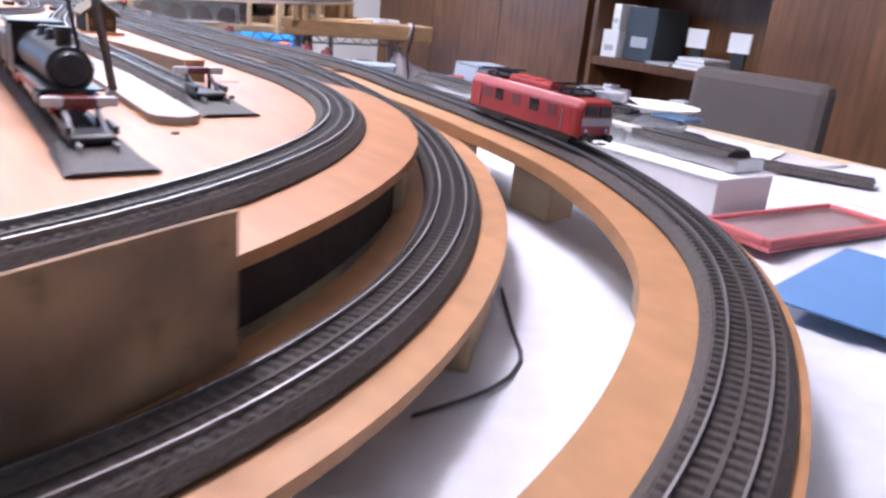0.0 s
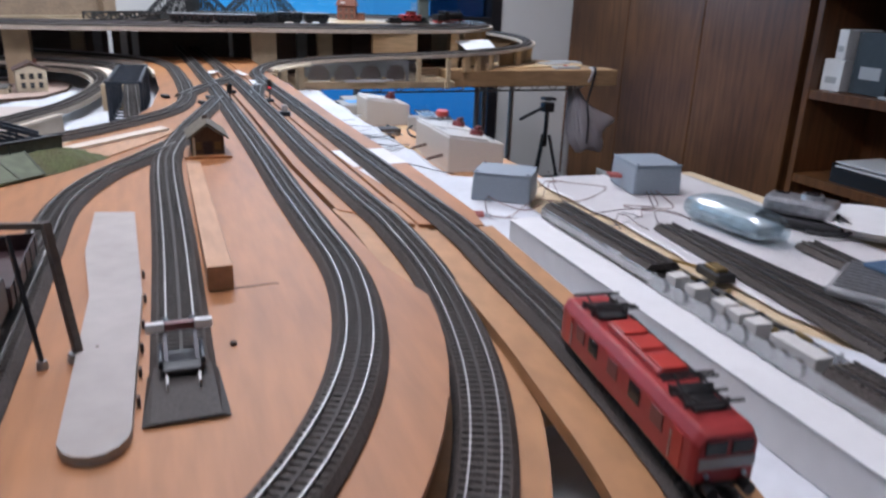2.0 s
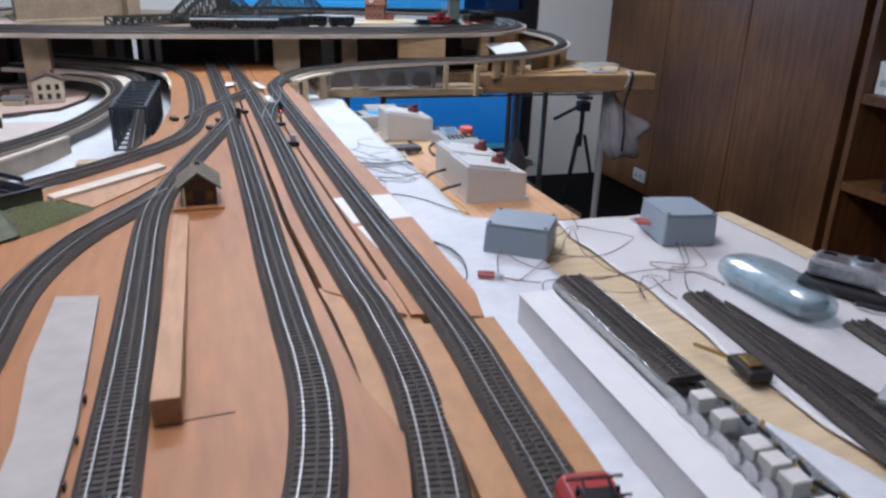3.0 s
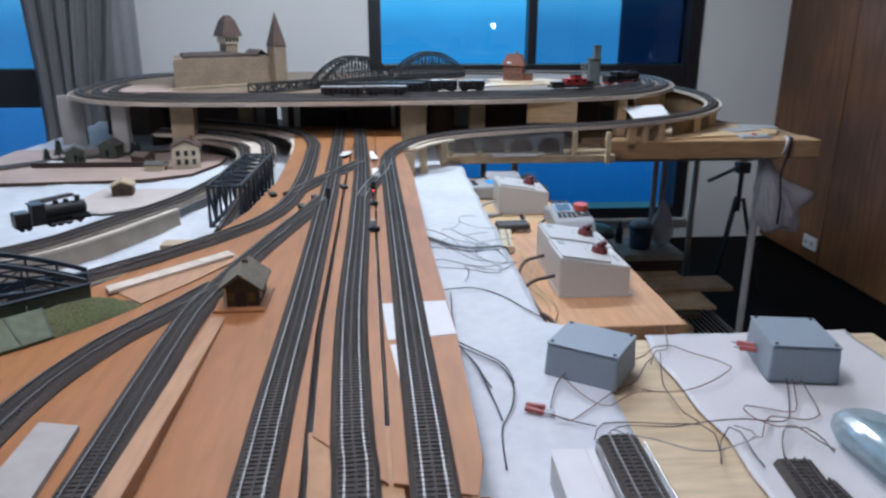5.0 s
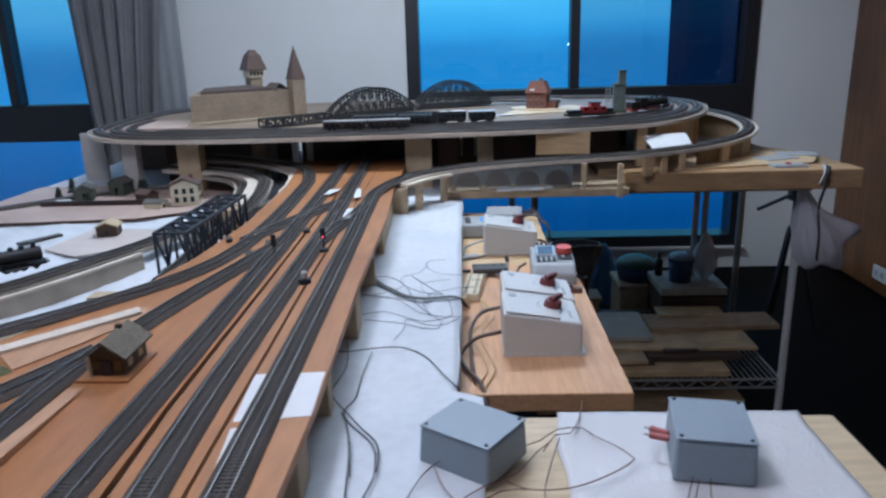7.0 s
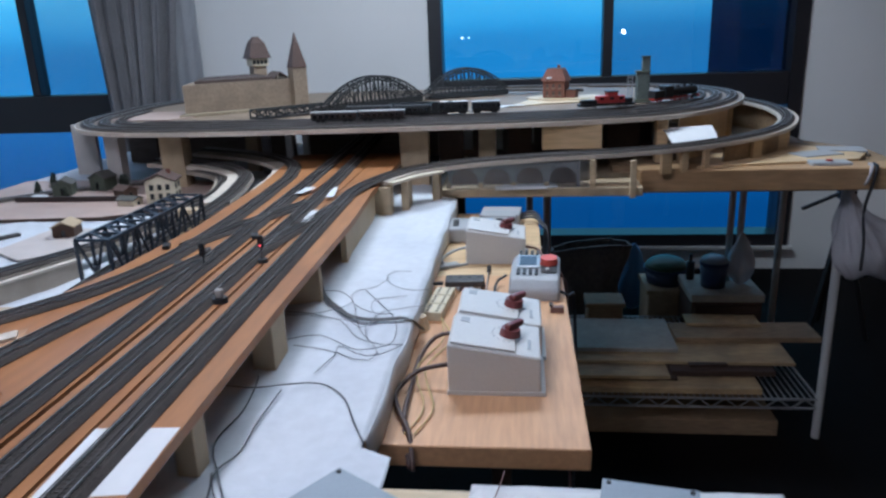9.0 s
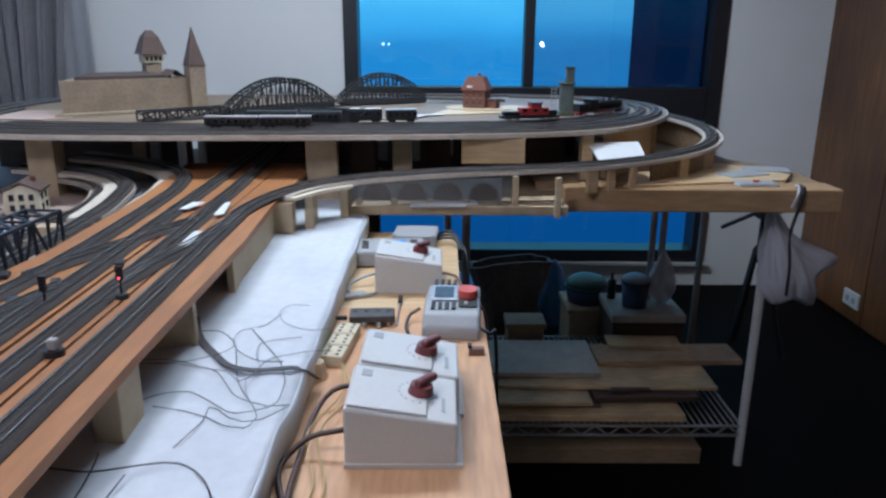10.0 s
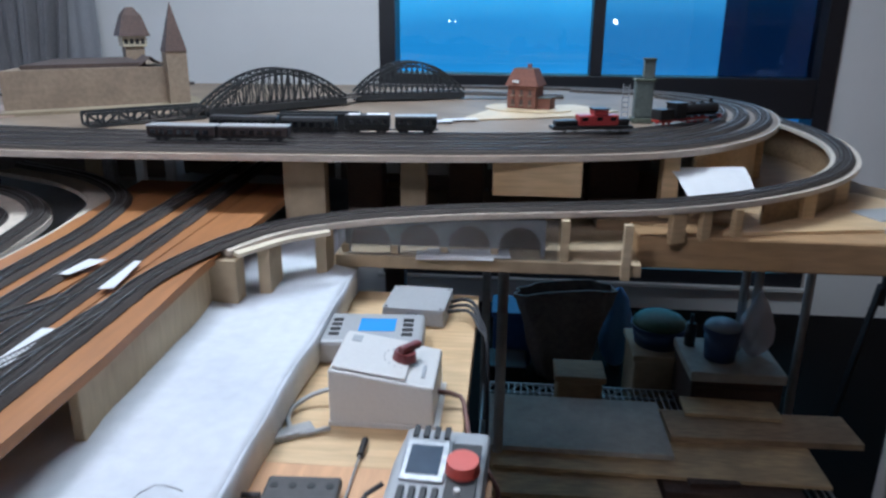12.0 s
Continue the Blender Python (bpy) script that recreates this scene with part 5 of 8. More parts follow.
def truss_arch(name, a, b, rise, wide, deck_z, low_h, panels, mat, label):
    """A through arch bridge from a to b on the deck."""
    a, b = Vector((*a, 0)), Vector((*b, 0))
    ln = (b - a).length
    turn = math.degrees(math.atan2(b.y - a.y, b.x - a.x))
    br = thing(name, label, "model bridge", (a.x, a.y, deck_z), turn)

    def top(x):
        t = x / ln
        return low_h + rise * 4 * t * (1 - t)
    for y in (-wide / 2, wide / 2):
        bm = bmesh.new()
        n = 26
        for i in range(n):
            x0, x1 = ln * i / n, ln * (i + 1) / n
            beam(bm, (x0, y, top(x0)), (x1, y, top(x1)), 0.0052)
            beam(bm, (x0, y, top(x0) - 0.012), (x1, y, top(x1) - 0.012), 0.0036)
        part("arch_rib", bm, mat, br)
        for i in range(1, panels):
            x = ln * i / panels
            part("hanger", beam(bmesh.new(), (x, y, 0), (x, y, top(x) - 0.002), 0.0026), mat, br)
            if i < panels - 1:
                x2 = ln * (i + 1) / panels
                lo, hi = (x, x2) if i % 2 else (x2, x)
                part("diagonal", beam(bmesh.new(), (lo, y, 0.008), (hi, y, top(hi) - 0.012), 0.0018), mat, br)
                part("rib_brace", beam(bmesh.new(), (x, y, top(x) - 0.012), (x2, y, top(x2) - 0.002), 0.002), mat, br)
        part("girder", box_bm(0, ln, y - 0.003, y + 0.003, -0.006, 0.010), mat, br)
    for i in range(5, panels - 4, 2):
        x = ln * i / panels
        part("cross_brace", beam(bmesh.new(), (x, -wide / 2, top(x)), (x, wide / 2, top(x)), 0.003), mat, br)
    part("bridge_deck", box_bm(0, ln, -wide / 2, wide / 2, -0.008, -0.004), mat, br)
    return br


truss_arch("arch_bridge", (-0.245, 2.835), (0.005, 3.12), 0.075, 0.05, DECK + 0.012, 0.014, 22, "bridge_grey", "dark grey lattice arch railway bridge on the upper deck")
truss_arch("arch_bridge", (0.03, 3.19), (0.31, 3.32), 0.078, 0.05, DECK + 0.012, 0.014, 20, "bridge_grey", "dark grey lattice arch railway bridge near the window")


def lattice_girder(name, a, b, z, h, wide, n, mat, label, top=False):
    a, b = Vector((*a, 0)), Vector((*b, 0))
    ln = (b - a).length
    g = thing(name, label, "model bridge", (a.x, a.y, z), math.degrees(math.atan2(b.y - a.y, b.x - a.x)))
    for y in (-wide / 2, wide / 2):
        for zz in (0.002, h):
            part("chord", beam(bmesh.new(), (0, y, zz), (ln, y, zz), 0.0052), mat, g)
        for i in range(n + 1):
            x = ln * i / n
            part("vertical", beam(bmesh.new(), (x, y, 0.002), (x, y, h), 0.0042), mat, g)
            if i < n:
                x2 = ln * (i + 1) / n
                part("diagonal", beam(bmesh.new(), (x, y, 0.002 if i % 2 else h), (x2, y, h if i % 2 else 0.002), 0.0036), mat, g)
    for i in range(n + 1):
        x = ln * i / n
        if top:
            part("top_strut", beam(bmesh.new(), (x, -wide / 2, h), (x, wide / 2, h), 0.004), mat, g)
            if i < n:
                part("top_brace", beam(bmesh.new(), (x, -wide / 2, h), (ln * (i + 1) / n, wide / 2, h), 0.0032), mat, g)
        part("floor_beam", beam(bmesh.new(), (x, -wide / 2, 0.002), (x, wide / 2, 0.002), 0.003), mat, g)
    return g


lattice_girder("girder_bridge", (-0.43, 2.66), (-0.25, 2.83), DECK + 0.003, 0.026, 0.048, 8, "bridge_grey", "low dark lattice girder approach to the arch bridge")
lattice_girder("truss_bridge", (-0.307, 1.565), (-0.297, 1.890), 0.865, 0.077, 0.058, 8, "bridge_blue", "black-blue box truss railway bridge over the white cloth", True)
truss_arch("truss_bridge", (-0.775, 1.02), (-0.395, 1.150), 0.046, 0.046, 0.908, 0.014, 12, "bridge_blue", "dark blue arched truss bridge at the edge of the embankment")


def plate_girder(a, b, h, label):
    """A low dark plate-girder span with stiffeners and a flat top."""
    a, b = Vector((*a, 0)), Vector((*b, 0))
    ln = (b - a).length
    g = thing("plate_girder_bridge", label, "model bridge", (a.x, a.y, DECK + 0.0006), math.degrees(math.atan2(b.y - a.y, b.x - a.x)))
    for y in (-0.020, 0.020):
        part("web_plate", box_bm(0, ln, y - 0.001, y + 0.001, 0, h, 0.0003), "bridge_grey", g)
        for i in range(int(ln / 0.022) + 1):
            part("stiffener", box_bm(i * 0.022 + 0.001, i * 0.022 + 0.003, y - 0.0028, y + 0.0028, 0.001, h - 0.001), "bridge_grey", g)
        part("flange", box_bm(0, ln, y - 0.004, y + 0.004, h, h + 0.0015), "bridge_grey", g)
    part("deck_plate", box_bm(0, ln, -0.016, 0.016, h - 0.008, h - 0.004), "ballast", g)


plate_girder((-0.02, 2.668), (0.145, 2.690), 0.036, "dark grey plate girder span standing beside the siding")


def red_house():
    h = thing("model_house", "boxy faded red brick model house with clipped roof", "model house", (0.487, 3.087, DECK), -20)
    part("base", add_prism(bmesh.new(), [(0.12 * math.cos(a) * (1.0 if math.cos(a) > 0 else 0.85), 0.085 * math.sin(a)) for a in [k * math.pi / 12 for k in range(24)]], 0.0038, 0.0062), "ply", h, "rounded pale plywood base plate")
    part("wall", box_bm(-0.037, 0.037, -0.028, 0.034, 0.0062, 0.062, 0.001), "brick_red", h)
    bm = hip_roof(0.086, 0.072, 0.040, 0.62, 0.062)
    bmesh.ops.translate(bm, verts=bm.verts, vec=(0, 0.003, 0))
    part("roof", bm, "brick_red", h, "faded red hipped roof")
    part("ridge_cap", box_bm(-0.026, 0.026, -0.017, 0.023, 0.102, 0.104, 0.0006), "roof_grey", h)
    part("wing", box_bm(0.0375, 0.070, -0.015, 0.030, 0.0062, 0.032), "brick_red", h)
    part("wing_roof", box_bm(0.0375, 0.073, -0.018, 0.033, 0.0322, 0.0352), "roof_grey", h)
    for z in (0.016, 0.040):
        for i in (-0.022, 0, 0.022):
            w = part("window", box_bm(i - 0.004, i + 0.004, -0.0295, -0.0282, z, z + 0.013), "roof_brown", h)
            part("sill", box_bm(i - 0.006, i + 0.006, -0.0312, -0.0282, z - 0.003, z - 0.0005), "churchwall", w)
        for i in (-0.012, 0.012):
            part("window", box_bm(-0.0385, -0.0372, i - 0.004, i + 0.004, z, z + 0.013), "roof_brown", h)
    part("dormer", box_bm(-0.022, -0.006, -0.034, -0.016, 0.070, 0.076), "paper", h, "small white dormer")
    part("chimney", box_bm(0.004, 0.013, 0.0, 0.009, 0.104, 0.114), "brick_red", h)


red_house()


def slim_tower():
    t = thing("model_tower", "slim grey-green tower model with a narrow stepped top", "model tower", (0.747, 2.905, DECK))
    part("plinth", box_bm(-0.024, 0.024, -0.020, 0.020, 0.0005, 0.012, 0.002), "greenwall", t)
    part("shaft", box_bm(-0.020, 0.020, -0.016, 0.016, 0.012, 0.092, 0.003), "tower_green", t)
    part("shoulder", box_bm(-0.023, 0.023, -0.018, 0.018, 0.092, 0.098, 0.0015), "greenwall", t)
    part("upper_shaft", box_bm(-0.004, 0.020, -0.012, 0.012, 0.098, 0.138, 0.002), "tower_green", t)
    part("cap", box_bm(-0.006, 0.022, -0.014, 0.014, 0.138, 0.142, 0.001), "tree", t)
    for s in (0, 0.014):
        part("ladder_rail", box_bm(-0.046 + s, -0.044 + s, -0.001, 0.001, 0.0005, 0.085), "silver_paint", t)
    for k in range(7):
        part("rung", box_bm(-0.044, -0.032, -0.0008, 0.0008, 0.010 + 0.011 * k, 0.0125 + 0.011 * k), "silver_paint", t)


M["tower_green"] = material("grey_green_card", (0.095, 0.115, 0.105), 0.75, vary=0.2, scale=120, second=(0.075, 0.09, 0.085), coarse=40)
slim_tower()
single("deck_plate", add_prism(bmesh.new(), [(0.33, 2.86), (0.60, 2.96), (0.72, 3.08), (0.62, 3.2), (0.42, 3.12)], DECK + 0.0005, DECK + 0.0035), "ply", "rounded pale base sheet on the upper deck", "sheet")
single("deck_plate", add_prism(bmesh.new(), [(-0.95, 2.72), (-0.72, 2.70), (-0.66, 2.8), (-0.72, 2.95), (-0.95, 2.95)], DECK + 0.0005, DECK + 0.0035), "pink_card", "reddish base sheet on the upper deck", "sheet")
for x, y, t in ((0.285, 2.82, 10), (0.34, 2.86, 20)):
    ob = single("note_paper", box_bm(-0.04, 0.04, -0.012, 0.012, 0, 0.001), "paper", "white paper slip lying on the upper deck", "paper")
    ob.matrix_world = pose(x, y, DECK + 0.0045, 0, 0, t)


def wheelset(bm, y, r=0.0052):
    for x in (-0.0092, 0.0076):
        add_cyl(bm, r, r, 0, 0.0016, 14, Matrix.Translation((x, y, r)) @ Matrix.Rotation(math.pi / 2, 4, "Y"))
    add_cyl(bm, 0.001, 0.001, -0.008, 0.008, 6, Matrix.Translation((0, y, r)) @ Matrix.Rotation(math.pi / 2, 4, "Y"))
    return bm


RAILTOP = 0.0095


def wagon(x, y, z, turn, ln, h, body, roof, label, name="model_coach"):
    w = thing(name, label, "model railway car", (x, y, z + RAILTOP), turn, "rolling stock")
    part("chassis", box_bm(-0.012, 0.012, -ln / 2 + 0.003, ln / 2 - 0.003, 0.005, 0.010, 0.001), "black", w)
    part("body", box_bm(-0.0155, 0.0155, -ln / 2, ln / 2, 0.010, h, 0.0022), body, w)
    part("roof", box_bm(-0.0158, 0.0158, -ln / 2 - 0.0008, ln / 2 + 0.0008, h, h + 0.003, 0.0014), roof, w)
    for yy in (-ln * 0.36, -ln * 0.24, ln * 0.24, ln * 0.36):
        part("wheelset", wheelset(bmesh.new(), yy), "dark_metal", w)
    for i in range(int(ln / 0.016)):
        yy = -ln / 2 + 0.012 + i * 0.016
        for s in (-1, 1):
            part("window", box_bm(s * 0.0157 - 0.0003, s * 0.0157 + 0.0003, yy - 0.005, yy + 0.005, h - 0.014, h - 0.005), "dark_glass", w)
    for s in (-1, 1):
        part("coupling", box_bm(-0.003, 0.003, s * ln / 2 - 0.004, s * ln / 2 + 0.004, 0.005, 0.007), "black", w)


wagon(-0.137, 2.482, DECK + 0.0006, -88, 0.125, 0.026, "wagon_brown", "silver_paint", "dark brown four-axle wagon with pale roof")
wagon(-0.008, 2.492, DECK + 0.0006, -86, 0.125, 0.026, "wagon_brown", "silver_paint", "dark brown four-axle wagon with pale roof")
wagon(0.062, 2.603, DECK + 0.0006, -86, 0.105, 0.026, "wagon_dark", "black", "black coach on the deck siding")
wagon(-0.062, 2.590, DECK + 0.0006, -88, 0.13, 0.028, "wagon_dark", "black", "black coach on the deck siding")


def steam_loco(x, y, z, turn, ln=0.17, red=True, label="black steam locomotive with red frame and wheels"):
    s = thing("steam_locomotive", label, "model locomotive", (x, y, z + RAILTOP), turn, "rolling stock")
    fr = "red_plastic" if red else "dark_metal"
    part("frame", box_bm(-0.011, 0.011, -ln / 2, ln / 2, 0.007, 0.012, 0.001), fr, s)
    rot = Matrix.Rotation(math.pi / 2, 4, "X")
    part("boiler", cyl_bm(0.0125, 0.0125, -ln * 0.12, ln * 0.46, 20, Matrix.Translation((0, 0, 0.028)) @ rot.inverted()), "loco_black", s, smooth=False)
    part("smokebox_door", cyl_bm(0.0105, 0.0085, ln * 0.46, ln * 0.475, 20, Matrix.Translation((0, 0, 0.028)) @ rot.inverted()), "dark_metal", s)
    part("chimney", cyl_bm(0.0042, 0.005, 0.038, 0.050, 12, Matrix.Translation((0, ln * 0.38, 0))), "loco_black", s)
    for k in (0.08, 0.22):
        part("dome", cyl_bm(0.006, 0.004, 0.037, 0.046, 12, Matrix.Translation((0, ln * k, 0))), "loco_black", s)
    cab = part("cab", box_bm(-0.015, 0.015, -ln * 0.26, -ln * 0.10, 0.012, 0.043, 0.001), "loco_black", s)
    part("cab_roof", box_bm(-0.0165, 0.0165, -ln * 0.28, -ln * 0.09, 0.043, 0.046, 0.001), "loco_black", cab)
    part("tender", box_bm(-0.0145, 0.0145, -ln / 2, -ln * 0.29, 0.012, 0.034, 0.002), "loco_black", s)
    part("running_board", box_bm(-0.016, 0.016, -ln * 0.1, ln * 0.48, 0.0165, 0.0178), "loco_black", s)
    part("buffer_beam", box_bm(-0.015, 0.015, ln * 0.485, ln * 0.5, 0.008, 0.015, 0.0005), fr, s)
    for q in (-1, 1):
        part("buffer", cyl_bm(0.003, 0.003, 0, 0.006, 12, Matrix.Translation((q * 0.0095, ln * 0.5, 0.0115)) @ Matrix.Rotation(-math.pi / 2, 4, "X")), "silver", s)
        part("cylinder_block", box_bm(q * 0.0135 - 0.003, q * 0.0135 + 0.003, ln * 0.30, ln * 0.42, 0.006, 0.014, 0.002), "loco_black", s)
        part("side_rod", box_bm(q * 0.0115 - 0.0006, q * 0.0115 + 0.0006, -ln * 0.04, ln * 0.34, 0.0055, 0.0075), "silver", s)
    for k, r in ((-0.42, 0.005), (-0.33, 0.005), (-0.02, 0.0085), (0.09, 0.0085), (0.20, 0.0085), (0.36, 0.005)):
        part("wheelset", wheelset(bmesh.new(), ln * k, r), fr, s)


wagon(0.176, 2.614, DECK + 0.0006, -84, 0.086, 0.032, "wagon_dark", "loco_black", "black boxy locomotive tender unit on the deck siding", "model_tender")
wagon(0.268, 2.6245, DECK + 0.0006, -83, 0.080, 0.031, "wagon_dark", "silver_paint", "dark coach with a dull grey roof on the deck siding")
for x, y, w in ((0.150, 2.611, 0.022), (0.196, 2.616, 0.042)):
    ob = single("note_paper", box_bm(-w / 2, w / 2, -0.010, 0.010, 0, 0.0008), "brightened_card", "small white card lying on a locomotive roof", "paper", "white cards")
    ob.matrix_world = pose(x, y, DECK + 0.0006 + RAILTOP + 0.0352, 0, 0, 6)
steam_loco(0.833, 2.844, DECK + 0.0006, -54, 0.19, True, "black steam locomotive with red wheels on the deck")


def red_diesel(x, y, z, turn):
    d = thing("diesel_locomotive", "red diesel locomotive with long black frame on the upper deck", "model locomotive", (x, y, z + RAILTOP), turn, "rolling stock")
    ln = 0.165
    part("frame", box_bm(-0.0145, 0.0145, -ln / 2, ln / 2, 0.006, 0.013, 0.001), "loco_black", d)
    part("hood", box_bm(-0.011, 0.011, -ln / 2 + 0.006, -0.030, 0.013, 0.024, 0.003), "loco_black", d, "low black front hood")
    part("hood", box_bm(-0.011, 0.011, 0.052, ln / 2 - 0.006, 0.013, 0.026, 0.003), "loco_black", d, "low black rear hood")
    body = part("body", box_bm(-0.0145, 0.0145, -0.030, 0.052, 0.013, 0.034, 0.003), "loco_red", d)
    part("cab", box_bm(-0.0145, 0.0145, 0.0, 0.030, 0.034, 0.044, 0.002), "loco_red", d)
    part("cab_roof", box_bm(-0.0155, 0.0155, -0.002, 0.032, 0.044, 0.047, 0.001), "loco_black", d)
    for s in (-1, 1):
        for yy in (-0.018, 0.012, 0.040):
            part("window", box_bm(s * 0.0147 - 0.0003, s * 0.0147 + 0.0003, yy - 0.006, yy + 0.006, 0.023, 0.030), "dark_glass", body)
        part("footboard", box_bm(s * 0.0135 - 0.001, s * 0.0135 + 0.001, -ln / 2 + 0.004, ln / 2 - 0.004, 0.0035, 0.005), "silver_paint", d)
    for yy in (-0.058, -0.036, 0.036, 0.058):
        part("wheelset", wheelset(bmesh.new(), yy), "dark_metal", d)


red_diesel(0.612, 2.686, DECK + 0.0006, -76)

# ---- things on the control worktop ----


def transformer(x, y, z, label):
    t = thing("transformer", label, "transformer", (x, y, z), 0, "model railway transformers")
    w, d, hl, hr = 0.120, 0.104, 0.071, 0.053
    bm = bmesh.new()
    pr = [(0, 0.004), (w, 0.004), (w, hr), (0, hl)]
    a = [bm.verts.new((px, 0, pz)) for px, pz in pr]
    b = [bm.verts.new((px, d, pz)) for px, pz in pr]
    for i in range(4):
        bm.faces.new((a[i], a[(i + 1) % 4], b[(i + 1) % 4], b[i]))
    bm.faces.new(a[::-1])
    bm.faces.new(b)
    bmesh.ops.bevel(bm, geom=list(bm.edges), offset=0.003, segments=2, affect="EDGES", profile=0.5)
    part("case", bm, "white_plastic", t)
    part("base_tray", box_bm(-0.001, w + 0.006, -0.001, d + 0.001, 0, 0.006, 0.001), "white_plastic", t)
    slope = math.degrees(math.atan2(hr - hl, w))
    m = pose(0, 0, hl, 0, -slope, 0)
    part("lid", box_bm(0.003, 0.088, 0.004, d - 0.004, 0.0005, 0.004, 0.0015, m), "white_plastic", t)
    part("name_plate", box_bm(0.012, 0.024, d - 0.030, d - 0.014, 0.004, 0.0046, 0, m), "grey_plastic", t, "small dark maker's plate")
    part("edge_label", box_bm(0.104, 0.108, 0.02, 0.05, 0.0008, 0.0014, 0, m), "grey_plastic", t)
    k = part("knob", cyl_bm(0.0145, 0.0125, 0.004, 0.014, 24, m @ Matrix.Translation((0.080, 0.052, 0))), "red_knob", t, "dark red control knob")
    mm = m @ Matrix.Translation((0.080, 0.052, 0)) @ Matrix.Rotation(radians(-35), 4, "Z")
    part("pointer_grip", box_bm(-0.005, 0.005, -0.010, 0.024, 0.013, 0.022, 0.003, mm), "red_knob", k)
    for i in range(9):
        a = radians(130 + 20 * i)
        part("dial_mark", cyl_bm(0.0011, 0.0011, 0.004, 0.0047, 8, m @ Matrix.Translation((0.080 + 0.024 * math.cos(a), 0.052 + 0.024 * math.sin(a), 0))), "grey_plastic", t)
    return t


transformer(0.272, 1.372, TABLE, "white slope-topped transformer with red knob on the worktop")
transformer(0.276, 1.480, TABLE, "white slope-topped transformer with red knob behind its twin")
transformer(0.256, 1.928, TABLE - 0.002, "white transformer with red knob near the worktop end")


def hand_controller():
    c = thing("hand_controller", "grey handheld train controller with small screen and red stop knob", "controller", (0.345, 1.715, TABLE - 0.002), -3)
    bm = bmesh.new()
    pr = [(0.0, 0.0), (0.17, 0.0), (0.17, 0.032), (0.09, 0.044), (0.02, 0.038), (0.0, 0.02)]
    a = [bm.verts.new((0.0, py, pz)) for py, pz in pr]
    b = [bm.verts.new((0.088, py, pz)) for py, pz in pr]
    n = len(pr)
    for i in range(n):
        bm.faces.new((a[i], a[(i + 1) % n], b[(i + 1) % n], b[i]))
    bm.faces.new(a[::-1])
    bm.faces.new(b)
    bmesh.ops.bevel(bm, geom=list(bm.edges), offset=0.006, segments=3, affect="EDGES", profile=0.5)
    part("case", bm, "grey_plastic", c)
    m = pose(0, 0.02, 0.038, 5, 0, 0)
    part("screen_bezel", box_bm(0.010, 0.052, 0.042, 0.100, 0.0012, 0.003, 0.001, m), "silver", c)
    part("screen", box_bm(0.015, 0.046, 0.050, 0.092, 0.003, 0.0036, 0, m), "lcd_off", c, "dark blue-grey display")
    part("dark_panel", box_bm(0.054, 0.083, 0.02, 0.10, 0.0012, 0.0026, 0.001, m), "black", c)
    for i in range(4):
        part("key", box_bm(0.012 + i * 0.0105, 0.018 + i * 0.0105, 0.010, 0.034, 0.0012, 0.0036, 0.001, m), "black", c)
        part("key", box_bm(0.012 + i * 0.0105, 0.018 + i * 0.0105, 0.108, 0.126, -0.0018, 0.0016, 0.001, m), "black", c)
    part("stop_knob", cyl_bm(0.0165, 0.015, 0.002, 0.014, 24, m @ Matrix.Translation((0.068, 0.062, 0))), "stop_red", c, "coral red stop knob")
    part("small_key", cyl_bm(0.0035, 0.003, 0.002, 0.005, 12, m @ Matrix.Translation((0.066, 0.032, 0))), "white_plastic", c)


M["lcd_off"] = material("dim_display", (0.05, 0.075, 0.11), 0.25, vary=0.1)
M["stop_red"] = material("coral_knob", (0.62, 0.10, 0.075), 0.4, vary=0.05)
hand_controller()


def display_unit():
    c = thing("control_unit", "grey control unit with lit blue display on the worktop", "control unit", (0.20, 2.075, TABLE - 0.002), 4)
    part("case", box_bm(0, 0.145, 0, 0.10, 0.0, 0.034, 0.006), "grey_plastic", c)
    part("display", box_bm(0.055, 0.105, 0.035, 0.075, 0.0345, 0.0355), "lcd", c, "lit blue display")
    for i in range(4):
        part("key", box_bm(0.016, 0.03, 0.02 + i * 0.016, 0.028 + i * 0.016, 0.0335, 0.036, 0.001), "black", c)
        part("key", box_bm(0.115, 0.13, 0.02 + i * 0.016, 0.028 + i * 0.016, 0.0335, 0.036, 0.001), "black", c)


display_unit()


M["clip_red"] = material("faded_red_sleeve", (0.40, 0.11, 0.10), 0.5, vary=0.1)


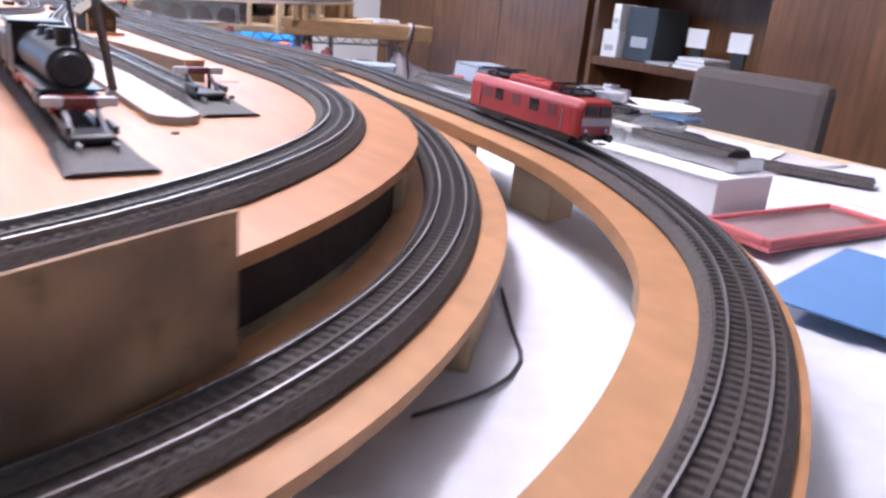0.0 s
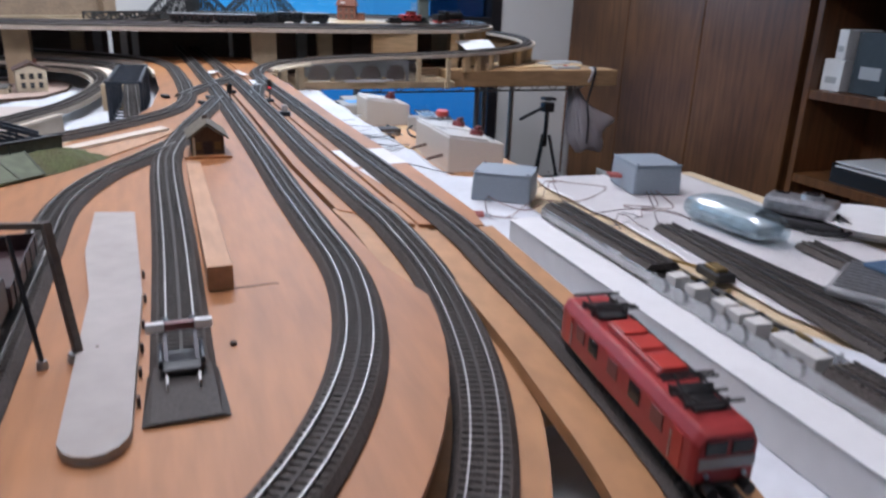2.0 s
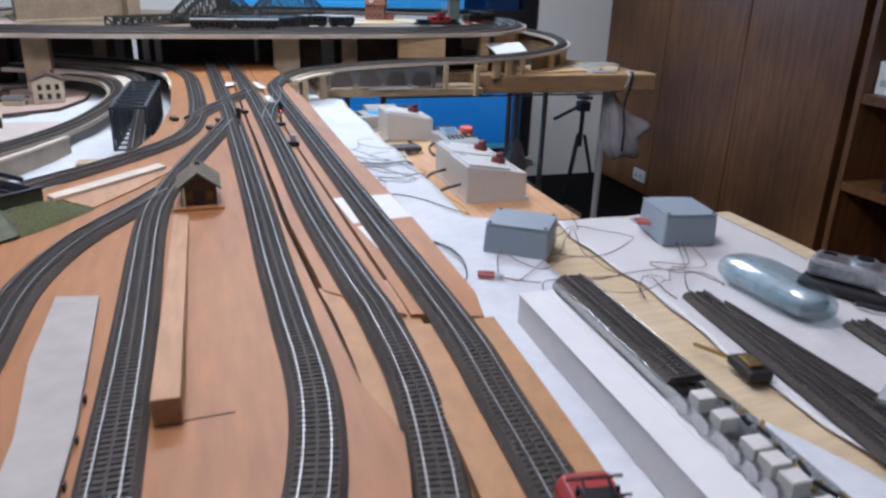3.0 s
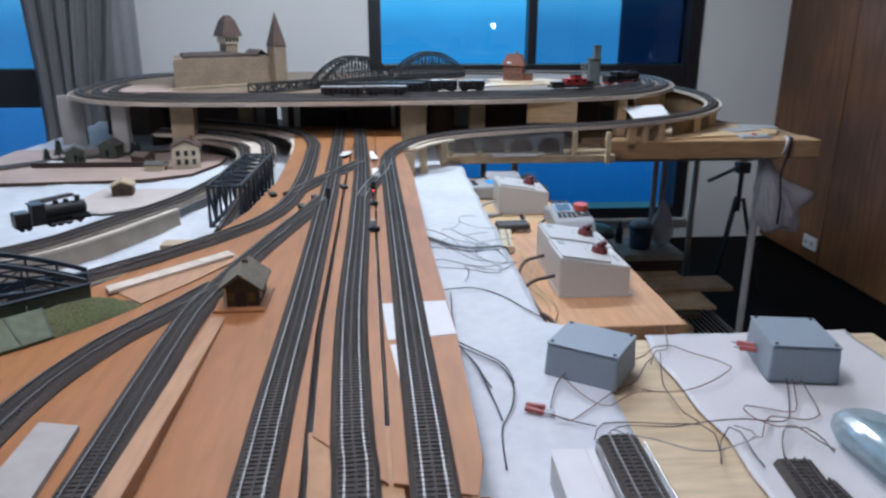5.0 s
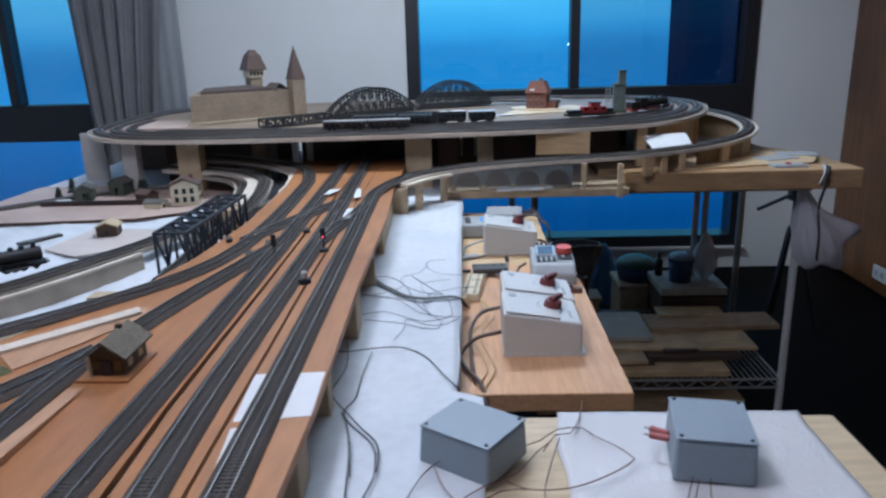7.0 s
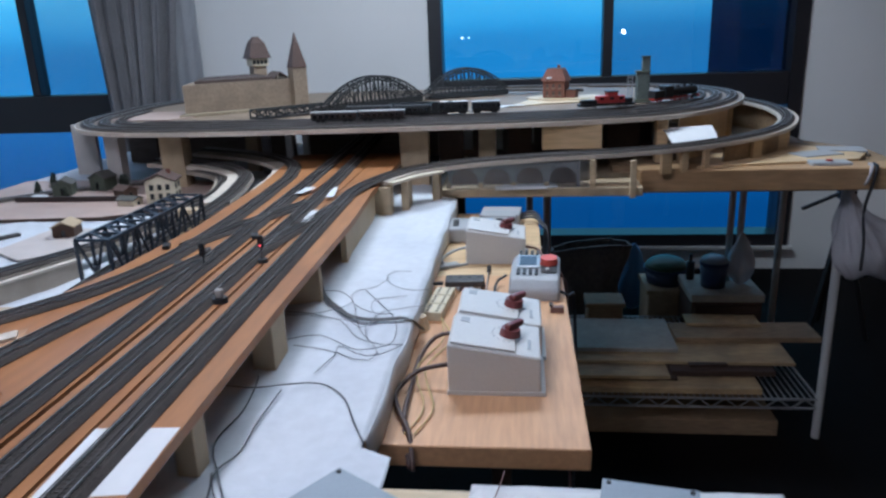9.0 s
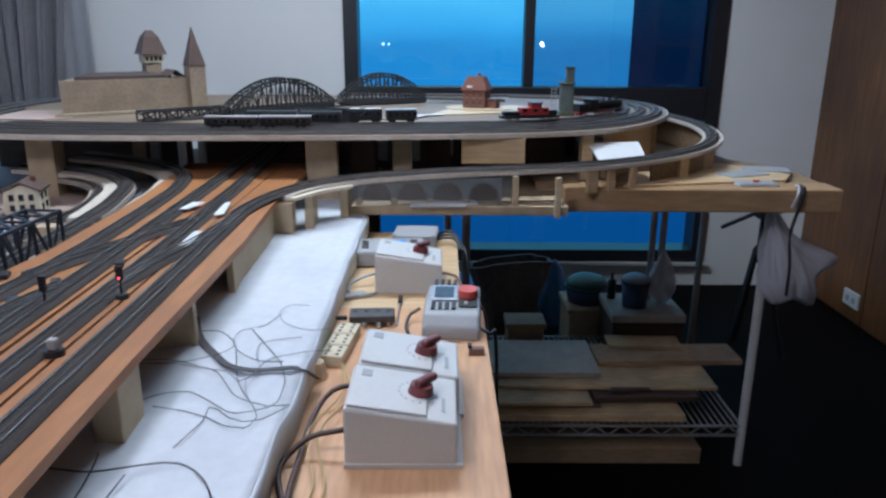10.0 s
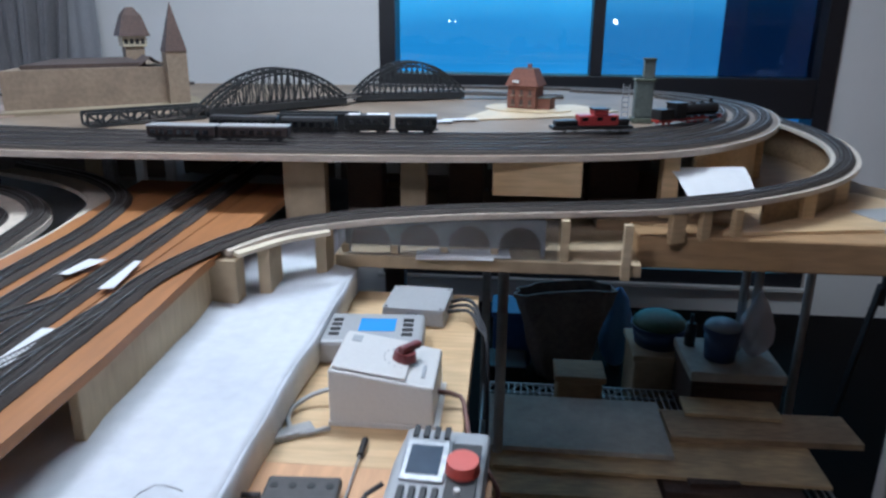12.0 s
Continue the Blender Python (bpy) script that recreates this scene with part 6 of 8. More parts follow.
def project_box(x, y, z, turn, w, d, h, label, plug=False, m="greybox"):
    b = thing("project_box", label, "electronics box", (x, y, z), turn, "grey electronics boxes")
    bm = bmesh.new()
    lo = [bm.verts.new((sx * w / 2, sy * d / 2, 0)) for sx, sy in ((-1, -1), (1, -1), (1, 1), (-1, 1))]
    hi = [bm.verts.new((sx * (w / 2 - 0.002), sy * (d / 2 - 0.002), h)) for sx, sy in ((-1, -1), (1, -1), (1, 1), (-1, 1))]
    bm.faces.new(lo[::-1])
    bm.faces.new(hi)
    for i in range(4):
        bm.faces.new((lo[i], lo[(i + 1) % 4], hi[(i + 1) % 4], hi[i]))
    bmesh.ops.bevel(bm, geom=list(bm.edges), offset=0.0035, segments=3, affect="EDGES", profile=0.5)
    part("case", bm, m, b)
    part("lid", box_bm(-w / 2 + 0.0015, w / 2 - 0.0015, -d / 2 + 0.0015, d / 2 - 0.0015, h + 0.0004, h + 0.0022, 0.0009), m, b)
    for sx in (-1, 1):
        for sy in (-1, 1):
            part("screw", cyl_bm(0.0022, 0.0022, h + 0.0025, h + 0.0034, 10, Matrix.Translation((sx * (w / 2 - 0.007), sy * (d / 2 - 0.007), 0))), "black", b)
    if plug:
        for yy, ang in ((0.000, 14), (0.010, 24)):
            k = part("plug", box_bm(-0.020, 0.0, -0.003, 0.003, -0.003, 0.003, 0.0012, pose(-w / 2, yy, 0.020, 0, 0, -ang)), "clip_red", b, "faded red clip on the side")
            part("plug_tip", box_bm(-0.026, -0.020, -0.0012, 0.0012, -0.0012, 0.0012, 0.0004, pose(-w / 2, yy, 0.020, 0, 0, -ang)), "silver", k)
    return b


project_box(0.222, 1.012, 0.835, -35, 0.088, 0.076, 0.040, "grey plastic electronics box with screws, on the cloth")
project_box(0.463, 1.004, 0.8362, -10, 0.079, 0.090, 0.044, "grey plastic electronics box with red plugs, on the tissue", True)
project_box(0.318, 2.262, TABLE - 0.002, -4, 0.098, 0.10, 0.025, "flat grey plastic box at the worktop end", False, "grey_plastic")
part("socket", box_bm(-0.008, 0.008, -0.058, -0.052, 0.008, 0.022), "black", bpy.data.objects["project_box.002"])

M["dark_grey"] = material("dark_grey_plastic", (0.060, 0.056, 0.055), 0.5, vary=0.15, scale=120)
ad = thing("socket_strip", "dark grey socket strip with round holes on the worktop", "socket strip", (0.264, 1.785, TABLE - 0.002), 3)
part("case", box_bm(-0.036, 0.036, -0.020, 0.020, 0.008, 0.020, 0.003), "dark_grey", ad)
for k in range(4):
    part("socket_hole", cyl_bm(0.004, 0.004, 0.0195, 0.0206, 12, Matrix.Translation((-0.027 + 0.018 * k, 0.004, 0))), "black", ad)
    part("foot", box_bm(-0.030 + 0.018 * k, -0.025 + 0.018 * k, -0.018, -0.012, 0, 0.008), "silver", ad)
for s in (-1, 1):
    part("prong", box_bm(s * 0.012 - 0.002, s * 0.012 + 0.002, -0.034, -0.022, 0.008, 0.011), "silver", ad)
part("cable_boot", cyl_bm(0.004, 0.003, 0, 0.02, 10, Matrix.Translation((-0.04, 0.0, 0.010)) @ Matrix.Rotation(-math.pi / 2, 4, "Y")), "black", ad)

tb = thing("terminal_block", "cream plug strip with wires plugged in at the worktop edge", "terminal block", (0.225, 1.66, TABLE), -6)
for k in range(3):
    s = part("strip", box_bm(-0.017, 0.017, k * 0.042 - 0.04, k * 0.042 - 0.001, 0, 0.016, 0.002), "housewall", tb)
    for i in range(3):
        for j in (-1, 1):
            part("hole", cyl_bm(0.0028, 0.0028, 0.0155, 0.0165, 8, Matrix.Translation((j * 0.008, k * 0.042 - 0.033 + i * 0.012, 0))), "black", s)
bm = bmesh.new()
random.seed(5)
single("crumpled_tape", add_cyl(bm, 0.018, 0.012, 0, 0.022, 9, pose(0.205, 1.59, TABLE, 0, 0, 20)), "ply", "crumpled beige tape on wires at the worktop edge", "tape")
kf = thing("loose_connector", "small brown connector piece lying on the worktop", "connector", (0.425, 1.665, TABLE))
part("body", box_bm(-0.010, 0.012, -0.006, 0.006, 0, 0.010, 0.001), "wire_brown", kf)
part("pin", box_bm(-0.012, -0.006, -0.004, 0.008, 0.010, 0.014), "black", kf)
sd = thing("screwdriver", "small screwdriver lying near the adapter", "screwdriver", (0.304, 1.895, TABLE - 0.002), -90)
part("handle", cyl_bm(0.004, 0.0035, 0, 0.03, 10, Matrix.Translation((0, 0, 0.005)) @ Matrix.Rotation(math.pi / 2, 4, "Y")), "black", sd)
part("shaft", cyl_bm(0.0014, 0.0014, 0.03, 0.13, 8, Matrix.Translation((0, 0, 0.005)) @ Matrix.Rotation(math.pi / 2, 4, "Y")), "silver", sd)
mt = thing("metal_tin", "small open metal strip case on the pine plank", "tin", (0.215, 1.90, TABLE - 0.002), 35)
part("body", box_bm(-0.03, 0.03, -0.009, 0.009, 0, 0.008, 0.002), "silver_paint", mt)

# ---- wires ----
M["cable_brown"] = material("dark_brown_cable", (0.075, 0.042, 0.034), 0.5, vary=0.1)


def wire(pts, m, r=0.00085, label="thin wire looping over the cloth", name="wire"):
    return single(name, add_tube(bmesh.new(), smooth_path(pts, 0.012), r, 5), m, label, "wire", "loose wires", smooth=True)


M["ribbon"] = material("ribbon_cable_grey", (0.06, 0.055, 0.055), 0.5, vary=0.2)


def cloth_lead(pts, m, r=0.00055):
    """A thin lead lying in loops on the cloth, a little lifted at its crossings."""
    return wire([(x, y, cloth_height(min(x, 0.19), y) + 0.0042 + 0.0025 * math.sin(37 * x + 23 * y)) for x, y in pts], m, r, "thin lead looping over the white cloth")


cloth_lead([(-0.012, 1.544), (0.030, 1.543), (0.068, 1.524), (0.101, 1.504), (0.125, 1.467), (0.140, 1.444), (0.163, 1.426), (0.183, 1.415), (0.205, 1.418)], "wire_black")
cloth_lead([(-0.007, 1.533), (0.037, 1.536), (0.079, 1.544), (0.102, 1.572), (0.094, 1.608), (0.097, 1.641), (0.123, 1.657), (0.139, 1.699)], "wire_grey")
cloth_lead([(0.175, 1.730), (0.146, 1.738), (0.135, 1.706), (0.152, 1.662), (0.188, 1.636), (0.217, 1.637)], "wire_grey")
cloth_lead([(0.033, 1.624), (0.066, 1.627), (0.095, 1.598), (0.108, 1.567), (0.134, 1.540), (0.158, 1.533), (0.174, 1.542)], "wire_black")
cloth_lead([(0.184, 1.616), (0.154, 1.612), (0.134, 1.591), (0.139, 1.547), (0.151, 1.516), (0.147, 1.490), (0.134, 1.479), (0.114, 1.504), (0.089, 1.513), (0.047, 1.531)], "wire_grey")
cloth_lead([(0.108, 1.567), (0.128, 1.495), (0.145, 1.455), (0.166, 1.419), (0.177, 1.392), (0.174, 1.376), (0.169, 1.370), (0.148, 1.377), (0.123, 1.396), (0.086, 1.417), (0.053, 1.424)], "wire_black")
cloth_lead([(0.027, 1.416), (0.041, 1.450), (0.059, 1.465), (0.082, 1.460), (0.109, 1.441), (0.132, 1.416), (0.152, 1.402), (0.184, 1.412), (0.192, 1.425), (0.189, 1.477), (0.183, 1.502), (0.169, 1.542), (0.138, 1.596), (0.110, 1.640)], "wire_black")
cloth_lead([(0.108, 1.334), (0.117, 1.362), (0.120, 1.390), (0.116, 1.423), (0.128, 1.416), (0.147, 1.393), (0.165, 1.383), (0.183, 1.386), (0.201, 1.405), (0.207, 1.418)], "wire_black")
cloth_lead([(0.230, 1.569), (0.204, 1.574), (0.178, 1.565), (0.156, 1.542), (0.148, 1.503), (0.142, 1.486), (0.151, 1.448), (0.166, 1.419)], "wire_grey")
cloth_lead([(0.081, 1.284), (0.076, 1.213), (0.075, 1.161), (0.067, 1.123), (0.077, 1.080), (0.088, 1.034), (0.094, 0.993), (0.098, 0.970)], "wire_black", 0.0009)
cloth_lead([(0.039, 1.323), (0.045, 1.297), (0.051, 1.236), (0.042, 1.186), (0.049, 1.156), (0.067, 1.123), (0.098, 1.065), (0.116, 1.035), (0.123, 1.007), (0.124, 0.974)], "wire_black", 0.0009)
cloth_lead([(-0.002, 1.303), (0.046, 1.290), (0.078, 1.297), (0.121, 1.310), (0.158, 1.278), (0.186, 1.214), (0.205, 1.173)], "wire_black", 0.0009)
# two leads trail on beside the board
cloth_lead([(0.065, 1.115), (0.081, 1.081), (0.114, 1.027), (0.121, 0.992), (0.122, 0.961), (0.112, 0.921), (0.099, 0.896), (0.094, 0.862), (0.091, 0.822)], "wire_black", 0.0009)
cloth_lead([(0.065, 1.115), (0.077, 1.081), (0.090, 1.015), (0.098, 0.933), (0.100, 0.906)], "wire_black", 0.0009)
ribbon = smooth_path([(0.030, 1.650, 0.846), (0.049, 1.606, 0.8335), (0.085, 1.553, 0.833), (0.111, 1.521, 0.833), (0.143, 1.507, 0.8335), (0.177, 1.511, 0.8335), (0.200, 1.515, 0.8325), (0.216, 1.55, 0.800)], 0.01)
single("ribbon_cable", add_sweep(bmesh.new(), ribbon, [(-0.0045, 0), (0.0045, 0), (0.0045, 0.0014), (-0.0045, 0.0014)]), "ribbon", "dark grey flat ribbon cable lying on the cloth", "cable")
wire([(-0.094, 0.292, 0.862), (-0.100, 0.280, 0.845), (-0.128, 0.249, 0.830), (-0.160, 0.205, 0.830), (-0.184, 0.170, 0.830), (-0.205, 0.140, 0.830), (-0.236, 0.126, 0.830), (-0.280, 0.124, 0.830)], "wire_black", 0.0011, "dark lead hanging from the strip onto the cloth")
wire([(0.27, 1.40, TABLE + 0.03), (0.23, 1.40, TABLE + 0.02), (0.205, 1.37, TABLE + 0.006), (0.215, 1.32, TABLE + 0.005), (0.235, 1.27, TABLE + 0.005), (0.245, 1.23, TABLE - 0.02)], "cable_brown", 0.0033, "thick brown cable from the transformer over the worktop edge", "cable")
wire([(0.275, 1.51, TABLE + 0.03), (0.24, 1.51, TABLE + 0.02), (0.222, 1.47, TABLE + 0.006), (0.222, 1.38, TABLE + 0.005), (0.225, 1.30, TABLE + 0.005), (0.24, 1.235, TABLE - 0.02)], "cable_brown", 0.0033, "thick brown cable from the transformer over the worktop edge", "cable")
for k in (0, 0.012):
    wire([(0.24, 1.60, TABLE + 0.015), (0.25 + k, 1.52, TABLE + 0.012), (0.225 + k, 1.42, TABLE + 0.014), (0.245 + k, 1.33, TABLE + 0.004), (0.23 + k, 1.27, TABLE + 0.003)], "wire_yellow", 0.0012, "thin yellow lead trailing over the worktop")
wire([(0.26, 1.98, TABLE + 0.02), (0.225, 1.97, TABLE + 0.012), (0.205, 1.94, TABLE + 0.004), (0.225, 1.90, TABLE + 0.003), (0.26, 1.915, TABLE + 0.003)], "grey_plastic", 0.003, "pale grey cable looping from the transformer", "cable")
wire([(0.375, 1.98, TABLE + 0.02), (0.402, 1.985, TABLE + 0.012), (0.412, 1.95, TABLE + 0.003), (0.425, 1.86, TABLE), (0.45, 1.84, TABLE - 0.01), (0.46, 1.83, 0.5), (0.47, 1.84, 0.2)], "wire_brown", 0.003, "brown mains cable dropping off the worktop", "cable")
wire([(0.43, 1.74, TABLE + 0.012), (0.45, 1.73, TABLE + 0.004), (0.462, 1.76, TABLE - 0.03), (0.47, 1.78, 0.45), (0.455, 1.8, 0.1)], "wire_black", 0.0028, "black lead hanging off the worktop edge", "cable")
for k in range(3):
    wire([(0.365, 2.24 + 0.02 * k, TABLE + 0.012), (0.395, 2.24 + 0.012 * k, TABLE + 0.016 + 0.004 * k), (0.415, 2.20 + 0.02 * k, TABLE + 0.006), (0.432, 2.15, TABLE - 0.05), (0.43, 2.1, 0.3)], "wire_black", 0.003, "black cable curving off the worktop end", "cable")
wire([(0.34, 1.80, TABLE + 0.018), (0.325, 1.79, TABLE + 0.012), (0.32, 1.75, TABLE + 0.004), (0.335, 1.70, TABLE + 0.003)], "wire_black", 0.0026, "short black lead at the hand controller", "cable")
# wires on the side board
M["wire_dark"] = material("dark_brown_lead", (0.085, 0.05, 0.048), 0.5, vary=0.1)


def board_lead(pts, m, r=0.0007):
    """A thin lead lying over the tissue and the board, lifted here and there."""
    return wire([(x, y, 0.8385 + 0.0035 * (1 + math.sin(31 * x + 47 * y))) for x, y in pts], m, r, "thin dark lead tangled on the plywood board")


board_lead([(0.151, 0.909), (0.166, 0.892), (0.195, 0.919), (0.231, 0.945), (0.264, 0.974), (0.289, 1.012), (0.303, 1.025)], "wire_brown")
board_lead([(0.188, 0.992), (0.171, 0.968), (0.154, 0.922), (0.154, 0.906), (0.171, 0.892), (0.192, 0.882)], "wire_dark")
board_lead([(0.314, 1.032), (0.295, 0.971), (0.288, 0.929), (0.288, 0.896), (0.299, 0.877)], "wire_dark")
board_lead([(0.181, 0.851), (0.190, 0.873), (0.202, 0.890), (0.234, 0.890), (0.266, 0.882), (0.298, 0.875), (0.306, 0.860), (0.299, 0.832)], "wire_dark")
board_lead([(0.194, 0.853), (0.204, 0.872), (0.227, 0.885), (0.270, 0.877), (0.305, 0.878), (0.345, 0.877), (0.383, 0.872), (0.408, 0.904), (0.434, 0.959)], "wire_dark")
board_lead([(0.295, 1.011), (0.311, 1.039), (0.327, 1.045), (0.343, 1.084), (0.351, 1.117)], "wire_brown")
board_lead([(0.255, 1.001), (0.271, 1.020), (0.294, 1.029), (0.315, 1.054), (0.344, 1.064), (0.354, 1.043), (0.377, 1.012), (0.385, 0.991), (0.352, 0.967), (0.314, 0.951), (0.274, 0.942), (0.253, 0.956)], "wire_brown")
board_lead([(0.182, 0.980), (0.192, 0.948), (0.208, 0.924), (0.219, 0.920), (0.248, 0.938), (0.274, 0.942)], "wire_brown")
board_lead([(0.439, 0.955), (0.426, 0.925), (0.411, 0.898), (0.387, 0.905), (0.363, 0.913), (0.356, 0.902), (0.356, 0.876), (0.371, 0.860), (0.390, 0.863), (0.397, 0.834), (0.405, 0.818)], "wire_brown")
board_lead([(0.451, 0.958), (0.442, 0.930), (0.434, 0.891), (0.410, 0.880), (0.389, 0.884), (0.377, 0.885), (0.360, 0.866), (0.348, 0.847), (0.338, 0.848)], "wire_brown")
board_lead([(0.329, 0.868), (0.342, 0.857), (0.343, 0.848), (0.311, 0.838), (0.293, 0.833), (0.272, 0.834), (0.246, 0.854), (0.216, 0.866), (0.208, 0.876)], "wire_grey")
board_lead([(0.288, 0.807), (0.308, 0.850), (0.323, 0.866), (0.331, 0.858), (0.330, 0.830), (0.329, 0.804)], "wire_dark")
board_lead([(0.349, 0.803), (0.363, 0.837), (0.379, 0.859), (0.399, 0.858), (0.403, 0.834), (0.402, 0.815)], "wire_dark")
clips = thing("crocodile_clip", "pair of small red crocodile clips on the cloth", "clip", (0.138, 0.916, 0.8385), -25)
for k in (0, 0.010):
    part("clip_sleeve", box_bm(-0.013, 0.008, k - 0.0025, k + 0.0025, 0, 0.005, 0.0012, pose(0, 0, 0, 0, 0, 6 if k else -6)), "clip_red", clips)
    part("jaw", box_bm(0.008, 0.018, k * 0.5 - 0.0012, k * 0.5 + 0.0016, 0.001, 0.004, 0.0006), "silver", clips)

# ---- spare track, boxes and small things on the side board ----


def white_carton():
    c = thing("long_carton", "long white cardboard box under a clear parts tray", "carton", (0.113, 0.252, 0.8365), -1.3)
    part("box_body", box_bm(0.0, 0.082, 0.0, 0.545, 0, 0.034, 0.001), "paper", c)
    part("lid_flap", box_bm(-0.001, 0.030, -0.001, 0.546, 0.0342, 0.0352), "paper", c)
    part("lid_flap", box_bm(0.0305, 0.083, -0.001, 0.546, 0.0342, 0.0350), "paper", c)


white_carton()


def spare_track(x, y, z, turn, ln, label="loose dark grey track section lying on its bed"):
    t = track([(0, -ln / 2, 0), (0, 0, 0), (0, ln / 2, 0)], label, 0.05, "spare_track")
    t["group"] = "spare track sections"
    t.matrix_world = pose(x, y, z, 0, 0, turn)
    return t


CT = 0.8722


def parts_tray():
    """Long clear tray on the carton with point motors and cranks in its moulded cells."""
    t = thing("parts_tray", "long clear blister tray with point motor parts on the carton", "parts tray", (0.150, 0.262, CT), -1.5)
    part("tray_floor", box_bm(0, 0.042, 0, 0.53, 0, 0.0012), "tray_grey", t)
    part("tray_wall", box_bm(-0.001, 0.0005, 0, 0.53, 0.0012, 0.013, 0.0004), "tray_grey", t)
    part("tray_wall", box_bm(0.0415, 0.043, 0, 0.53, 0.0012, 0.009, 0.0004), "tray_grey", t)
    part("tray_wall", box_bm(0.0005, 0.0415, -0.001, 0.001, 0.0012, 0.013, 0.0004), "tray_grey", t)
    rng = random.Random(8)
    for y0, y1 in ((0.285, 0.299), (0.258, 0.272), (0.222, 0.238), (0.204, 0.219), (0.185, 0.200), (0.128, 0.172)):
        m = part("motor_cap", box_bm(0.007, 0.023, y0, y1, 0.004, 0.017, 0.0012), "white_plastic", t, "pale point motor cap")
        for yy in ((y0 + y1) / 2,) if y1 - y0 < 0.03 else (y0 + 0.008, y0 + 0.022, y0 + 0.036):
            part("cell_bulge", cyl_bm(0.0075, 0.0068, -0.0025, 0.0025, 20, Matrix.Translation((-0.001, yy, 0.0080)) @ Matrix.Rotation(math.pi / 2, 4, "Y")), "tray_grey", m)
    for i in range(26):
        y = 0.125 + i * 0.0068
        x = 0.030 + rng.uniform(-0.004, 0.004)
        a = rng.uniform(0, 3.1)
        d = Vector((math.cos(a), math.sin(a), rng.uniform(-0.15, 0.35))) * rng.uniform(0.004, 0.008)
        c = Vector((x, y, 0.010 + rng.uniform(0, 0.005)))
        part("crank", beam(bmesh.new(), c - d, c + d, rng.uniform(0.0018, 0.0034)), ("brass", "silver", "dark_metal")[i % 3], t)


M["tray_grey"] = glass("blister_plastic", (0.80, 0.82, 0.84), 0.55, 0.25)
M["brass"] = material("brass_parts", (0.42, 0.30, 0.13), 0.35, 0.8, vary=0.2)
parts_tray()
spare_track(0.1785, 0.682, CT + 0.0014, -1.5, 0.215, "dark grey track section lying in the clear tray")
spare_track(0.1785, 0.684, CT + 0.0110, -1.5, 0.210, "dark grey track section stacked on another in the tray")
spare_track(0.170, 0.325, CT + 0.0014, -1.5, 0.105, "dark grey track section at the tray end")
spare_track(0.170, 0.325, CT + 0.0110, -1.5, 0.105, "dark grey track section stacked at the tray end")
spare_track(0.340, 0.625, 0.8372, -6, 0.37, "long dark turnout track lying on the tissue")
spare_track(0.366, 0.61, 0.8376, 1, 0.33, "branching track of the turnout on the tissue")
spare_track(0.474, 0.605, 0.8372, -8, 0.19)
spare_track(0.41, 0.36, 0.836, 25, 0.20)
tm = thing("turnout_motor", "small black and white turnout motor beside the track", "turnout motor", (0.300, 0.645, 0.8372), -6)
part("case", box_bm(-0.012, 0.012, -0.020, 0.020, 0, 0.010, 0.002), "black", tm)
part("cover", box_bm(-0.008, 0.006, -0.012, 0.010, 0.010, 0.014, 0.001), "brass", tm)
part("lever", beam(bmesh.new(), (-0.010, 0.02, 0.006), (-0.030, 0.050, 0.006), 0.003), "brass", tm)


def blister():
    bm = bmesh.new()
    bmesh.ops.create_uvsphere(bm, u_segments=56, v_segments=36, radius=1.0)
    for v in bm.verts:
        x, y, z = v.co * (1 + 0.05 * noise.noise(v.co * 3.0) + 0.035 * noise.noise(v.co * 8.0))
        v.co.x = math.copysign(abs(x) ** 0.75, x) * 0.032
        v.co.y = math.copysign(abs(y) ** 0.75, y) * 0.080
        v.co.z = 0.012 + (math.copysign(abs(z) ** 0.7, z) * (0.026 if z > 0 else 0.012))
    ob = thing("plastic_case", "clear bluish oval plastic case lying on the tissue", "plastic case", (0.447, 0.785, 0.8372), 4)
    part("shell", bm, "case_shell", ob, smooth=True)
    part("contents", box_bm(-0.024, 0.024, -0.062, 0.062, 0.003, 0.022, 0.008), "case_fill", ob, "pale contents seen through the shell")


M["case_shell"] = glass("crinkled_clear_shell", (0.80, 0.90, 0.94), 0.72, 0.22)
M["case_fill"] = material("pale_case_contents", (0.46, 0.54, 0.58), 0.6, vary=0.25, scale=60)
blister()


def small_camera():
    c = thing("compact_camera", "silver compact camera lying on a black case", "camera", (0.556, 0.782, 0.8372), -58)
    part("case_under", box_bm(-0.05, 0.06, -0.035, 0.035, 0, 0.012, 0.004), "black", c, "black padded case")
    part("body", box_bm(-0.045, 0.045, -0.022, 0.026, 0.013, 0.036, 0.006), "silver", c)
    part("lens_ring", cyl_bm(0.015, 0.014, 0.036, 0.042, 24, Matrix.Translation((0.012, 0.002, 0))), "silver", c)
    part("lens", cyl_bm(0.010, 0.009, 0.042, 0.0435, 24, Matrix.Translation((0.012, 0.002, 0))), "dark_glass", c)
    part("flash_window", box_bm(-0.036, -0.020, 0.006, 0.016, 0.036, 0.0368), "dark_glass", c)
    part("strap", add_tube(bmesh.new(), smooth_path([(0.045, 0.0, 0.02), (0.07, -0.02, 0.01), (0.055, -0.045, 0.005), (0.02, -0.05, 0.004)], 0.01), 0.003), "black", c)


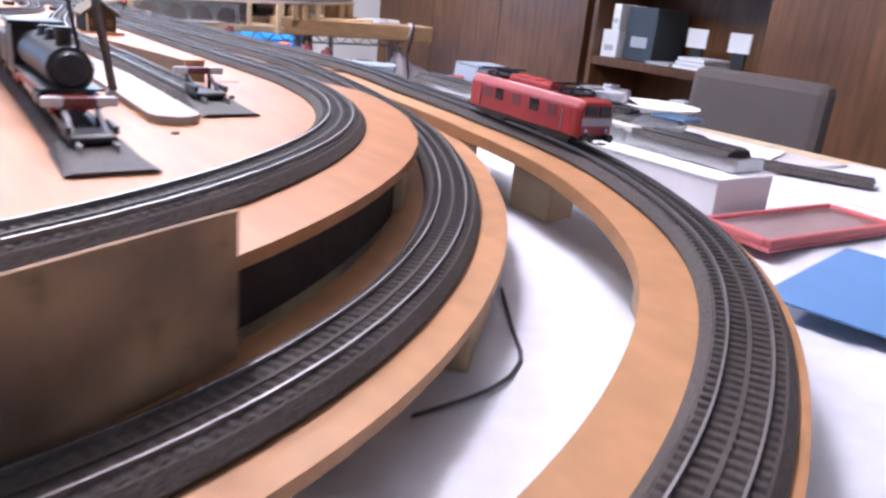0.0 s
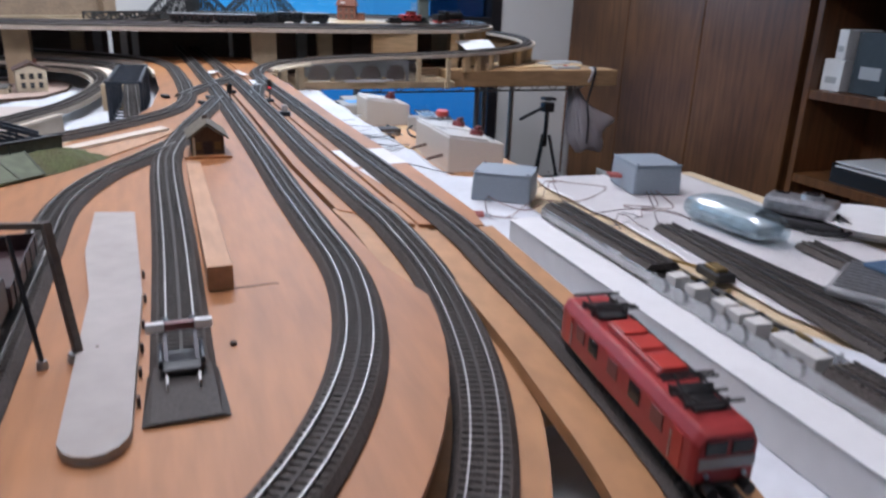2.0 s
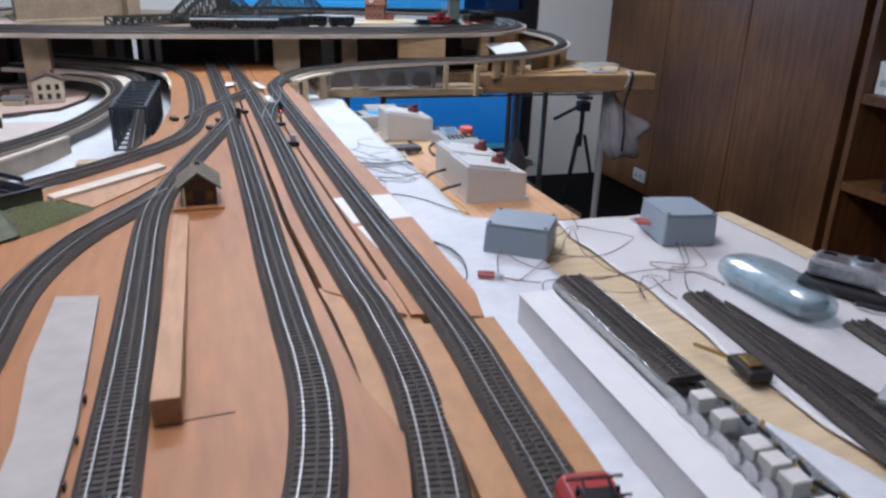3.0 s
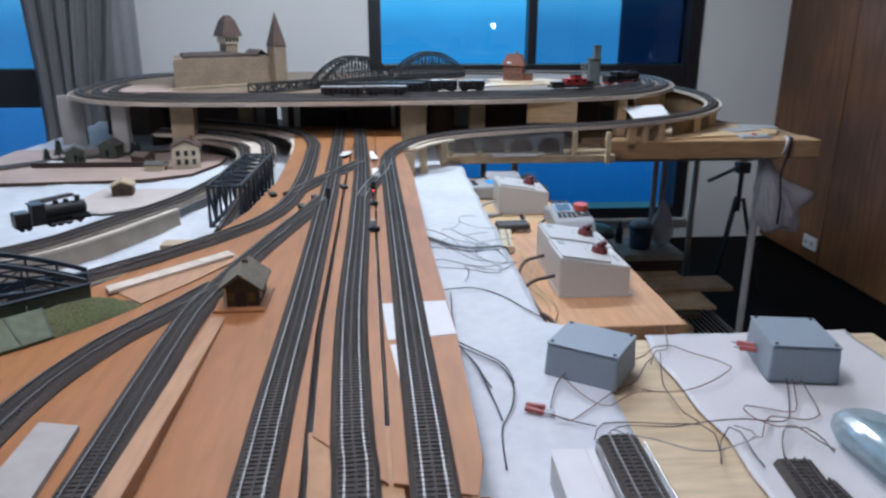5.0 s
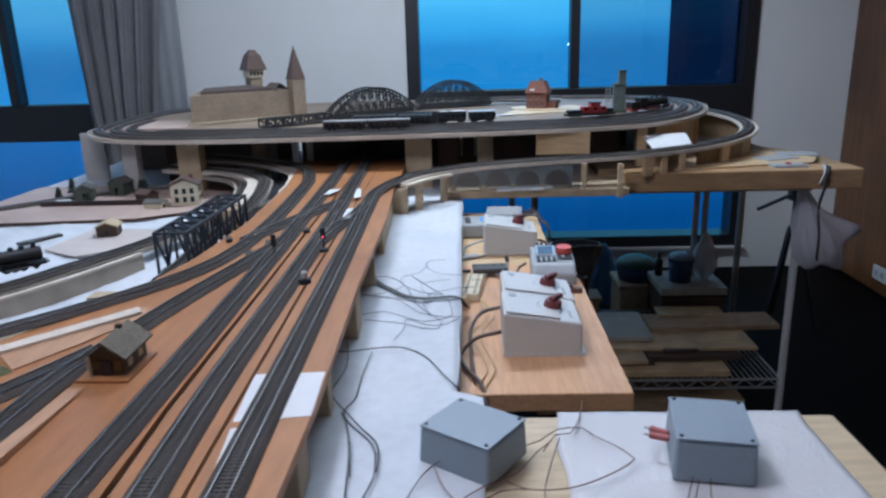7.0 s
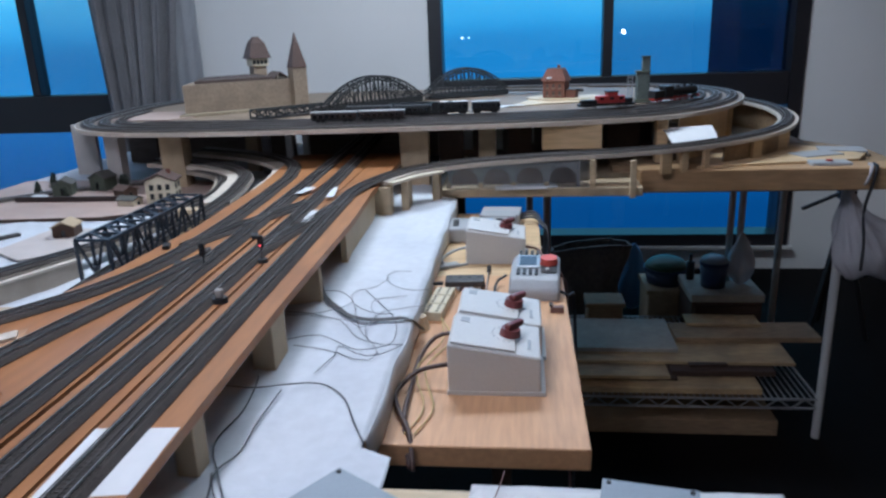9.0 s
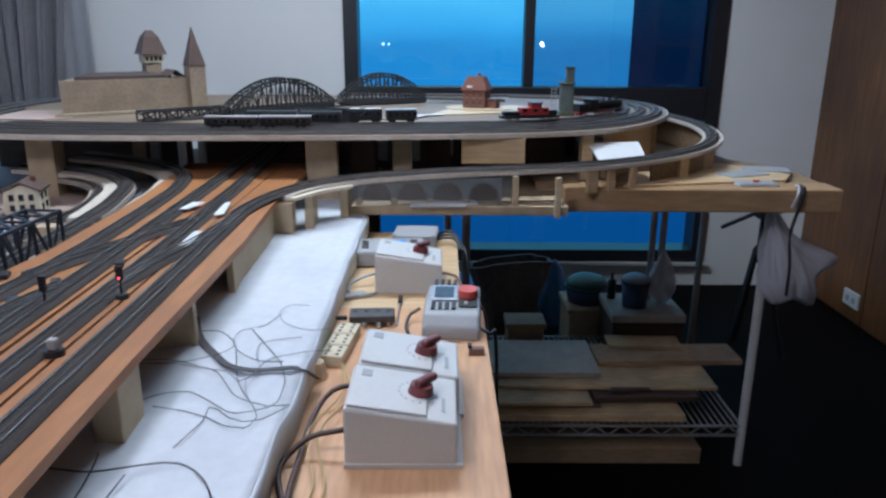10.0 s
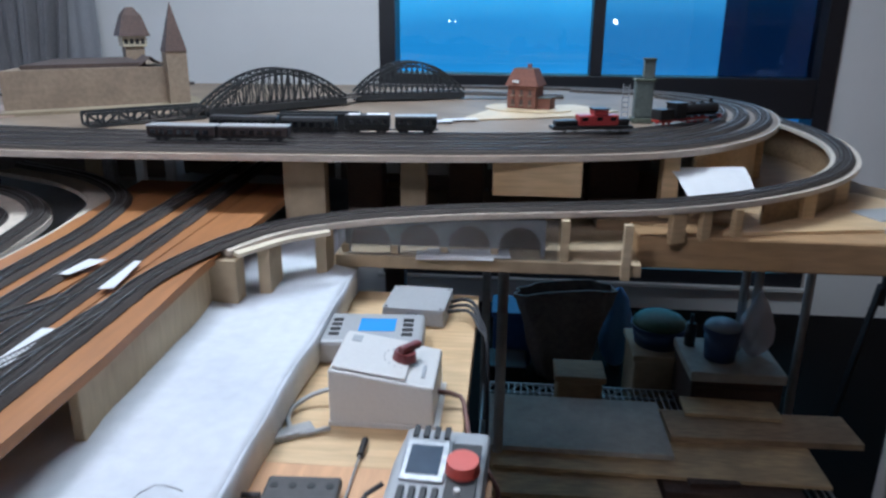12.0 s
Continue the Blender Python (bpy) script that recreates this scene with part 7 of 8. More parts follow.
small_camera()
mesh_pack = thing("parts_bag", "clear bag of silvery rods on the board", "parts bag", (0.412, 0.548, 0.8480), 30)
part("film", box_bm(-0.05, 0.05, -0.035, 0.035, 0.0, 0.010, 0.004), "film", mesh_pack)
for i in range(9):
    part("rod", beam(bmesh.new(), (-0.042 + i * 0.0105, -0.026, 0.011), (-0.046 + i * 0.0105, 0.028, 0.013), 0.003), "silver", mesh_pack)
M["blue_dim"] = material("dull_blue_wrap", (0.07, 0.13, 0.22), 0.4, vary=0.3, scale=40)
single("blue_package", box_bm(0.425, 0.470, 0.515, 0.575, 0.8625, 0.868, 0.003), "blue_dim", "bluish plastic package on the board", "package")
ob = single("white_plate", add_cyl(cyl_bm(0.055, 0.055, 0.0, 0.004, 48), 0.056, 0.078, 0.004, 0.016, 48), "paper", "round white dish at the board edge", "dish")
ob.location = (0.632, 0.728, 0.8365)
ob = single("paper_sheet", box_bm(-0.07, 0.07, -0.05, 0.05, 0, 0.0015), "paper", "loose white sheet on the board", "paper")
ob.matrix_world = pose(0.455, 0.45, 0.8375, 0, 0, 18)


def red_tray():
    """Shallow pack with a moulded rim and a crinkled clear film over a pinkish insert."""
    t = thing("red_tray", "shallow red translucent plastic tray on the cloth", "tray", (0.160, 0.198, 0.8385), -5)
    part("bottom", box_bm(-0.088, 0.088, -0.033, 0.033, 0, 0.003, 0.001), "pink", t)
    for x0, x1, y0, y1 in ((-0.088, 0.088, -0.033, -0.027), (-0.088, 0.088, 0.027, 0.033), (-0.088, -0.082, -0.027, 0.027), (0.082, 0.088, -0.027, 0.027)):
        part("rim", box_bm(x0, x1, y0, y1, 0.003, 0.010, 0.002), "pink", t)
    part("insert", box_bm(-0.074, 0.076, -0.021, 0.021, 0.003, 0.0045, 0.0005), "rose_card", t, "greyish pink card insert")
    bm, rows = bmesh.new(), []
    for j in range(13):
        row = []
        for i in range(37):
            x, y = -0.080 + 0.160 * i / 36, -0.0255 + 0.051 * j / 12
            row.append(bm.verts.new((x, y, 0.0075 + 0.0016 * noise.noise(Vector((x * 70, y * 90, 4))) + 0.0008 * noise.noise(Vector((x * 210, y * 240, 1))))))
        rows.append(row)
    for a, b in zip(rows, rows[1:]):
        for i in range(36):
            bm.faces.new((a[i], a[i + 1], b[i + 1], b[i]))
    part("lid_sheet", bm, "film", t, "crinkled clear film")


M["rose_card"] = material("rose_card", (0.52, 0.32, 0.31), 0.7, vary=0.25, scale=40)
red_tray()
ob = single("blue_sheet", box_bm(0, 0.17, -0.105, 0, 0, 0.0012), "blue_sheet", "pale blue printed sheet on the white cloth", "sheet")
ob.matrix_world = pose(-0.018, 0.127, 0.8385, 0, 0, 9)

# ---- on the main boards ----


def paper_slip(pts, z, label="white paper slid under the track"):
    return single("paper_slip", add_prism(bmesh.new(), pts, z, z + 0.0004), "paper", label, "paper", "paper slips")


for p in ([(-0.023, 1.081), (-0.016, 0.975), (0.060, 0.986), (0.056, 1.086)],):
    paper_slip(p, BOARD + 0.0001)
paper_slip([(-0.014, 0.962), (-0.002, 0.85), (0.004, 0.86), (0.004, 0.965)], BOARD + 0.0001)
for p in ([(-0.094, 2.112), (-0.112, 2.05), (-0.127, 2.05), (-0.121, 2.112)], [(-0.055, 2.112), (-0.045, 2.112), (-0.030, 2.01), (-0.048, 2.005)], [(-0.045, 1.889), (-0.03, 1.889), (-0.025, 1.80), (-0.042, 1.80)]):
    paper_slip(p, BOARD + 0.0073, "white paper strip laid between the rails")


def platform_card():
    bm = bmesh.new()
    pts = [(-0.313, 0.82), (-0.277, 0.812), (-0.268, 0.60), (-0.271, 0.415)]
    pts += [(-0.288 + 0.017 * math.cos(radians(a)), 0.415 + 0.020 * math.sin(radians(a))) for a in range(-20, -171, -25)]
    pts += [(-0.303, 0.60), (-0.313, 0.70)]
    p = thing("platform_card", "long grey card station platform with rounded end", "platform")
    part("slab", add_prism(bm, pts[::-1], BOARD + 0.0002, BOARD + 0.0055), "platform", p)
    for y in (0.445, 0.478, 0.510, 0.545, 0.590, 0.640):
        x = -0.2695 + 0.003 * (y - 0.415) / 0.185 if y < 0.6 else -0.2666 - 0.009 * (y - 0.60) / 0.212
        part("pin", box_bm(x - 0.0004, x + 0.0016, y - 0.0022, y + 0.0022, BOARD + 0.001, BOARD + 0.0062, 0.0004), "timber", p, "dark fixing pin")
    part("hole", cyl_bm(0.0009, 0.0009, 0, 0.0003, 10, Matrix.Translation((-0.2925, 0.515, BOARD + 0.0055))), "timber", p, "small dark hole")


platform_card()
M["batten"] = material("bare_batten", (0.44, 0.255, 0.145), 0.65, vary=0.12, scale=20, grain=(7, 1, 7), second=(0.38, 0.21, 0.11), coarse=6)


def wood_batten():
    """A long wedge beside the siding, tall at its near end and running out flush with the board."""
    bm = bmesh.new()
    lo = [bm.verts.new((x, y, BOARD + 0.0002)) for x, y in ((-0.2225, 0.598), (-0.2035, 0.598), (-0.2030, 1.05), (-0.2205, 1.05))]
    hi = [bm.verts.new((v.co.x, v.co.y, BOARD + (0.020 if v.co.y < 0.7 else 0.0022))) for v in lo]
    bm.faces.new(lo[::-1])
    bm.faces.new(hi)
    for i in range(4):
        bm.faces.new((lo[i], lo[(i + 1) % 4], hi[(i + 1) % 4], hi[i]))
    bmesh.ops.bevel(bm, geom=list(bm.edges), offset=0.0006, segments=1, affect="EDGES")
    single("wood_batten", bm, "batten", "long pale pinkish wooden wedge lying beside the siding", "batten")


wood_batten()
single("board_joint", add_prism(bmesh.new(), [(-0.220, 0.5984), (-0.170, 0.6014), (-0.170, 0.6026), (-0.220, 0.5996)], BOARD, BOARD + 0.0004), "timber", "dark filled joint between two plywood sheets", "joint", kind="structure")


def buffer_stop(x, y, z, turn, red):
    b = thing("buffer_stop", "dark track-end buffer stop with red beam and white ends", "buffer stop", (x, y, z), turn, "buffer stops")
    bm = bmesh.new()
    pr = [(-0.020, 0.0), (0.020, 0.0), (0.016, 0.0058), (-0.016, 0.0058)]
    lo = [bm.verts.new((px, 0.0, pz)) for px, pz in pr]
    hi = [bm.verts.new((px * 1.12, -0.055, 0.0005 if pz == 0 else 0.002)) for px, pz in pr]
    for i in range(4):
        bm.faces.new((lo[i], lo[(i + 1) % 4], hi[(i + 1) % 4], hi[i]))
    bm.faces.new(lo)
    bm.faces.new(hi[::-1])
    part("end_ramp", bm, "sleeper", b)
    part("ramp_cover", box_bm(-0.0115, 0.0115, -0.014, 0.0120, 0.0060, 0.0105, 0.0015), "black", b)
    for s in (-1, 1):
        part("rail_stub", box_bm(s * 0.0087 - 0.0006, s * 0.0087 + 0.0006, -0.026, -0.0145, 0.0040, 0.0082, 0.0002), "rail", b)
        part("side_cheek", box_bm(s * 0.0115 - 0.0012, s * 0.0115 + 0.0012, -0.012, 0.012, 0.0106, 0.0150, 0.0005), "dark_metal", b)
    part("beam", box_bm(-0.0085, 0.0085, 0.016, 0.020, 0.0205, 0.0255, 0.0006), "red_knob" if red else "dark_metal", b, "dark red buffer beam")
    for s in (-1, 1):
        part("post", beam(bmesh.new(), (s * 0.0085, 0.018, 0.004), (s * 0.0085, 0.018, 0.024), 0.0024), "dark_metal", b)
        part("brace", beam(bmesh.new(), (s * 0.0085, 0.018, 0.020), (s * 0.0085, -0.008, 0.007), 0.0022), "dark_metal", b)
        part("white_end", box_bm(s * 0.0138 - 0.0052, s * 0.0138 + 0.0052, 0.0155, 0.0205, 0.0205, 0.0258, 0.0006), "paper", b)
        part("buffer", cyl_bm(0.0026, 0.0026, 0.020, 0.026, 10, Matrix.Translation((s * 0.008, 0, 0.023)) @ Matrix.Rotation(-math.pi / 2, 4, "X")), "dark_metal", b)


buffer_stop(-0.2445, 0.475, BOARD + 0.0006, 0, True)
buffer_stop(-0.357, 0.330, BOARD + 0.0006, 0, True)


M["mast_grey"] = material("weathered_mast", (0.13, 0.105, 0.09), 0.6, vary=0.25, scale=200)


def catenary_mast(x, y, h, w, m, label):
    """A leaning post on a round foot, its top bent over the track."""
    t = thing("catenary_mast", label, "mast", (x, y, BOARD), 0, "masts")
    part("base", cyl_bm(w * 1.5, w * 1.2, 0, 0.005, 14), "silver_paint", t)
    part("post", beam(bmesh.new(), (0, 0, 0.004), (-0.009, 0.012, h), w), m, t)
    part("bracket", beam(bmesh.new(), (-0.008, 0.012, h - 0.002), (-0.048, 0.014, h), w * 0.8), m, t)


def open_wagon(x, y, ln):
    g = thing("open_wagon", "dark maroon open wagon coupled behind the steam locomotive", "model wagon", (x, y, BOARD + 0.0006 + RAILTOP), 0, "rolling stock")
    part("floor", box_bm(-0.0145, 0.0145, -ln / 2, ln / 2, 0.008, 0.0105, 0.0004), "wagon_maroon", g)
    for q in (-1, 1):
        part("side_wall", box_bm(q * 0.0145 - 0.0006, q * 0.0145 + 0.0006, -ln / 2, ln / 2, 0.0105, 0.0235, 0.0003), "wagon_maroon", g)
        part("end_wall", box_bm(-0.0138, 0.0138, q * (ln / 2 - 0.0007) - 0.0006, q * (ln / 2 - 0.0007) + 0.0006, 0.0105, 0.0235, 0.0003), "wagon_maroon", g)
        for k in range(5):
            yy = -ln / 2 + ln * (k + 0.5) / 5
            part("stake", box_bm(q * 0.0155 - 0.0005, q * 0.0155 + 0.0005, yy - 0.0009, yy + 0.0009, 0.009, 0.0235), "dark_metal", g)
    for yy in (-ln * 0.3, ln * 0.3):
        part("wheelset", wheelset(bmesh.new(), yy, 0.005), "dark_metal", g)
    part("coupling", box_bm(-0.002, 0.002, -ln / 2 - 0.006, -ln / 2, 0.007, 0.009, 0.0003), "silver", g, "bright metal coupling")


M["wagon_maroon"] = material("dark_maroon_paint", (0.045, 0.022, 0.024), 0.5, vary=0.25, scale=120)
catenary_mast(-0.303, 0.512, 0.084, 0.0045, "mast_grey", "thick grey brown overhead-line mast beside the platform")
catenary_mast(-0.322, 0.506, 0.080, 0.0022, "dark_metal", "thin dark overhead-line mast beside the platform")
open_wagon(-0.357, 0.615, 0.115)
steam_loco(-0.357, 0.455, BOARD + 0.0006, 180, 0.19, True, "black steam locomotive with red frame at the buffer stop")
single("board_knot", add_cyl(bmesh.new(), 0.0028, 0.0022, 0, 0.0008, 10, pose(-0.30, 0.37, BOARD + 0.0002)), "timber", "small dark peg hole in the plywood", "peg")
single("board_peg", add_cyl(bmesh.new(), 0.0024, 0.002, 0, 0.002, 10, pose(-0.213, 0.505, BOARD + 0.0002)), "timber", "small dark screw head in the plywood", "screw")


def stone_card():
    c = thing("stone_wall_card", "brown stone-pattern card wall leaning along the curved board edge", "wall card", (-0.347, 0.143, 0.8635), 25)
    for k in range(2):
        part("card_panel", box_bm(-0.15 * (k + 1) + 0.0001, -0.15 * k - 0.0001, 0, 0.0025, 0, 0.057, 0.0004), "brickcard", c)


stone_card()


def gap_shade():
    """Dark sheet added as shade under the curved board edge, to the thin post."""
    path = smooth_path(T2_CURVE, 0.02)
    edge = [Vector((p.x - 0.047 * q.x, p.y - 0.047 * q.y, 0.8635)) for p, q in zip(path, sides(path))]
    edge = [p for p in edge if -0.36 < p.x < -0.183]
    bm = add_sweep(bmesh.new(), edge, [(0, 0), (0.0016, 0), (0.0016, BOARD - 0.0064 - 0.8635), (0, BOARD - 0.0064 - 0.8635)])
    single("gap_shade_sheet", bm, "brown_dark", "plain dark brown sheet added as shade in the gap under the curved board", "wall card")


M["brown_dark"] = material("gap_shade_brown", (0.035, 0.024, 0.020), 0.85, vary=0.3, scale=60)
gap_shade()


M["roof_olive"] = material("olive_brown_roof", (0.135, 0.112, 0.075), 0.75, vary=0.3, scale=250, second=(0.10, 0.082, 0.055), coarse=30, bump=0.4)
M["hut_wood"] = material("brown_hut_boards", (0.10, 0.064, 0.038), 0.75, vary=0.25, scale=90, grain=(6, 6, 1))


def station_hut():
    h = thing("station_hut", "small dark timber station hut with olive brown gable roof", "model building", (-0.190, 1.106, BOARD))
    part("base", box_bm(-0.031, 0.029, -0.042, 0.036, 0, 0.003), "mdf", h)
    part("wall", gable_body(0.042, 0.056, 0.026, 0.015), "hut_wood", h)
    part("roof", gable_roof(0.042, 0.060, 0.016, 0.006, 0.0275), "roof_olive", h)
    part("door", box_bm(-0.006, 0.006, -0.0295, -0.0277, 0.003, 0.021), "wagon_brown", h)
    part("post", box_bm(-0.0195, -0.0165, -0.0335, -0.0305, 0.003, 0.027), "housewall", h)
    for s in (-1, 1):
        part("window", box_bm(s * 0.0125 - 0.004, s * 0.0125 + 0.004, -0.0292, -0.0277, 0.010, 0.020), "amber", h)
    for k in (-0.015, 0.012):
        part("window", box_bm(0.0205, 0.0218, k - 0.005, k + 0.005, 0.010, 0.021), "housewall", h)
    part("chimney", box_bm(-0.003, 0.003, 0.008, 0.014, 0.034, 0.050), "timber", h)


station_hut()


def signal(x, y, h, lamp):
    s = thing("signal", "small black colour-light railway signal on a round foot", "signal", (x, y, BOARD), 0, "signals")
    part("foot", cyl_bm(0.009, 0.0075, 0, 0.006, 16), "dark_metal", s)
    part("post", cyl_bm(0.0016, 0.0014, 0.006, h, 8), "dark_metal", s)
    part("head", box_bm(-0.0045, 0.0045, -0.003, 0.002, h - 0.006, h + 0.014, 0.001), "black", s)
    for k in range(3):
        part("lens", cyl_bm(0.0016, 0.0014, 0, 0.0012, 10, Matrix.Translation((0, -0.003, h + k * 0.0055 - 0.002)) @ Matrix.Rotation(math.pi / 2, 4, "X")), "lens_red" if (k == 0 and lamp) else "dark_glass", s)


M["lens_red"] = glow("red_signal_lens", (1.0, 0.08, 0.10), 3.0)
signal(-0.038, 1.58, 0.030, True)
signal(-0.118, 1.545, 0.028, False)
single("point_motor", cyl_bm(0.011, 0.010, 0, 0.007, 16, Matrix.Translation((-0.036, 1.405, BOARD))), "dark_metal", "round dark point motor cover beside the track", "point motor")
single("point_lantern", box_bm(-0.041, -0.031, 1.40, 1.41, BOARD + 0.007, BOARD + 0.019, 0.002), "platform", "tiny white point lantern on its motor", "lantern")
for x, y in ((-0.168, 1.56), (-0.15, 1.63), (-0.10, 1.72), (-0.235, 1.66)):
    ob = single("point_lever", box_bm(-0.006, 0.006, -0.012, 0.012, 0, 0.007, 0.0015), "black", "small black point lever box beside the rails", "point lever", "point levers")
    ob.matrix_world = pose(x, y, BOARD + 0.0002, 0, 0, 20)

# ---- left side: village disc, embankment, sheds ----
single("ply_wedge", add_prism(bmesh.new(), [(-0.366, 1.150), (-0.245, 1.306), (-0.225, 1.270), (-0.272, 1.172), (-0.314, 1.098)][::-1], BOARD + 0.0002, BOARD + 0.0022), "batten", "flat tan plywood wedge between two tracks", "plywood")
single("cream_slat", add_prism(bmesh.new(), [(-0.374, 1.150), (-0.248, 1.292), (-0.236, 1.272), (-0.362, 1.131)], BOARD + 0.0024, BOARD + 0.0066), "edge_cream", "narrow cream slat lying beside the climbing line", "slat")
single("side_board", add_prism(bmesh.new(), [(-0.60, 0.80), (-0.40, 1.10), (-0.25, 1.42), (-0.23, 1.45), (-0.30, 1.44), (-0.47, 1.20), (-0.66, 0.92)], 0.8805, 0.8875), "ply", "pale plywood ledge beside the climbing line", "board")


M["pale_card"] = material("pale_pinkish_card", (0.54, 0.47, 0.43), 0.7, vary=0.08, scale=20, second=(0.49, 0.42, 0.38), coarse=5)


def village_disc():
    pts = [(-1.15, 2.105), (-1.0, 2.108), (-0.64, 2.135), (-0.53, 2.20), (-0.485, 2.35), (-0.485, 2.45), (-0.53, 2.54), (-0.62, 2.59), (-1.15, 2.60)]
    d = thing("village_board", "reddish plywood board carrying the small village", "baseboard")
    part("board", add_prism(bmesh.new(), pts, 0.829, 0.837), "pink_card", d)
    # dark rim stands for the thin shadow along the board's edge
    part("rim", add_sweep(bmesh.new(), [Vector((x, y, 0.829)) for x, y in pts + pts[:1]], [(0.0, 0.0), (0.0, 0.007), (0.002, 0.007), (0.002, 0.0)]), "timber", d, "dark strip put in for the shade at the board edge")


village_disc()


def white_house():
    h = thing("model_house", "cream two-storey model house with red-brown roof", "model house", (-0.565, 2.31, 0.837), 12)
    h.scale = (1.45, 1.45, 1.45)
    part("wall", gable_body(0.05, 0.045, 0.038, 0.010), "housewall", h)
    part("roof", gable_roof(0.05, 0.045, 0.011, 0.004, 0.0395), "roof_brown", h)
    for z in (0.007, 0.023):
        for x in (-0.014, 0.0, 0.014):
            part("window", box_bm(x - 0.0035, x + 0.0035, -0.0238, -0.0227, z, z + 0.010), "dark_glass", h)
        for y in (-0.01, 0.01):
            part("window", box_bm(0.0252, 0.0263, y - 0.0035, y + 0.0035, z, z + 0.010), "dark_glass", h)
    part("chimney", box_bm(0.008, 0.014, 0.004, 0.010, 0.040, 0.056), "brick_red", h)


white_house()


def shed(x, y, z, turn, w, d, h, wall, roof, label):
    s = thing("model_shed", label, "model shed", (x, y, z), turn, "small model sheds")
    part("wall", gable_body(w, d, h, h * 0.4), wall, s)
    part("roof", gable_roof(w, d, h * 0.42, 0.003, h + 0.0012), roof, s)
    part("door", box_bm(-0.004, 0.004, -d / 2 - 0.0012, -d / 2, 0.001, h * 0.7), "dark_glass", s)


shed(-0.635, 2.262, 0.837, 80, 0.035, 0.05, 0.014, "housewall", "roof_grey", "low cream annex with grey roof beside the house")
shed(-0.70, 2.36, 0.837, 60, 0.04, 0.05, 0.02, "timber", "roof_brown", "brown timber model shed in the village")
shed(-0.90, 2.40, 0.837, 20, 0.05, 0.06, 0.03, "greenwall", "roof_grey", "dark green grey model farmhouse in the village")
shed(-0.82, 2.46, 0.837, -10, 0.05, 0.05, 0.035, "greenwall", "roof_grey", "dark green grey model farmhouse in the village")
M["pale_roof"] = M["box"]
shed(-0.632, 1.985, 0.8345, 12, 0.046, 0.048, 0.022, "timber", "pale_roof", "brown hut with pale roof standing on a board")
single("loose_strip", box_bm(-0.050, 0.050, -0.009, 0.009, 0, 0.006, 0.001), "sleeper", "short dark strip lying on the white cloth", "strip").matrix_world = pose(-0.785, 1.956, CLOTH + 0.003, 0, 0, 56)
single("hut_board", add_prism(bmesh.new(), [(-0.72, 1.86), (-0.62, 1.80), (-0.47, 1.92), (-0.50, 2.03), (-0.70, 2.04)], 0.8315, 0.8345), "pale_card", "pinkish plywood offcut on the white cloth", "board")
single("fence_wall", box_bm(-0.98, -0.66, 2.30, 2.306, 0.8375, 0.851), "wagon_brown", "long low brown model wall in the village", "model wall")
ob = single("village_car", box_bm(-0.02, 0.02, -0.009, 0.009, 0, 0.012, 0.003), "paper", "small white model van in the village", "model car")
ob.matrix_world = pose(-0.93, 2.33, 0.8375, 0, 0, 10)


def model_tree(x, y, z, h, seed):
    t = thing("model_tree", "small dark olive model tree", "model tree", (x, y, z), 0, "model trees")
    part("trunk", cyl_bm(0.002, 0.001, 0, h * 0.6, 7), "timber", t)
    rng = random.Random(seed)
    bm = bmesh.new()
    for i in range(220):
        a, k = rng.uniform(0, 6.28), rng.uniform(0.18, 1.0)
        r = h * 0.34 * (1.05 - k) ** 0.7 * rng.uniform(0.3, 1.0)
        c = Vector((r * math.cos(a), r * math.sin(a), h * k))
        e = Euler((rng.uniform(0, 3), rng.uniform(0, 3), rng.uniform(0, 3))).to_matrix()
        q = [bm.verts.new(c + e @ Vector(v) * 0.0028) for v in ((-1, -1, 0), (1, -1, 0), (0, 1.3, 0))]
        bm.faces.new(q)
    part("crown", bm, "tree", t)


for i, (x, y, h) in enumerate([(-0.97, 2.46, 0.05), (-0.75, 2.44, 0.045), (-0.98, 2.40, 0.035), (-0.86, 2.34, 0.03), (-0.73, 2.42, 0.05)]):
    model_tree(x, y, 0.837, h, i)

steam_loco(-0.617, 1.572, 0.8626, -50, 0.125, False, "black tank locomotive on the lower line")


M["bank_green"] = material("grey_green_painted_panel", (0.125, 0.150, 0.095), 0.8, vary=0.2, scale=70, second=(0.10, 0.115, 0.075), coarse=14)


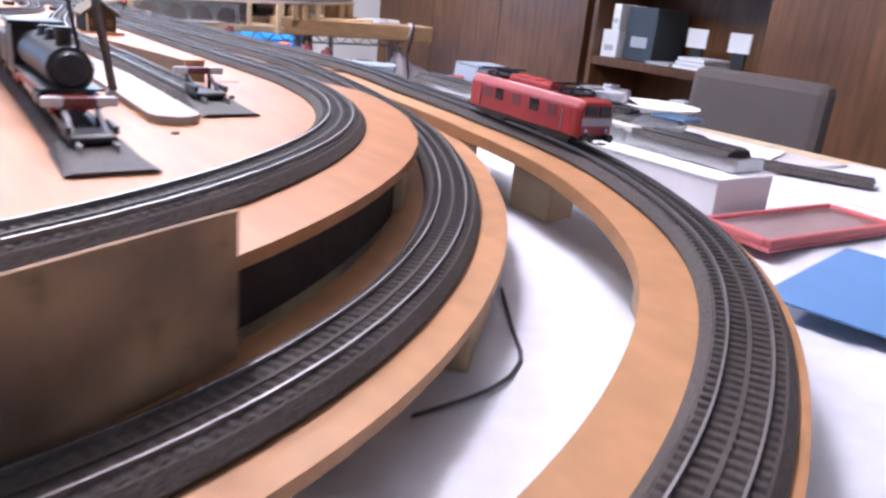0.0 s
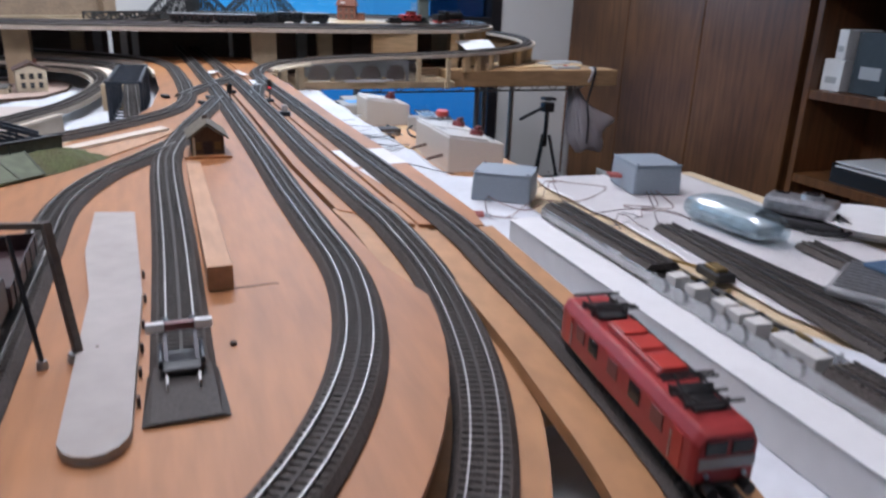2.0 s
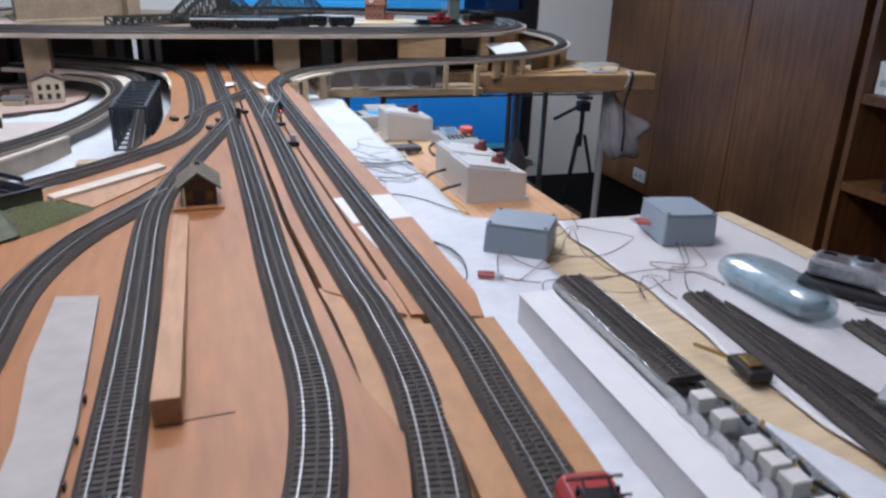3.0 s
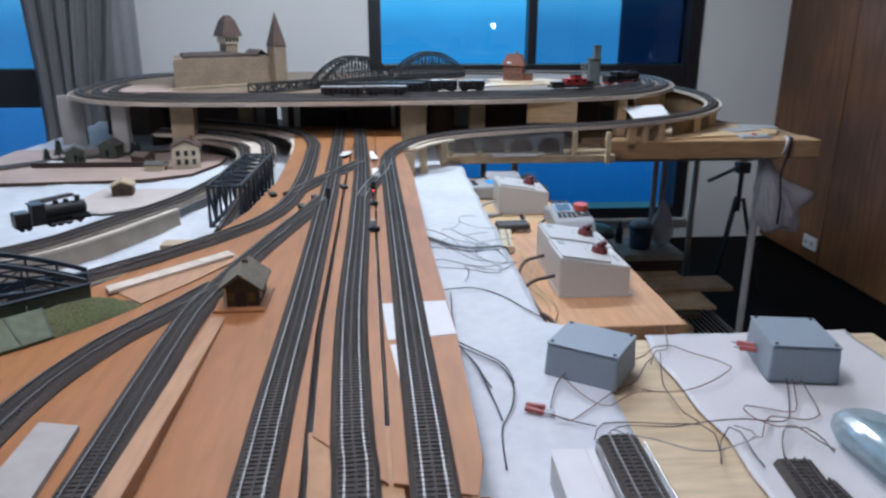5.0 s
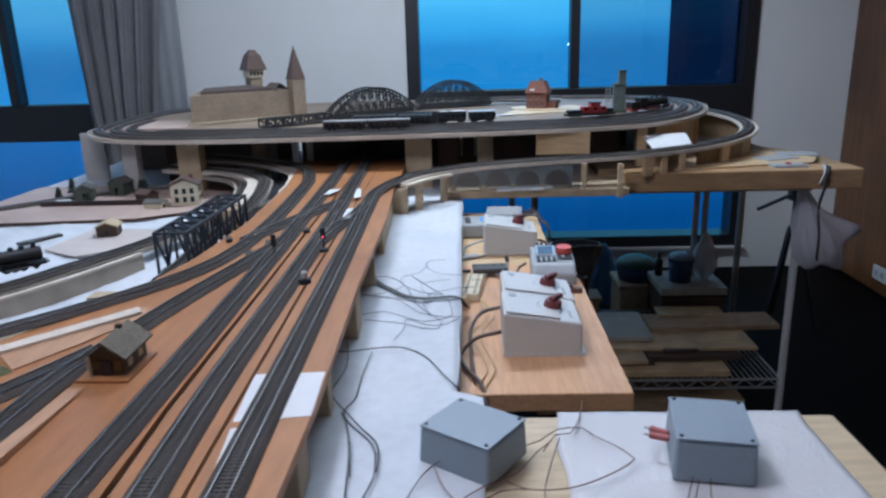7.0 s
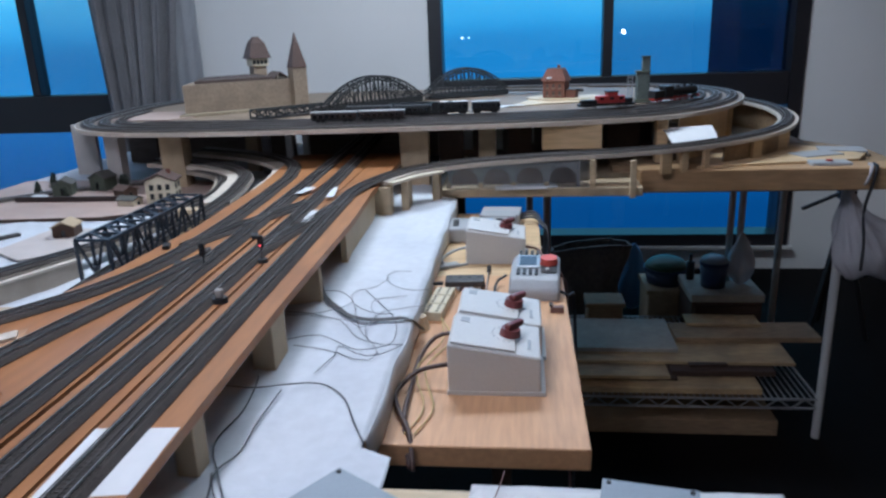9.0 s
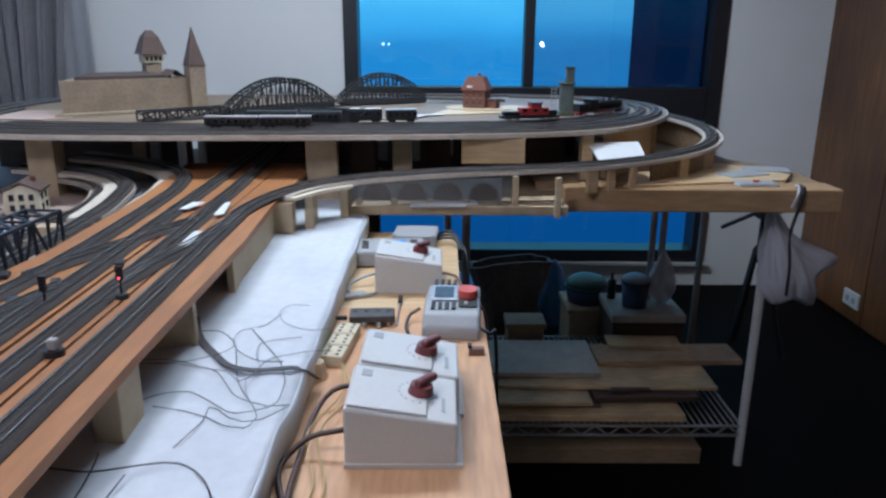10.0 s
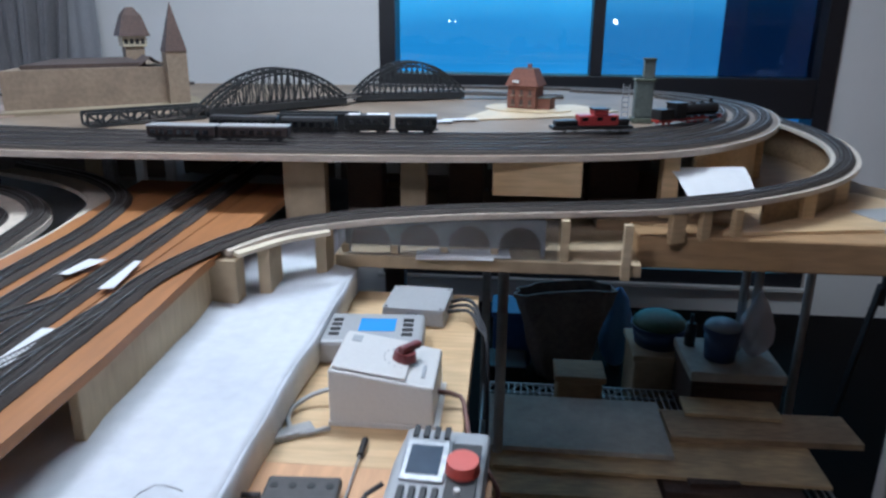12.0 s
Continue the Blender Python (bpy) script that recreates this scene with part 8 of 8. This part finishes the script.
def embankment():
    e = thing("green_embankment", "mossy green bank with dark retaining wall panels on top", "embankment", (0, 0, 0))
    foot = smooth_path([(-0.312, 1.096, 0), (-0.346, 1.043, 0), (-0.385, 0.996, 0), (-0.45, 0.935, 0), (-0.56, 0.845, 0)], 0.008)
    crest = smooth_path([(-0.326, 1.102, 0), (-0.362, 1.076, 0), (-0.408, 1.030, 0), (-0.476, 0.966, 0), (-0.585, 0.875, 0)], 0.008)
    n, m, rows = 60, 8, []
    bm = bmesh.new()
    for k in range(m + 1):
        f = k / m
        row = []
        for i in range(n + 1):
            a, b = foot[i * (len(foot) - 1) // n], crest[i * (len(crest) - 1) // n]
            p = a.lerp(b, f)
            rise = min(1.0, i / 9) ** 0.7
            row.append(bm.verts.new((p.x, p.y, BOARD + 0.0004 + 0.021 * rise * f ** 0.8 + 0.0016 * noise.noise(Vector((p.x * 110, p.y * 110, 0))) * min(1, 3 * f))))
        rows.append(row)
    back = [bm.verts.new((v.co.x, v.co.y, BOARD + 0.0003)) for v in rows[-1]]
    rows.append(back)
    for a, b in zip(rows, rows[1:]):
        for i in range(n):
            bm.faces.new((a[i], a[i + 1], b[i + 1], b[i]))
    part("turf", bm, "grass", e, smooth=True)
    # painted retaining panels lean on the bank, dark posts between them
    cuts = [19 + 6 * k for k in range(7)]
    for i0, i1 in zip(cuts, cuts[1:]):
        q = [Vector(foot[i * (len(foot) - 1) // n]) + Vector((0, 0, BOARD + 0.0006)) for i in (i0, i1)]
        q += [Vector(crest[i * (len(crest) - 1) // n]) + Vector((0, 0, BOARD + 0.0215)) for i in (i1, i0)]
        up = (q[1] - q[0]).cross(q[3] - q[0]).normalized()
        up = up if up.z > 0 else -up
        mid = sum(q, Vector()) / 4
        bm = bmesh.new()
        lo, hi = ([bm.verts.new(mid + (p - mid) * 0.985 + up * d) for p in q] for d in (0.0012, 0.0036))
        bm.faces.new(lo)
        bm.faces.new(hi)
        for k in range(4):
            bm.faces.new((lo[k], lo[(k + 1) % 4], hi[(k + 1) % 4], hi[k]))
        part("bank_panel", bm, "bank_green", e, "grey-green painted panel")
        part("panel_post", beam(bmesh.new(), q[0] + up * 0.003, q[3] + up * 0.003, 0.0022), "greenwall", e)
    pts = [(-0.364, 1.084), (-0.416, 1.036), (-0.480, 0.976), (-0.535, 0.928), (-0.590, 0.882)]
    for a, b in zip(pts, pts[1:]):
        ln = math.hypot(b[0] - a[0], b[1] - a[1])
        pl = part("wall_panel", box_bm(0.001, ln - 0.001, -0.0015, 0.0015, 0, 0.033, 0.0005, pose(a[0], a[1], BOARD + 0.0003, 0, 0, math.degrees(math.atan2(b[1] - a[1], b[0] - a[0])))), "greenwall", e, "dark grey-green retaining wall panel")
        part("coping", box_bm(0.0, ln, -0.003, 0.003, 0.033, 0.0355, 0.0006, pose(a[0], a[1], BOARD + 0.0003, 0, 0, math.degrees(math.atan2(b[1] - a[1], b[0] - a[0])))), "dark_metal", pl)


embankment()
for x, y, z, w, d, t in ((-0.335, 1.345, 0.83, 0.02, 0.10, 55), (-0.22, 1.62, 0.83, 0.012, 0.10, 90)):
    riser(x, y, t, d, w, CLOTH - 0.003, BOARD - 0.012, "box")
es = thing("edge_strip", "upright plywood strip with cream top and shade-grey side along the lower line", "edging")
ES = smooth_path([(-0.78, 1.275, 0.862), (-0.60, 1.42, 0.862), (-0.52, 1.54, 0.862), (-0.44, 1.72, 0.862)], 0.02)
part("cap", add_sweep(bmesh.new(), ES, [(-0.001, -0.002), (-0.001, 0.0025), (0.010, 0.0025), (0.010, -0.002)]), "edge_cream", es, "cream cut edge")
# the side is coloured greyer for the shade on its upright face
part("side", add_sweep(bmesh.new(), ES, [(0, -0.035), (0, -0.002), (0.008, -0.002), (0.008, -0.035)]), "grey_ply", es)


# ---- the red electric locomotive on the outer track ----


def electric_loco(x, y, z, turn):
    e = thing("electric_locomotive", "red electric locomotive with white cab stripe and two pantographs", "model locomotive", (x, y, z + RAILTOP - 0.0008), turn, "rolling stock")
    ln, w, z0, z1 = 0.162, 0.0168, 0.008, 0.036
    bm = bmesh.new()
    pr = [(-w, z0), (w, z0), (w, z1 - 0.006), (w - 0.0035, z1), (-w + 0.0035, z1), (-w, z1 - 0.006)]
    rings = []
    for yy, k, dz in ((-ln / 2, 0.90, -0.0015), (-ln / 2 + 0.004, 1.0, 0.0), (ln / 2 - 0.004, 1.0, 0.0), (ln / 2, 0.90, -0.0015)):
        rings.append([bm.verts.new((px * k, yy, pz if pz == z0 else pz + dz)) for px, pz in pr])
    for a, b in zip(rings, rings[1:]):
        for i in range(6):
            bm.faces.new((a[i], a[(i + 1) % 6], b[(i + 1) % 6], b[i]))
    bm.faces.new(rings[0][::-1])
    bm.faces.new(rings[-1])
    bmesh.ops.bevel(bm, geom=list(bm.edges), offset=0.0012, segments=2, affect="EDGES", profile=0.5)
    body = part("body", bm, "loco_red", e)
    part("roof_hood", box_bm(-0.009, 0.009, -0.030, 0.030, z1 - 0.0005, z1 + 0.004, 0.0012), "loco_red", e)
    for yy in (-0.022, 0.0, 0.020):
        part("roof_hatch", box_bm(-0.0075, 0.0075, yy - 0.008, yy + 0.008, z1 + 0.004, z1 + 0.0055, 0.0006), "red_plastic", e)
    part("underframe", box_bm(-0.014, 0.014, -0.070, 0.070, 0.0045, 0.009, 0.001), "loco_black", e)
    for s in (-1, 1):
        for i, yy in enumerate((-0.046, -0.022, 0.004, 0.030, 0.048)):
            part("side_grille" if i % 2 == 0 else "side_window", box_bm(s * (w + 0.0001) - 0.0004, s * (w + 0.0001) + 0.0004, yy - 0.006, yy + 0.006, 0.019, 0.0285, 0.0002), "red_knob" if i % 2 == 0 else "dark_glass", body)
        for q in (-1, 1):
            part("cab_door", box_bm(s * (w + 0.0001) - 0.0003, s * (w + 0.0001) + 0.0003, q * 0.066 - 0.004, q * 0.066 + 0.004, 0.0095, 0.029), "red_plastic", body)
            part("handrail", beam(bmesh.new(), (s * (w + 0.0008), q * 0.0605, 0.011), (s * (w + 0.0008), q * 0.0605, 0.026), 0.0006), "silver", body)
    for q in (-1, 1):
        yf = q * (ln / 2 + 0.0004)
        for s in (-1, 1):
            part("windscreen", box_bm(s * 0.0068 - 0.0055, s * 0.0068 + 0.0055, yf - 0.0006, yf + 0.0006, 0.0245, 0.0315, 0.0003), "dark_glass", body)
            part("headlight", cyl_bm(0.0013, 0.0013, -0.0008, 0.0008, 10, Matrix.Translation((s * 0.0098, yf, 0.0135)) @ Matrix.Rotation(math.pi / 2, 4, "X")), "silver", body)
            part("buffer", cyl_bm(0.0028, 0.0030, 0, 0.007, 14, Matrix.Translation((s * 0.0095, q * ln / 2, 0.0085)) @ Matrix.Rotation(-q * math.pi / 2, 4, "X")), "loco_black", e)
        part("white_stripe", box_bm(-0.0145, 0.0145, yf - 0.0005, yf + 0.0005, 0.0170, 0.0228, 0.0002), "silver_paint", body, "dull white front stripe")
        part("buffer_beam", box_bm(-0.0145, 0.0145, q * (ln / 2 - 0.002) - 0.002, q * (ln / 2 - 0.002) + 0.002, 0.006, 0.0105, 0.0004), "loco_black", e)
        part("coupling_hook", add_tube(bmesh.new(), smooth_path([(-0.004, q * ln / 2, 0.005), (-0.004, q * (ln / 2 + 0.009), 0.005), (0.004, q * (ln / 2 + 0.009), 0.005), (0.004, q * ln / 2, 0.005)], 0.003), 0.0007), "silver", e, "bright wire coupling")
        b = part("bogie", box_bm(-0.0125, 0.0125, q * 0.045 - 0.020, q * 0.045 + 0.020, 0.002, 0.006, 0.001), "loco_black", e)
        for yy in (-0.013, 0.013):
            part("wheelset", wheelset(bmesh.new(), q * 0.045 + yy, 0.0056), "dark_metal", b)
        pan = part("pantograph_base", box_bm(-0.009, 0.009, q * 0.052 - 0.012, q * 0.052 + 0.012, z1, z1 + 0.0022, 0.0006), "loco_black", e)
        bm = bmesh.new()
        for s in (-1, 1):
            beam(bm, (s * 0.009, q * 0.040, z1 + 0.002), (s * 0.007, q * 0.066, z1 + 0.0062), 0.0010)
            beam(bm, (s * 0.009, q * 0.066, z1 + 0.002), (s * 0.007, q * 0.040, z1 + 0.0072), 0.0010)
            beam(bm, (s * 0.011, q * 0.046, z1 + 0.001), (s * 0.011, q * 0.046, z1 + 0.0045), 0.0018)
            beam(bm, (s * 0.011, q * 0.060, z1 + 0.001), (s * 0.011, q * 0.060, z1 + 0.0045), 0.0018)
        for yy, zz in ((0.040, 0.0074), (0.044, 0.0074), (0.066, 0.0064), (0.053, 0.0045)):
            beam(bm, (-0.0155, q * yy, z1 + zz), (0.0155, q * yy, z1 + zz), 0.0012)
        part("scissor_frame", bm, "loco_black", pan)
    part("roof_conductor", beam(bmesh.new(), (0.010, -0.040, z1 + 0.003), (0.010, 0.040, z1 + 0.003), 0.0012), "loco_black", e)


electric_loco(-0.003, 0.365, BOARD - 0.0115, -7.5)
